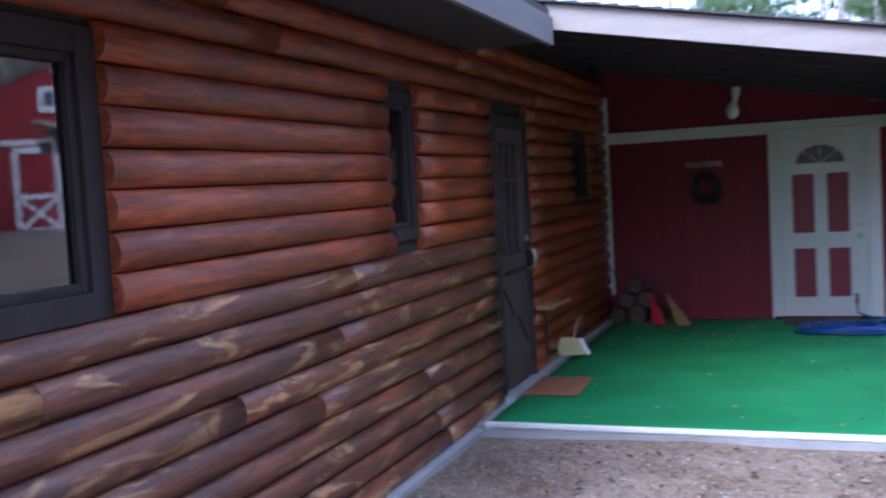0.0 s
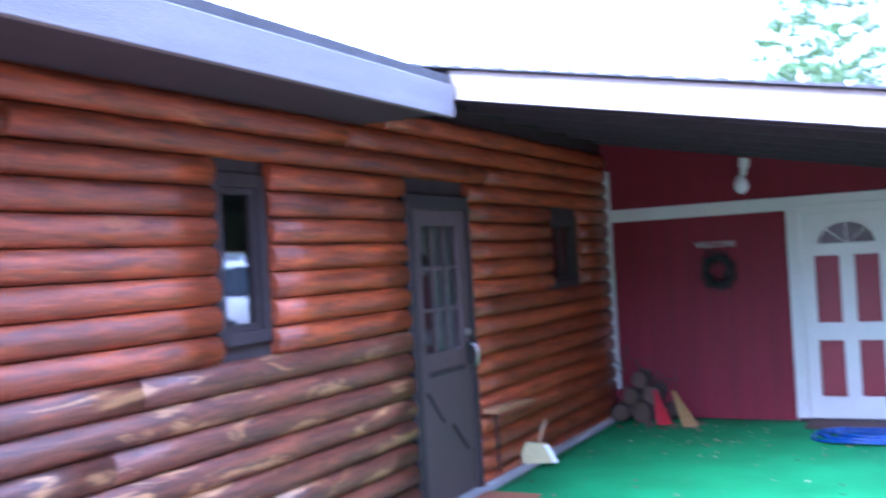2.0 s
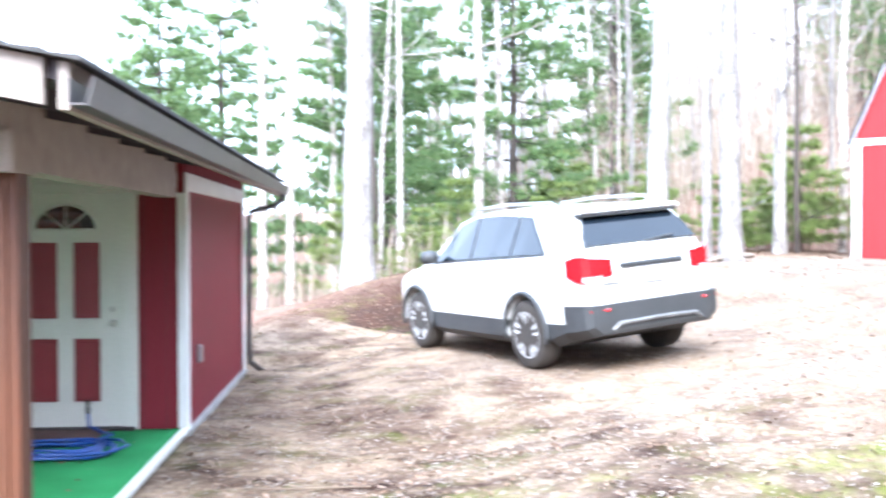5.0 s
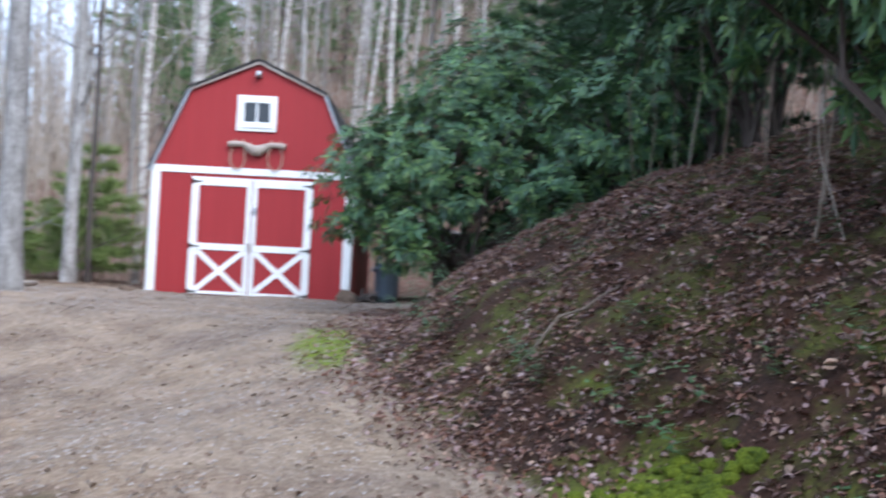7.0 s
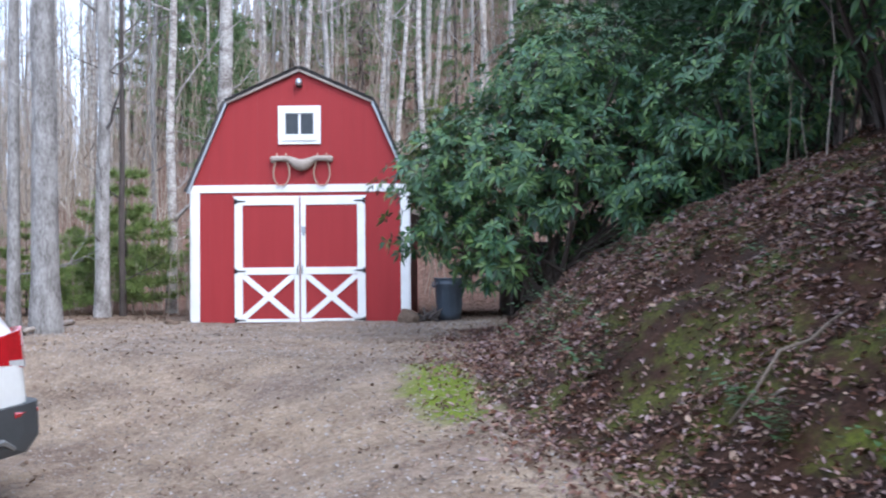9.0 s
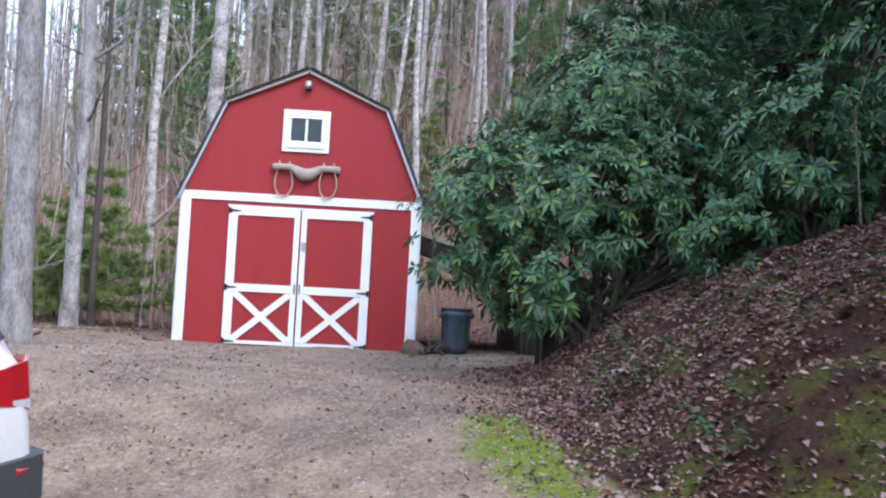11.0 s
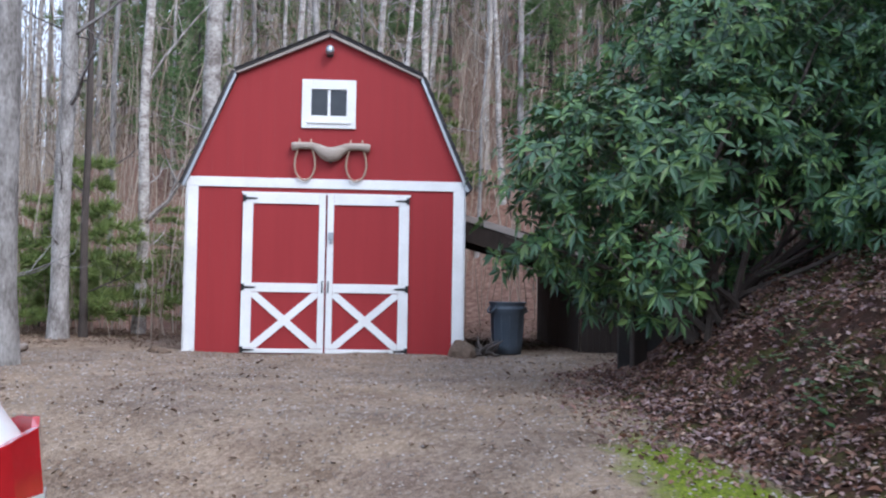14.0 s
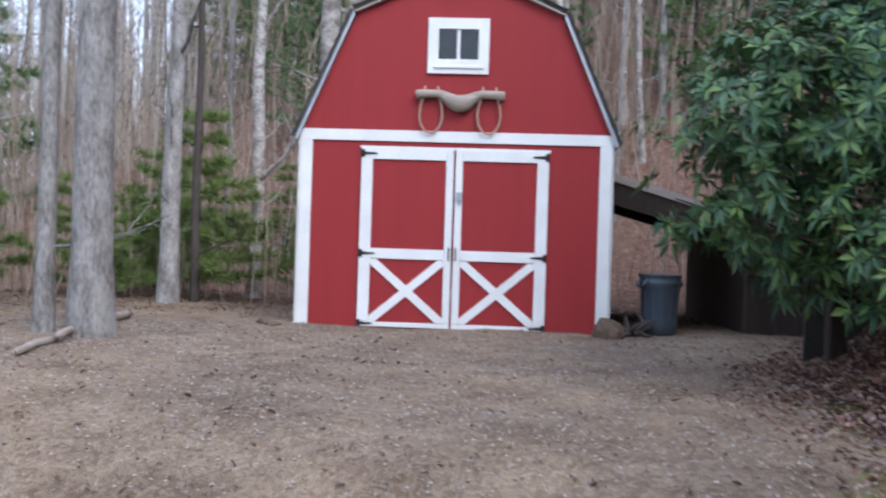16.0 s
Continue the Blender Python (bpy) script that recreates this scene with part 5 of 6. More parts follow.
def pine(seed, height, r, spread, base, material, tuft, label, group, dense=1.0):
    rnd = random.Random(seed)
    tree = thing("pine_tree", pose(0, 0, 0), label, "pine tree", group)
    bm = bmesh.new()
    pts = [(0.06 * noise.noise(Vector((seed, z, 0))), 0.06 * noise.noise(Vector((seed, z, 3))), z) for z in [-0.3 + (height + 0.3) * i / 10 for i in range(11)]]
    tube(bm, pts, [r * (1 - 0.9 * i / 10) for i in range(11)], 8, cap=False)
    verts, faces = [], []
    z = base
    while z < height - 0.1:
        u = (z - base) / (height - base)
        L = spread * (1 - u) ** 0.75 + 0.2
        k = rnd.randint(4, 6)
        a0 = rnd.uniform(0, 6.28)
        for j in range(k):
            if rnd.random() < 0.15:
                continue
            a = a0 + 6.28 * j / k + rnd.uniform(-0.3, 0.3)
            ln = L * rnd.uniform(0.6, 1.15)
            rise = rnd.uniform(-0.05, 0.25)
            p0 = Vector((0, 0, z))
            d = Vector((math.cos(a), math.sin(a), rise))
            path = [p0 + d * ln * s + Vector((0, 0, 0.12 * ln * s * s - 0.1 * ln * s)) for s in (0, 0.35, 0.7, 1.0)]
            tube(bm, path, [r * 0.16 * (1 - u * 0.5), r * 0.11, r * 0.06, 0.004], 4, cap=False)
            steps = max(4, int(ln / (tuft * 0.55) * dense))
            for s in range(steps):
                f = 0.25 + 0.75 * (s + rnd.random()) / steps
                i = min(2, int(f * 3))
                p = path[i].lerp(path[i + 1], f * 3 - i)
                across = Vector((-math.sin(a), math.cos(a), 0)) * rnd.uniform(-1, 1) * ln * 0.30 * (1.15 - f)
                p = p + across + Vector((0, 0, rnd.uniform(-0.08, 0.06) * tuft * 3))
                needle_tufts(verts, faces, p, (d.normalized() + across * 0.8 + Vector((0, 0, 0.35))).normalized(), rnd, tuft, 15)
        z += rnd.uniform(0.32, 0.55) * (0.55 + 0.06 * height)
    part("trunk", bm, DARK_BARK, tree, smooth=True)
    soup("crown", verts, faces, material, tree, "soft drooping needle boughs")
    return tree


def whorl(verts, faces, p, axis, rnd, size, count):
    """A ring of long drooping leaves at a twig's end, each folded along its rib."""
    axis = axis.normalized()
    side = axis.orthogonal().normalized()
    other = axis.cross(side)
    a0 = rnd.uniform(0, 6.28)
    droop = rnd.uniform(0.15, 0.75)
    for k in range(count):
        a = a0 + 6.28 * k / count + rnd.uniform(-0.25, 0.25)
        out = side * math.cos(a) + other * math.sin(a)
        d = (out + axis * rnd.uniform(0.0, 0.6)).normalized()
        L = size * rnd.uniform(0.75, 1.2)
        w = axis.cross(out).normalized() * L * rnd.uniform(0.13, 0.18)
        mid = p + d * L * 0.5 + Vector((0, 0, -droop * L * 0.12))
        tip = p + d * L * 0.95 + Vector((0, 0, -droop * L * 0.55))
        fold = axis * L * 0.045
        b = len(verts)
        verts.extend([p + d * 0.01, mid + w + fold, mid - fold * 0.4, mid - w + fold, tip])
        faces.extend([(b, b + 1, b + 2), (b, b + 2, b + 3), (b + 1, b + 4, b + 2), (b + 2, b + 4, b + 3)])


def rhododendron(name_seed, root, lobes, whorls, size, label, group="rhododendrons on the bank"):
    """lobes: centre and radii of the leafy masses, from the root."""
    rnd = random.Random(name_seed)
    bush = thing("rhododendron", Matrix.Translation(root), label, "shrub", group)
    verts, faces = [], []
    total = sum(l[3] * l[4] * l[5] for l in lobes) ** 1.0
    bm = bmesh.new()
    for cx, cy, cz, rx, ry, rz in lobes:
        c = Vector((cx, cy, cz))
        stems = []
        for k in range(max(4, int(9 * (rx * ry * rz) / total) + 3)):
            v = Vector((rnd.gauss(0, 1), rnd.gauss(0, 1), rnd.gauss(0, 1))).normalized()
            tip = c + Vector((v.x * rx, v.y * ry, v.z * rz)) * 0.8
            base = Vector((rnd.uniform(-0.35, 0.35), rnd.uniform(-0.35, 0.35), -0.15))
            mid = base.lerp(tip, 0.5) + Vector((rnd.uniform(-0.25, 0.25), rnd.uniform(-0.25, 0.25), 0.15))
            tube(bm, [base, base.lerp(mid, 0.5) + Vector((0.05, 0.04, 0.1)), mid, mid.lerp(tip, 0.6), tip], [0.035, 0.03, 0.024, 0.016, 0.006], 5, cap=False)
        for _ in range(int(whorls * rx * ry * rz / total)):
            v = Vector((rnd.gauss(0, 1), rnd.gauss(0, 1), rnd.gauss(0, 1))).normalized()
            f = rnd.random() ** 0.33
            lump = 1 + 0.28 * noise.noise(v * 2.4 + c * 1.7)
            p = c + Vector((v.x * rx, v.y * ry, v.z * rz)) * f * lump
            if noise.noise(p * 1.7 + Vector((name_seed, 0, 0))) < -0.22:
                continue
            axis = (v + Vector((0, 0, 0.55)) + Vector((rnd.uniform(-0.4, 0.4), rnd.uniform(-0.4, 0.4), 0))).normalized()
            whorl(verts, faces, p, axis, rnd, size * rnd.uniform(0.8, 1.15), rnd.randint(6, 9))
            if rnd.random() < 0.35:
                tube(bm, [p - axis * 0.30, p], [0.006, 0.004], 3, cap=False)
    part("stem_thicket", bm, STEM, bush, kind="stuff")
    soup("foliage", verts, faces, RHODO, bush, "glossy dark green drooping leaves")
    return bush


def at_ground(x, y, rz=0, s=1.0, dz=0.0):
    return pose(x, y, ground_z(x, y) + dz, 0, 0, rz) @ Matrix.Scale(s, 4)


def move_to(ob, x, y, rz=0, s=1.0):
    ob.matrix_world = pose(x, y, ground_z(x, y), 0, 0, rz)
    ob.scale = (s, s, s)
    return ob


def place_woods():
    rnd = random.Random(21)
    # trees that stand by the yard
    move_to(bare_tree(1, 17, 0.215, BARK, 0.45, 9, 0.01, "large grey-barked tree at the edge of the gravel"), -3.47, -1.98, 20)
    move_to(bare_tree(2, 14, 0.10, BARK, 0.45, 8, 0.015, "slim grey tree beside the large trunk"), -3.95, -2.0, 70)
    move_to(bare_tree(3, 16, 0.155, BARK, 0.22, 11, 0.012, "grey lichen-spotted tree beside the barn"), -4.38, 2.96, 110)
    move_to(bare_tree(4, 11, 0.07, DARK_BARK, 0.4, 8, 0.03, "thin dark tree beside a grey trunk"), -4.1, 3.35, 40)
    white = move_to(bare_tree(5, 15, 0.115, PALE_BARK, 0.3, 10, 0.02, "pale blotched tree with a low forked branch"), -3.65, 5.2, 0)
    bm = bmesh.new()
    limb(bm, Vector((0.02, 0, 2.0)), (0.75, -0.25, 0.55), 1.7, 0.055, random.Random(3), 1)
    part("branch", bm, PALE_BARK, white)
    move_to(bare_tree(6, 18, 0.20, PALE_BARK, 0.5, 9, 0.008, "tall pale tree close behind the barn"), -2.42, 5.3, 80)
    move_to(bare_tree(7, 18, 0.25, BARK, 0.4, 9, 0.01, "large grey tree beyond the parked car"), -5.7, -0.6, 140)
    move_to(bare_tree(8, 19, 0.31, BARK, 0.4, 9, 0.008, "massive grey trunk at the edge of the yard"), -9.4, -6.0, 10)
    move_to(bare_tree(9, 16, 0.14, PALE_BARK, 0.4, 8, 0.012, "slim pale tree below the yard"), -11.3, 0.4, 60)
    move_to(bare_tree(10, 15, 0.11, PALE_BARK, 0.4, 8, 0.02, "slim pale tree below the yard"), -13.0, -5.4, 200)
    kinds = [bare_tree(30 + k, rnd.uniform(13, 19), rnd.uniform(0.06, 0.115), (BARK, PALE_BARK, PALE_BARK, PALE_BARK, BARK, DARK_BARK)[k], 0.35, 12, 0.035) for k in range(6)]
    spots = []
    first = {}
    tries = 0
    while len(spots) < 225 and tries < 14000:
        tries += 1
        y = 5.8 + 30 * rnd.random() if rnd.random() < 0.87 else rnd.uniform(-4, 8)
        x = rnd.uniform(-34, 20)
        if y < 8 and -6.5 < x < 12:
            continue
        if x > -7 and y < 5.5:
            continue
        if y < 5 and x > -9:
            continue
        if any((x - a) ** 2 + (y - b) ** 2 < (0.75 + 0.012 * max(0, y)) ** 2 for a, b in spots):
            continue
        spots.append((x, y))
        k = rnd.randrange(6)
        s = rnd.uniform(0.6, 1.15)
        if k not in first:
            first[k] = move_to(kinds[k], x, y, rnd.uniform(0, 360), s)
        else:
            ob = copy_thing(kinds[k], pose(x, y, ground_z(x, y), rnd.uniform(-2.5, 2.5), rnd.uniform(-2.5, 2.5), rnd.uniform(0, 360)))
            ob.scale = (s, s, s)
    # bare stems on the bank
    for _ in range(34):
        x, y = rnd.uniform(6.2, 20), rnd.uniform(-12, 14)
        if x < ramp(y, BANK_EDGE) + 2.6:
            continue
        ob = copy_thing(kinds[rnd.choice((0, 4, 5, 5))], pose(x, y, ground_z(x, y), rnd.uniform(-4, 4), rnd.uniform(-4, 4), rnd.uniform(0, 360)))
        s = rnd.uniform(0.5, 0.9)
        ob.scale = (s, s, s)
    # pines: tall ones beyond the car, young ones by the barn
    tall = pine(50, 11.5, 0.17, 3.2, 0.9, NEEDLE, 0.30, "tall white pine with drooping green boughs", "white pines", 1.7)
    move_to(tall, -12.2, 3.2, 0)
    for x, y, rz, s in ((-14.5, -0.6, 80, 0.9), (-17.0, 3.0, 200, 1.1), (-16.0, -6.0, 30, 0.8), (-19.5, -1.5, 300, 1.0), (9.5, 16.0, 100, 0.9), (14.0, 10.0, 10, 1.0), (-22, 9, 10, 1.1), (-15, 14, 70, 1.1), (12.5, -1.0, 220, 0.75), (9.2, 5.0, 120, 0.6), (4.0, 30.0, 60, 1.0), (-2.0, 34.0, 160, 1.1), (-10, 26, 20, 0.9), (-6.0, 20.0, 50, 0.6), (7.0, 24.0, 10, 0.7), (-12.0, 36.0, 80, 1.1), (-20.0, 24.0, 140, 1.1), (12.0, 22.0, 30, 1.0), (-4.5, 28.0, 20, 0.9), (2.5, 40.0, 20, 1.2), (-4.4, 14.5, 210, 0.5), (1.5, 17.0, 90, 0.6), (5.5, 14.0, 300, 0.55), (-7.0, 22.0, 10, 0.8), (8.5, 19.0, 130, 0.7), (-1.0, 24.0, 70, 0.75)):
        ob = copy_thing(tall, pose(x, y, ground_z(x, y), 0, 0, rz))
        ob.scale = (s, s, s)
    dark = pine(52, 9.5, 0.12, 2.7, 1.6, islands("hemlock_needles", [(0.018, 0.042, 0.018), (0.035, 0.07, 0.028), (0.055, 0.10, 0.04)], 0.55, 0.3, 3.0, 0.2), 0.24, "dark evergreen tree over the leafy bank, there to shade it", "evergreens on the bank", 1.9)
    move_to(dark, 7.4, -8.1, 0, 1.0)
    # those below y = -14 stand out of view, added to shade the bank
    for x, y, rz, s in ((6.9, -10.9, 70, 0.8), (7.2, -4.2, 200, 1.0), (10.2, -11.0, 20, 1.1), (9.4, -6.2, 160, 1.1), (9.0, -1.4, 90, 1.1), (6.0, 1.2, 10, 0.9), (12.5, -5.0, 75, 1.2), (8.6, -14.6, 120, 1.1), (11.5, -16.5, 40, 1.2), (10.2, -19.5, 250, 1.1), (6.6, -2.0, 330, 0.8)):
        ob = copy_thing(dark, pose(x, y, ground_z(x, y), 0, 0, rz))
        ob.scale = (s, s, s)
    young = pine(51, 2.9, 0.035, 1.05, 0.2, NEEDLE_LIGHT, 0.18, "young soft green white pine", "young pines by the barn", 2.2)
    move_to(young, -4.45, 4.6, 0, 1.15)
    for x, y, rz, s in ((-5.6, 3.4, 60, 0.62), (-6.6, 4.6, 120, 0.75), (-5.3, 6.0, 200, 0.85), (-7.4, 2.4, 250, 0.7), (-8.3, 4.2, 310, 0.9), (-3.1, 7.2, 20, 0.6), (-6.2, 7.5, 140, 1.0), (-9.6, 1.8, 75, 0.8), (-10.4, -1.6, 20, 0.9), (-7.6, -2.4, 110, 0.5), (-12.4, -3.2, 40, 1.0), (-9.8, -3.6, 170, 0.6), (-10.6, 3.4, 170, 1.2), (-4.0, 9.5, 44, 0.8), (2.2, 12.0, 14, 1.0)):
        ob = copy_thing(young, pose(x, y, ground_z(x, y), 0, 0, rz))
        ob.scale = (s, s, s)


place_woods()

R0 = (3.75, -4.2, ground_z(3.75, -4.2))
rhododendron(71, R0, [(-0.1, 0.2, 1.55, 1.6, 1.5, 1.15), (-1.30, -0.1, 1.25, 0.85, 1.0, 0.95), (1.2, -0.3, 1.3, 0.9, 0.9, 0.7), (0.4, 0.5, 2.7, 1.6, 1.4, 1.0), (-0.75, -0.8, 0.5, 0.55, 0.6, 0.5), (1.9, 0.3, 2.1, 1.1, 1.2, 1.1), (-0.75, 0.5, 0.55, 0.6, 0.8, 0.55), (-1.6, 0.15, 0.85, 0.5, 0.6, 0.55), (1.5, -1.0, 1.15, 1.0, 0.9, 0.65)], 4500, 0.15, "large dark green rhododendron overhanging the gravel by the barn")
for seed, x, y, lobes, count, size in (
    (72, 6.35, -12.4, [(0, 0, 1.6, 1.5, 1.4, 1.0), (-0.8, 0.2, 1.75, 0.9, 0.9, 0.75)], 1400, 0.16),
    (80, 5.9, -5.4, [(0, 0, 1.0, 1.3, 1.1, 0.9), (-0.5, -0.5, 0.6, 0.7, 0.7, 0.5)], 800, 0.15),
    (73, 6.9, -6.4, [(0, 0, 1.7, 1.6, 1.6, 1.2), (0.4, 0.4, 2.9, 1.2, 1.2, 0.9)], 900, 0.17),
    (74, 8.6, -9.6, [(0, 0, 1.7, 1.7, 1.5, 1.3), (0.2, -0.4, 2.9, 1.2, 1.2, 0.9)], 850, 0.17),
    (75, 6.6, -1.8, [(0, 0, 1.8, 1.7, 1.6, 1.4), (0, 0.3, 3.2, 1.3, 1.2, 1.0)], 950, 0.17),
    (76, 9.6, -4.6, [(0, 0, 2.0, 1.9, 1.8, 1.6), (0, 0, 3.6, 1.4, 1.4, 1.1)], 850, 0.18),
    (77, 9.2, -13.4, [(0, 0, 2.0, 1.8, 1.6, 1.6), (-0.6, 0, 3.2, 1.2, 1.4, 1.0)], 700, 0.18),
    (78, 11.6, -8.2, [(0, 0, 2.2, 2.0, 2.0, 1.9)], 600, 0.19),
    (79, 8.4, 1.6, [(0, 0, 1.8, 1.8, 1.6, 1.5)], 500, 0.18),
):
    rhododendron(seed, (x, y, ground_z(x, y)), lobes, count, size, "dark green rhododendron thicket on the leafy bank")


def scatter_leaves(name, count, seed, chance, size, label, material=None):
    """Curled fallen leaves, strewn where chance(x, y) allows."""
    rnd = random.Random(seed)
    verts, faces = [], []
    made = 0
    while made < count:
        x, y = rnd.uniform(-9, 9), rnd.uniform(-24, 7)
        if rnd.random() > chance(x, y):
            continue
        made += 1
        z = ground_z(x, y)
        s = size * rnd.uniform(0.45, 1.0) * (1.9 if rnd.random() < 0.12 else 1.2)
        m = Matrix.Translation((x, y, z + 0.012)) @ Euler((rnd.uniform(-0.7, 0.7), rnd.uniform(-0.7, 0.7), rnd.uniform(0, 6.28))).to_matrix().to_4x4()
        curl = s * rnd.uniform(-0.2, 0.7)
        b = len(verts)
        for p in ((-s, 0, 0), (-s * 0.2, s * 0.5, curl), (s * 0.55, s * 0.42, curl * 0.8), (s * 1.1, 0, curl * 0.2), (s * 0.5, -s * 0.45, curl * 0.8), (-s * 0.25, -s * 0.5, curl)):
            verts.append(m @ Vector(p))
        faces.extend([(b, b + 1, b + 2, b + 3), (b, b + 3, b + 4, b + 5)])
    ob = soup(name, verts, faces, material or LEAF_LITTER)
    return tagged(ob, label, "leaves", "", "stuff")


def bank_chance(x, y):
    e = ramp(y, BANK_EDGE)
    if x < e - 0.8:
        return 0.0
    near = 1.0 if x < e + 3.5 else 0.2
    patch = 0.65 + 0.8 * noise.noise(Vector((x * 0.9, y * 0.9, 3)))
    return max(0, ease(x, e - 0.8, e + 0.5) * near * patch * (1 - 0.8 * moss_amount(x, y)) * (1 if y < 0 else 0.5))


def yard_chance(x, y):
    e = ramp(y, BANK_EDGE)
    if x > e:
        return 0.0
    h = HOUSE_INV @ Vector((x, y, 0))
    if h.x < (0.3 if h.y < -5.25 else 3.6) and h.y < 4.2:
        return 0.0
    if abs(x) < 1.95 and -0.05 < y < 5:
        return 0.0
    return 0.12 + 0.8 * ease(y, 0, 3) + 0.6 * ease(-x, 4, 7) + 0.5 * ease(x, e - 1.6, e) + 0.4 * ease(-y, 12, 15) + 0.35 * ease(-y, 20, 21) + 0.3 * max(0, noise.noise(Vector((x * 0.6, y * 0.6, 8))))


scatter_leaves("fallen_leaves", 150000, 5, bank_chance, 0.023, "brown curled leaves strewn over the bank")
scatter_leaves("yard_leaves", 46000, 6, yard_chance, 0.019, "small dry leaves strewn on the gravel", islands("dry_yard_leaves", [(0.10, 0.06, 0.04), (0.22, 0.15, 0.105), (0.31, 0.23, 0.175), (0.15, 0.095, 0.068), (0.25, 0.18, 0.14)], 0.8, 0.2))


def stones(name, count, seed):
    rnd = random.Random(seed)
    verts, faces = [], []
    for _ in range(count):
        x = rnd.uniform(-5, 3.2)
        y = rnd.uniform(-23, 0.0)
        h = HOUSE_INV @ Vector((x, y, 0))
        if h.x < 3.55 and h.y > -5.2:
            continue
        s = rnd.uniform(0.005, 0.015)
        z = ground_z(x, y)
        b = len(verts)
        for p in ((1, 0, 0.1), (0, 1, 0), (-1, 0, 0.1), (0, -1, 0), (0.2, 0.1, 0.8)):
            verts.append((x + s * p[0] * rnd.uniform(0.7, 1.3), y + s * p[1] * rnd.uniform(0.7, 1.3), z + s * p[2] + 0.002))
        faces.extend([(b, b + 1, b + 4), (b + 1, b + 2, b + 4), (b + 2, b + 3, b + 4), (b + 3, b, b + 4)])
    tagged(soup(name, verts, faces, islands("loose_gravel", [(0.12, 0.095, 0.08), (0.20, 0.165, 0.14), (0.28, 0.235, 0.205), (0.36, 0.32, 0.29)], 0.8)), "loose pale and brown gravel stones", "gravel", "", "stuff")


stones("loose_gravel", 42000, 4)


def brush(name, count, seed, x0, x1, y0, y1, hi, label):
    """Thin bare saplings and weed stalks under the trees."""
    rnd = random.Random(seed)
    verts, faces = [], []
    for _ in range(count):
        x, y = rnd.uniform(x0, x1), rnd.uniform(y0, y1)
        if -2.2 < x < 4.5 and y < 6.2:
            continue
        p = Vector((x, y, ground_z(x, y) - 0.05))
        h = hi * rnd.uniform(0.3, 1.0)
        lean = Vector((rnd.uniform(-0.18, 0.18), rnd.uniform(-0.18, 0.18), 1))
        r = 0.004 + (0.0035 if hi < 5 else 0.0021) * h
        mid = p + lean * h * 0.5 + Vector((rnd.uniform(-0.06, 0.06), rnd.uniform(-0.06, 0.06), 0)) * h
        tip = p + lean * h + Vector((rnd.uniform(-0.1, 0.1), rnd.uniform(-0.1, 0.1), 0)) * h
        b = len(verts)
        for q, s in ((p, 1.0), (mid, 0.7)):
            for a in (0, 2.1, 4.2):
                verts.append(q + Vector((math.cos(a) * r * s, math.sin(a) * r * s, 0)))
        verts.append(tip)
        for k in range(3):
            j = (k + 1) % 3
            faces.extend([(b + k, b + j, b + 3 + j, b + 3 + k), (b + 3 + k, b + 3 + j, b + 6)])
        for _ in range(3 if hi < 5 else 12):
            u = rnd.uniform(0.3, 0.95)
            s = p.lerp(tip, u)
            e = s + Vector((rnd.uniform(-0.3, 0.3), rnd.uniform(-0.3, 0.3), rnd.uniform(0.1, 0.35))) * min(h, 4.0) * 0.7
            b = len(verts)
            w = Vector((0.004, 0.003, 0)) * (1 if hi < 5 else 1.8)
            verts.extend([s - w, s + w, e])
            faces.append((b, b + 1, b + 2))
    ob = soup(name, verts, faces, islands(name + "_stalks", [(0.16, 0.12, 0.09), (0.30, 0.24, 0.19), (0.42, 0.36, 0.30), (0.20, 0.13, 0.085)], 0.85, 0.2))
    return tagged(ob, label, "brush", "", "stuff")


brush("woodland_brush", 7500, 61, -26, 16, 3.2, 44, 3.0, "thin bare saplings and stalks under the trees")
brush("sapling_thicket", 1500, 64, -26, 14, 6.0, 36, 8.0, "slender bare grey saplings crowding the hillside")
brush("slope_brush", 900, 62, -18, -6.5, -6, 4, 1.6, "dry stalks on the slope below the yard")
brush("bank_brush", 260, 63, 5.6, 13, -13, 6, 2.6, "thin bare stems on the leafy bank")


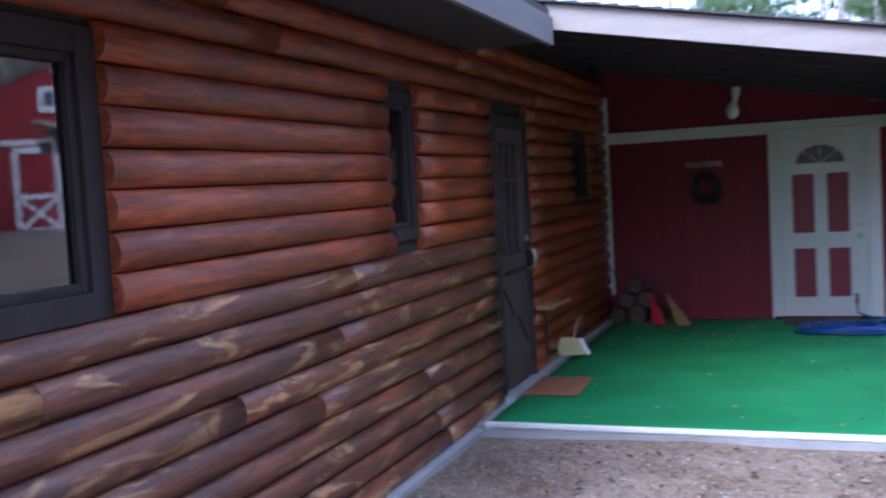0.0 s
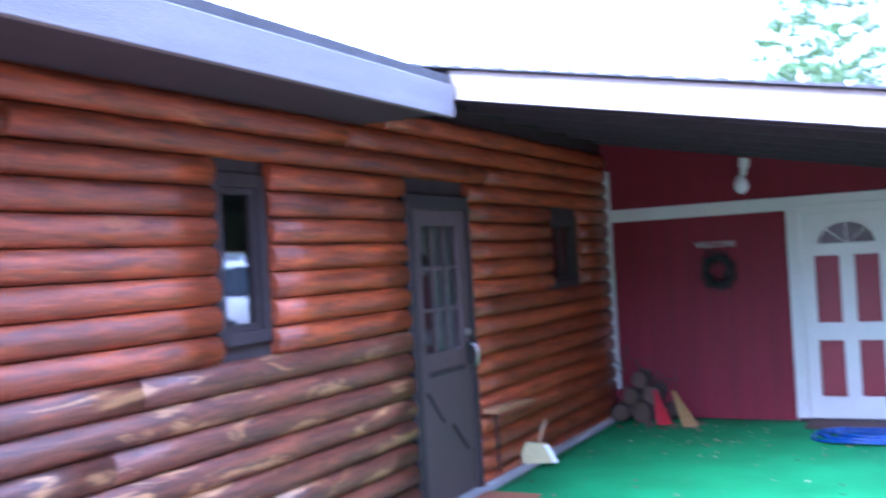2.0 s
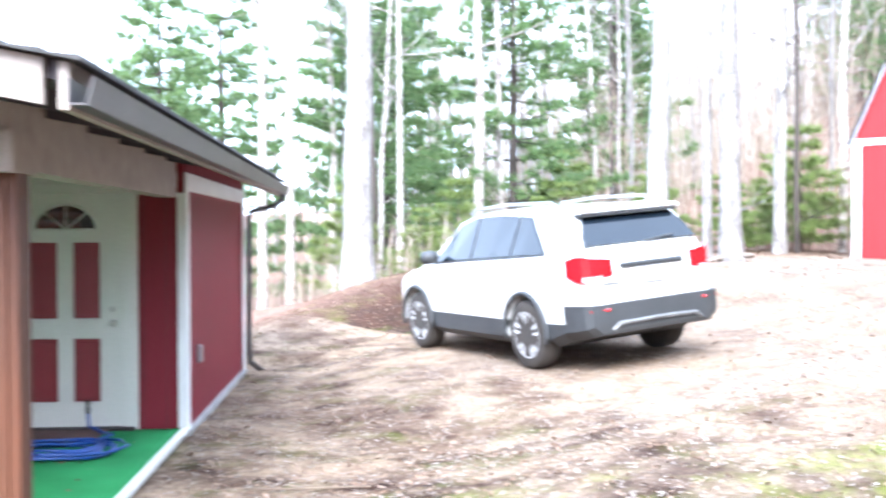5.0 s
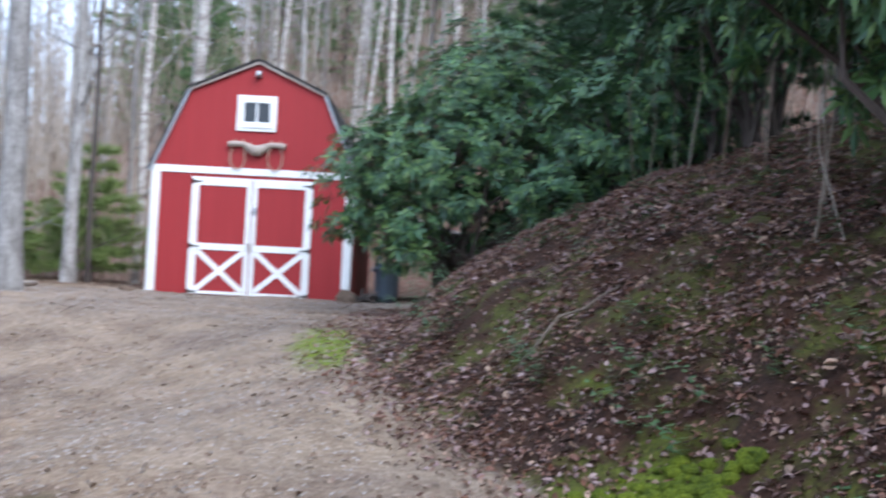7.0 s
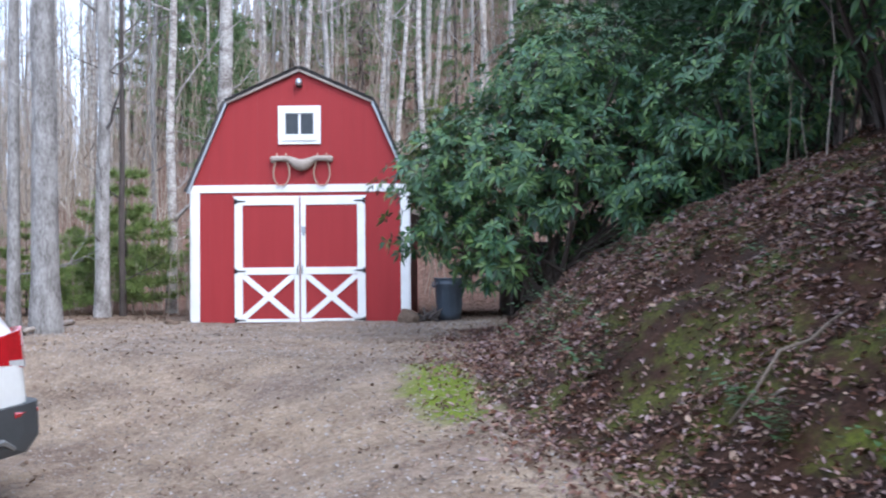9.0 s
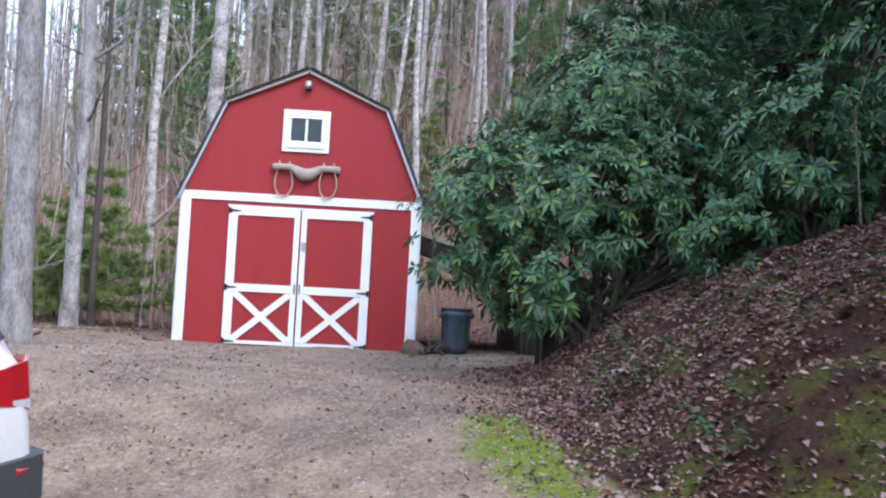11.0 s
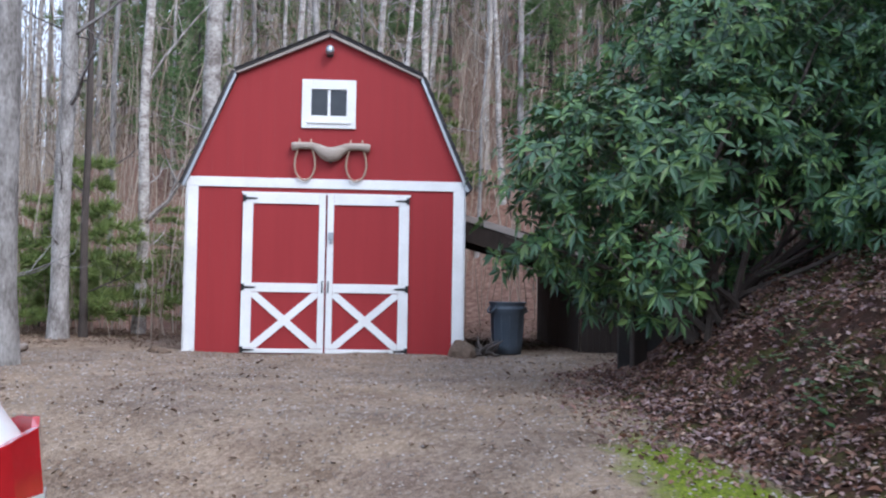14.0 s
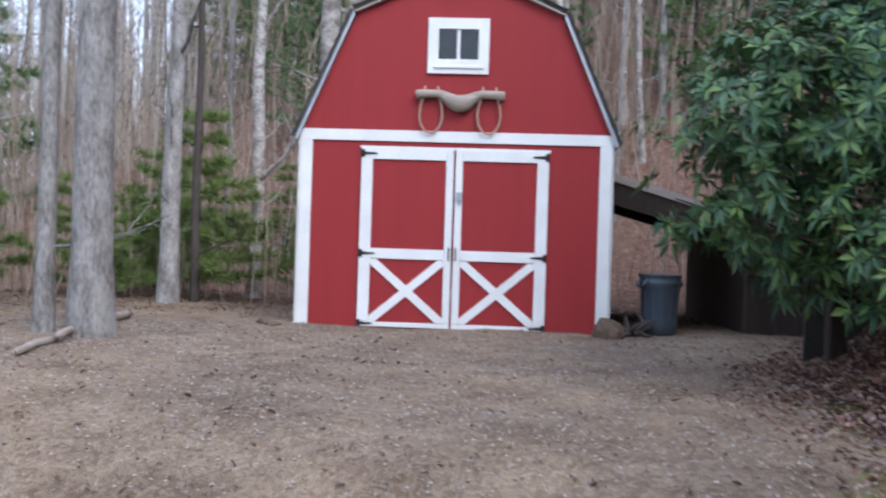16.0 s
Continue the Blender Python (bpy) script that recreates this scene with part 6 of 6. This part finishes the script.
def distant_trees():
    """The countless thin trunks farther up the hill."""
    rnd = random.Random(88)
    verts, faces = [], []
    for _ in range(950):
        y = rnd.uniform(26, 75)
        x = rnd.uniform(-48, 30)
        p = Vector((x, y, ground_z(x, y) - 0.3))
        h = rnd.uniform(10, 18)
        r = rnd.uniform(0.05, 0.14)
        tip = p + Vector((rnd.uniform(-0.8, 0.8), rnd.uniform(-0.8, 0.8), h))
        b = len(verts)
        for q, s in ((p, 1.0), (p.lerp(tip, 0.5) + Vector((rnd.uniform(-0.2, 0.2), 0, 0)), 0.65)):
            for k in range(5):
                verts.append(q + Vector((math.cos(k * 1.2566) * r * s, math.sin(k * 1.2566) * r * s, 0)))
        verts.append(tip)
        for k in range(5):
            j = (k + 1) % 5
            faces.extend([(b + k, b + j, b + 5 + j, b + 5 + k), (b + 5 + k, b + 5 + j, b + 10)])
        for _ in range(30):
            s = p.lerp(tip, rnd.uniform(0.3, 0.98))
            d = Vector((rnd.uniform(-1, 1), rnd.uniform(-1, 1), rnd.uniform(0.2, 1.1))) * rnd.uniform(0.8, 2.2)
            w = Vector((0.022, 0.012, 0.0))
            b = len(verts)
            verts.extend([s - w, s + w, s + d * 0.6 + w * 0.5, s + d])
            faces.append((b, b + 1, b + 2, b + 3))
    # pale trunk greys, raised further so the colour carries the distance haze
    ob = soup("distant_trees", verts, faces, islands("distant_hazed_bark", [(0.26, 0.24, 0.22), (0.42, 0.39, 0.37), (0.56, 0.53, 0.50), (0.34, 0.31, 0.29)], 0.9, 0.2, 4.0))
    tagged(ob, "countless thin bare trees on the hill", "trees", "", "stuff")


distant_trees()

# ---- things on and by the porch ----
def doormat(x, y, w, d, rz, base, other, label):
    bm = bmesh.new()
    box(bm, -w / 2, w / 2, -d / 2, d / 2, 0.0, 0.014, bevel=0.004)
    mat = thing("doormat", HOUSE @ pose(x, y, 0.008, 0, 0, rz), label, "doormat", "porch doormats")
    part("pad", bm, paint("coir_" + str(int(x * 10)), base, other, 0.95, 6, 140, 0.7, 0.9), mat)
    bm = bmesh.new()
    for k in range(9):
        u = -w / 2 + 0.05 + (w - 0.1) * k / 8
        beam(bm, (u - 0.02, -d / 2 + 0.05, 0.015), (u + 0.02, d / 2 - 0.05, 0.015), 0.012, 0.004)
    part("ribs", bm, paint("coir_rib_" + str(int(x * 10)), tuple(c * 0.75 for c in base), other, 0.95, 8, 120), mat)


doormat(0.33, -3.87, 0.50, 0.68, 2, (0.34, 0.13, 0.055), (0.22, 0.08, 0.035), "brown coir doormat before the log door")
doormat(2.42, -0.28, 0.80, 0.42, 0, (0.10, 0.05, 0.04), (0.06, 0.03, 0.025), "dark brown doormat before the white door")


def hose():
    bm = bmesh.new()
    rnd = random.Random(2)
    pts = []
    for k in range(150):
        a = k * 0.3
        r = 0.17 + 0.19 * abs(math.sin(k * 0.045)) + rnd.uniform(-0.015, 0.015)
        pts.append((1.3 * r * math.cos(a) + 0.05 * math.sin(k * 0.13), 0.95 * r * math.sin(a) + 0.03 * math.sin(k * 0.21), 0.014 + 0.05 * (k / 150) + 0.008 * math.sin(k * 0.9)))
    pts += [(0.36, 0.2, 0.10), (0.24, 0.36, 0.09), (0.12, 0.42, 0.13), (0.11, 0.43, 0.24)]
    tube(bm, pts, 0.0125, 6)
    coil = thing("garden_hose", HOUSE @ pose(2.66, -0.95, 0.008), "coiled bright blue garden hose on the green carpet", "garden hose")
    part("coil", bm, paint("blue_hose_vinyl", (0.018, 0.06, 0.26), (0.012, 0.04, 0.18), 0.35, 6, 60, 0.5, 0.05), coil, smooth=True)
    part("nozzle", lathe(bmesh.new(), [(0.016, 0), (0.02, 0.03), (0.013, 0.06), (0.017, 0.11)], 10, pose(0.11, 0.43, 0.23)), BLACK_IRON, coil, "dark hose nozzle")


hose()


def firewood():
    bark = paint("firewood_bark", (0.075, 0.052, 0.04), (0.035, 0.025, 0.02), 0.9, 7, 40, 0.7, 0.9, dist=0.02)
    cut = paint("firewood_cut_end", (0.20, 0.13, 0.085), (0.11, 0.07, 0.048), 0.8, 9, 60, 0.6, 0.4)
    rnd = random.Random(9)
    spots = [(0.20, -0.42, 0.10, 0.095), (0.42, -0.40, 0.11, 0.115), (0.64, -0.36, 0.09, 0.09), (0.30, -0.36, 0.27, 0.09), (0.52, -0.34, 0.28, 0.10), (0.38, -0.28, 0.43, 0.085)]
    for x, y, z, r in spots:
        log = thing("firewood_log", HOUSE @ pose(x, y, z, 0, 0, rnd.uniform(-12, 12)), "cut round firewood log stacked in the porch corner", "firewood", "firewood stack")
        bm = bmesh.new()
        ring = [r * rnd.uniform(0.9, 1.08) for _ in range(14)]
        a = [bm.verts.new((ring[k] * math.cos(k * 6.2832 / 14), 0, ring[k] * math.sin(k * 6.2832 / 14))) for k in range(14)]
        b = [bm.verts.new((ring[k] * math.cos(k * 6.2832 / 14), 0.34, ring[k] * math.sin(k * 6.2832 / 14))) for k in range(14)]
        for k in range(14):
            bm.faces.new((a[k], a[(k + 1) % 14], b[(k + 1) % 14], b[k]))
        bm.faces.new(list(reversed(b)))
        part("bark", bm, bark, log, smooth=True)
        bm = bmesh.new()
        bm.faces.new([bm.verts.new((0.97 * ring[k] * math.cos(k * 6.2832 / 14), -0.004, 0.97 * ring[k] * math.sin(k * 6.2832 / 14))) for k in range(14)])
        bmesh.ops.solidify(bm, geom=bm.faces[:], thickness=0.006)
        part("cut_face", bm, cut, log)
    # dark twigs and dry vine over the stack
    bm = bmesh.new()
    for k in range(16):
        p = Vector((0.25 + rnd.uniform(-0.1, 0.5), -0.15, 0.3 + rnd.uniform(0, 0.25)))
        limb_pts = [p, p + Vector((rnd.uniform(-0.15, 0.2), rnd.uniform(-0.2, 0.05), rnd.uniform(-0.25, 0.25))), p + Vector((rnd.uniform(-0.25, 0.3), rnd.uniform(-0.3, 0.0), rnd.uniform(-0.3, 0.3)))]
        tube(bm, limb_pts, [0.008, 0.006, 0.003], 4)
    solo("kindling", bm, DARK_BARK, HOUSE, "thin dark kindling twigs on the firewood", "kindling")
    bm = bmesh.new()
    for k in range(26):
        x, y = 0.55 + rnd.uniform(-0.25, 0.6), -0.62 + rnd.uniform(-0.2, 0.25)
        a = rnd.uniform(0, 3.14)
        L = rnd.uniform(0.03, 0.12)
        beam(bm, (x, y, 0.016), (x + L * math.cos(a), y + L * math.sin(a), 0.02 + rnd.uniform(0, 0.02)), 0.02, 0.008)
    solo("bark_scraps", bm, paint("bark_scrap", (0.22, 0.11, 0.075), (0.10, 0.05, 0.04), 0.9, 20, 80), HOUSE, "scraps of bark and wood chips on the carpet", "bark scraps", kind="stuff")


firewood()


def broom(x, y, lean_x, lean_y, label, straw):
    """A stiff tapered brush head leaning on the stack."""
    b = thing("hand_brush", HOUSE @ pose(x, y, 0.012), label, "brush", "brushes by the firewood")
    bm = bmesh.new()
    a = Vector((0, 0, 0.01))
    d = Vector((lean_x, lean_y, 0.40)) * 0.8
    w = Vector((0.07, 0.025, 0))
    prof = [(0.0, 1.0), (0.35, 0.8), (0.7, 0.45), (1.0, 0.25)]
    rows = []
    for u, s in prof:
        c = a + d * u
        rows.append([bm.verts.new(c + w * s + Vector((0, 0.02 * s, 0))), bm.verts.new(c + Vector((0, 0.035 * s, 0))), bm.verts.new(c - w * s + Vector((0, 0.02 * s, 0))), bm.verts.new(c - w * s - Vector((0, 0.02 * s, 0))), bm.verts.new(c - Vector((0, 0.035 * s, 0))), bm.verts.new(c + w * s - Vector((0, 0.02 * s, 0)))])
    for p, q in zip(rows, rows[1:]):
        for k in range(6):
            bm.faces.new((p[k], p[(k + 1) % 6], q[(k + 1) % 6], q[k]))
    bm.faces.new(list(reversed(rows[0])))
    bm.faces.new(rows[-1])
    part("head", bm, straw, b)


broom(0.70, -0.55, -0.16, 0.22, "red plastic scoop leaning on the firewood", paint("red_plastic", (0.42, 0.015, 0.025), (0.30, 0.010, 0.018), 0.4, 5, 40, 0.5, 0.05))
broom(0.98, -0.62, -0.26, 0.25, "straw-coloured brush leaning beside a red scoop", paint("broom_straw", (0.42, 0.26, 0.09), (0.28, 0.16, 0.05), 0.9, 4, 90, 0.7, 0.8, stretch=(8, 8, 0.7)))


def wall_shelf():
    shelf = thing("wall_shelf", HOUSE, "small rough wooden shelf on the log wall beside the door", "shelf")
    bm = bmesh.new()
    prism(bm, [(-3.40, 0.585), (-2.66, 0.575), (-2.70, 0.60), (-3.30, 0.625), (-3.40, 0.615)], 0.068, 0.20, "x")
    part("board", bm, paint("raw_shelf_wood", (0.40, 0.20, 0.085), (0.28, 0.13, 0.055), 0.7, 5, 60, 0.6, 0.4), shelf)
    bm = bmesh.new()
    tube(bm, [(0.09, -3.22, 0.59), (0.10, -3.22, 0.10)], 0.012, 6)
    part("leg", bm, DARK_TRIM, shelf)
    dust = thing("dustpan", HOUSE @ pose(0.18, -2.62, 0.046, 0, 0, 15) @ Matrix.Scale(0.8, 4), "pale cream dustpan with a white rim on the kerb", "dustpan")
    bm = bmesh.new()
    prism(bm, [(-0.16, 0.0), (0.14, 0.0), (0.17, 0.05), (0.10, 0.20), (-0.13, 0.22), (-0.18, 0.10)], -0.04, 0.04)
    part("pan", bm, paint("cream_plastic", (0.50, 0.43, 0.22), (0.40, 0.34, 0.17), 0.4, 5, 40, 0.5, 0.1), dust)
    bm = bmesh.new()
    beam(bm, (0.10, -0.05, 0.20), (0.19, -0.05, 0.01), 0.03, 0.05)
    part("rim", bm, WHITE, dust)
    bm = bmesh.new()
    tube(bm, [(0.02, 0.0, 0.2), (0.05, 0.01, 0.33), (0.10, 0.02, 0.46)], 0.012, 6)
    part("handle", bm, paint("tan_plastic", (0.45, 0.30, 0.18), (0.36, 0.24, 0.14)), dust)


wall_shelf()


def lettering(text, size, depth, m, material, parent_name, label, category):
    cu = bpy.data.curves.new(parent_name, "FONT")
    cu.body, cu.size, cu.extrude, cu.align_x, cu.align_y = text, size, depth, "CENTER", "CENTER"
    tmp = new(parent_name + "_curve", cu)
    bpy.context.view_layer.update()
    me = bpy.data.meshes.new_from_object(tmp.evaluated_get(bpy.context.evaluated_depsgraph_get()))
    bpy.data.objects.remove(tmp)
    me.materials.clear()
    me.materials.append(material)
    ob = new(parent_name, me)
    ob.matrix_world = m
    return tagged(ob, label, category)


lettering("WELCOME", 0.085, 0.006, HOUSE @ pose(1.19, -0.014, 1.80, 90, 0, 0), OFF_WHITE, "welcome_sign", "white WELCOME letters on the dark red wall", "sign")


def wreath():
    rnd = random.Random(14)
    w = thing("wreath", HOUSE @ pose(1.22, -0.05, 1.53), "dark evergreen wreath hanging on the red wall", "wreath")
    verts, faces = [], []
    for k in range(420):
        a = rnd.uniform(0, 6.28)
        r = 0.13 + rnd.gauss(0, 0.028)
        p = Vector((r * math.cos(a), rnd.uniform(-0.04, 0.02), r * math.sin(a) * 1.1))
        needle_tufts(verts, faces, p, Vector((math.cos(a + 1.2), -0.5, math.sin(a + 1.2))).normalized(), rnd, 0.06, 3)
    soup("greenery", verts, faces, islands("wreath_green", [(0.015, 0.03, 0.03), (0.03, 0.05, 0.045)], 0.6), w)
    bm = bmesh.new()
    tube(bm, [(0.13 * math.cos(t), 0.0, 0.143 * math.sin(t)) for t in [6.2832 * k / 24 for k in range(25)]], 0.022, 6)
    part("ring", bm, DARK_BARK, w)


wreath()
solo("wall_socket", boxes((3.461, 3.50, 0.56, 0.66, 0.50, 0.66), bevel=0.008), METAL_GREY, HOUSE, "grey outdoor wall socket box on the red wall", "wall socket")


# ---- things by the barn ----
def trash_can():
    can = thing("trash_can", pose(2.50, 0.42, ground_z(2.5, 0.42) + 0.0, 0, 0, 30), "blue-grey plastic trash can beside the barn", "trash can")
    part("bin", lathe(bmesh.new(), [(0.17, 0.0), (0.195, 0.01), (0.205, 0.12), (0.228, 0.55), (0.243, 0.56), (0.243, 0.62), (0.248, 0.63), (0.235, 0.64), (0.25, 0.70), (0.262, 0.705), (0.262, 0.725), (0.236, 0.722), (0.21, 0.30), (0.18, 0.05)], 36), CAN_GREY, can, smooth=True)
    for s in (-1, 1):
        bm = bmesh.new()
        tube(bm, [(s * 0.245, -0.07, 0.66), (s * 0.30, -0.06, 0.60), (s * 0.305, 0.0, 0.57), (s * 0.30, 0.06, 0.60), (s * 0.245, 0.07, 0.66)], 0.016, 6)
        part("handle", bm, CAN_GREY, can, smooth=True)
    bm = bmesh.new()
    for k in range(12):
        a = 6.2832 * k / 12
        tube(bm, [(0.207 * math.cos(a), 0.207 * math.sin(a), 0.12), (0.227 * math.cos(a), 0.227 * math.sin(a), 0.53)], 0.008, 4)
    part("ribs", bm, CAN_GREY, can)


trash_can()


def rock(x, y, sx, sy, sz, seed, label, group="stones by the barn", mat=ROCK, rz=0):
    bm = bmesh.new()
    bmesh.ops.create_icosphere(bm, subdivisions=3, radius=1)
    for v in bm.verts:
        d = v.co.normalized()
        k = 1 + 0.28 * noise.noise(d * 1.3 + Vector((seed * 7, 0, 0))) + 0.10 * noise.noise(d * 4 + Vector((0, seed, 0)))
        v.co = Vector((d.x * sx, d.y * sy, max(-0.3, d.z) * sz)) * k
    return solo("rock", bm, mat, pose(x, y, ground_z(x, y) + sz * 0.2, 0, 0, rz), label, "rock", group)


rock(1.82, -0.28, 0.19, 0.16, 0.19, 5, "brown boulder at the barn corner")
rock(-2.12, -0.30, 0.10, 0.07, 0.07, 3, "small brown stone at the barn corner")
rock(-2.0, -0.42, 0.09, 0.06, 0.05, 4, "small flat stone at the barn corner")


def root_tangle():
    """A dark twisted root lying between the boulder and the trash can."""
    rnd = random.Random(41)
    bm = bmesh.new()
    for k in range(14):
        a = rnd.uniform(0, 6.28)
        p = Vector((0.05 * math.cos(a), 0.05 * math.sin(a), 0.03))
        d = Vector((math.cos(a) * 0.7, math.sin(a) * 0.4, rnd.uniform(0.2, 1.1)))
        pts = [p]
        for _ in range(4):
            d = d + Vector((rnd.uniform(-0.5, 0.5), rnd.uniform(-0.3, 0.3), rnd.uniform(-0.6, 0.2)))
            p = p + d.normalized() * 0.075
            p.z = max(0.015, p.z)
            pts.append(p.copy())
        tube(bm, pts, [0.035, 0.028, 0.022, 0.015, 0.006], 6)
    solo("dead_root", bm, DARK_BARK, pose(2.13, 0.05, ground_z(2.13, 0.05)), "dark twisted dead root beside the trash can", "root", smooth=True)


root_tangle()


def edging_log(x, y, rz, length, r, seed):
    bm = bmesh.new()
    tube(bm, [(length * u, 0.03 * math.sin(seed + 5 * u), 0.0) for u in (0, 0.2, 0.4, 0.6, 0.8, 1.0)], [r, r * 1.05, r, r * 0.95, r * 0.9, r * 0.8], 9)
    solo("fallen_log", bm, GREY_WOOD, pose(x, y, ground_z(x, y) + r * 0.75, 0, -1, rz), "weathered grey log lying along the gravel edge", "log", "edging logs", smooth=True)


edging_log(-3.92, 0.1, -81, 1.9, 0.05, 1)
edging_log(-3.70, -1.4, -79, 1.5, 0.042, 2)
edging_log(-3.48, -2.75, -80, 1.2, 0.038, 3)


def utility_post():
    p = thing("gate_post", pose(3.43, -2.95, ground_z(3.43, -2.95) - 0.15), "weathered grey wooden post at the foot of the bank", "post")
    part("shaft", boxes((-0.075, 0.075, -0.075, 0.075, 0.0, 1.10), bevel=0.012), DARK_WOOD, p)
    part("crossbar", boxes((-0.17, 0.17, -0.10, -0.076, 0.98, 1.05), bevel=0.004), BLACK_IRON, p, "dark iron latch bar")
    part("latch", boxes((-0.20, -0.05, -0.10, -0.076, 0.66, 0.71), bevel=0.004), BLACK_IRON, p)
    board = thing("utility_board", pose(3.70, -2.2, ground_z(3.70, -2.2) - 0.1), "dark grey board with two metal boxes under the shrub", "utility board")
    part("board", boxes((-0.30, 0.34, 0.0, 0.03, 0.0, 1.25), bevel=0.004), paint("grey_board", (0.05, 0.042, 0.036), (0.026, 0.022, 0.02), 0.8, 3, 40, 0.6, 0.3), board)
    for x in (-0.16, 0.17):
        part("metal_box", boxes((x - 0.09, x + 0.09, -0.09, -0.001, 0.80, 1.05), bevel=0.01), paint("grey_box_paint", (0.17, 0.18, 0.19), (0.11, 0.115, 0.12), 0.6), board, "grey metal box")


utility_post()


STICK = paint("grey_brown_stick", (0.24, 0.18, 0.135), (0.11, 0.08, 0.058), 0.9, 8, 60, 0.6, 0.5)


def fallen_branch(pts, radii, name="fallen_branch", label="bare grey branch lying on the leafy bank", group="branches on the bank"):
    bm = bmesh.new()
    tube(bm, [(x, y, ground_z(x, y) + dz) for x, y, dz in pts], radii, 6)
    solo(name, bm, STICK, pose(0, 0, 0), label, "branch", group, smooth=True)


fallen_branch([(3.97, -11.12, 0.03), (4.12, -11.10, 0.06), (4.28, -11.04, 0.06), (4.44, -11.06, 0.05), (4.56, -11.03, 0.05), (4.70, -10.98, 0.04)], [0.007, 0.011, 0.011, 0.010, 0.008, 0.005])
fallen_branch([(-1.15, -15.55, 0.022), (-0.8, -15.38, 0.026), (-0.3, -15.18, 0.022)], [0.006, 0.009, 0.006], label="thin stick lying on the gravel", group="sticks on the gravel")


def ferns():
    """Small evergreen fronds and moss cushions on the bank."""
    rnd = random.Random(31)
    mat = islands("fern_green", [(0.03, 0.07, 0.025), (0.06, 0.12, 0.04), (0.09, 0.15, 0.05)], 0.5, 0.4, 8, 0.2)
    for k in range(95):
        y = rnd.uniform(-14.5, -5.5)
        x = ramp(y, BANK_EDGE) + rnd.uniform(0.3, 3.2)
        verts, faces = [], []
        for j in range(rnd.randint(4, 7)):
            a = rnd.uniform(0, 6.28)
            L = rnd.uniform(0.16, 0.38)
            for s in range(7):
                u = (s + 1) / 7
                c = Vector((math.cos(a) * L * u, math.sin(a) * L * u, 0.16 * math.sin(u * 2.6) * L / 0.2))
                for sg in (-1, 1):
                    o = Vector((-math.sin(a), math.cos(a), -0.2)) * sg * 0.055 * (1.05 - u)
                    f = Vector((math.cos(a), math.sin(a), 0)) * 0.018
                    b = len(verts)
                    verts.extend([c - f, c + o + f * 0.8, c + f])
                    faces.append((b, b + 1, b + 2))
        me = bpy.data.meshes.new("fern")
        me.from_pydata(verts, [], faces)
        me.materials.append(mat)
        ob = new("fern", me)
        ob.location = (x, y, ground_z(x, y) + 0.01)
        tagged(ob, "small green fern among the brown leaves", "fern", "ferns on the bank", "stuff")


ferns()


def moss_cushions():
    """Lumpy moss grown over the foot of the bank."""
    rnd = random.Random(8)
    mat = paint("bright_moss", (0.17, 0.20, 0.018), (0.030, 0.045, 0.008), 0.95, 7, 60, 0.55, 1.0, dist=0.03, spec=0.1)
    for cx, cy, sx, sy, count in ((4.36, -13.28, 0.16, 0.20, 200), (4.66, -13.15, 0.13, 0.14, 80)):
        bm = bmesh.new()
        for k in range(count):
            x, y = rnd.gauss(0, sx), rnd.gauss(0, sy)
            r = rnd.uniform(0.022, 0.065)
            made = bmesh.ops.create_icosphere(bm, subdivisions=2, radius=1)
            for v in made["verts"]:
                d = v.co.normalized()
                q = r * (1 + 0.4 * noise.noise(d * 2 + Vector((k * 3, 0, 0))) + 0.25 * noise.noise(d * 6 + Vector((k, 0, 0))))
                v.co = Vector((x + d.x * q, y + d.y * q, ground_z(cx + x, cy + y) + d.z * q * 0.7))
        solo("moss_clump", bm, mat, pose(cx, cy, 0), "lumpy bright green moss on the foot of the bank", "moss", "moss on the bank", "stuff", smooth=True)


moss_cushions()


def carpet_litter():
    """Bits of bark and leaf blown over the carpet."""
    rnd = random.Random(77)
    verts, faces = [], []
    for _ in range(170):
        x, y = rnd.uniform(0.3, 3.3), rnd.uniform(-4.9, -0.4)
        if rnd.random() < 0.45:
            x, y = rnd.gauss(1.2, 0.6), rnd.gauss(-1.2, 0.5)
        if not (0.2 < x < 3.3 and -5.0 < y < -0.1):
            continue
        s, a = rnd.uniform(0.008, 0.028), rnd.uniform(0, 6.28)
        c, d = math.cos(a) * s, math.sin(a) * s
        b = len(verts)
        verts.extend([(x - c, y - d, 0.010), (x + d * 0.5, y - c * 0.5, 0.014), (x + c, y + d, 0.011), (x - d * 0.5, y + c * 0.5, 0.020)])
        faces.append((b, b + 1, b + 2, b + 3))
    ob = soup("carpet_litter", verts, faces, islands("carpet_litter_bits", [(0.05, 0.035, 0.03), (0.25, 0.15, 0.10), (0.45, 0.38, 0.30)], 0.9))
    ob.matrix_world = HOUSE
    tagged(ob, "bits of bark and leaf on the green carpet", "litter", "", "stuff")


carpet_litter()
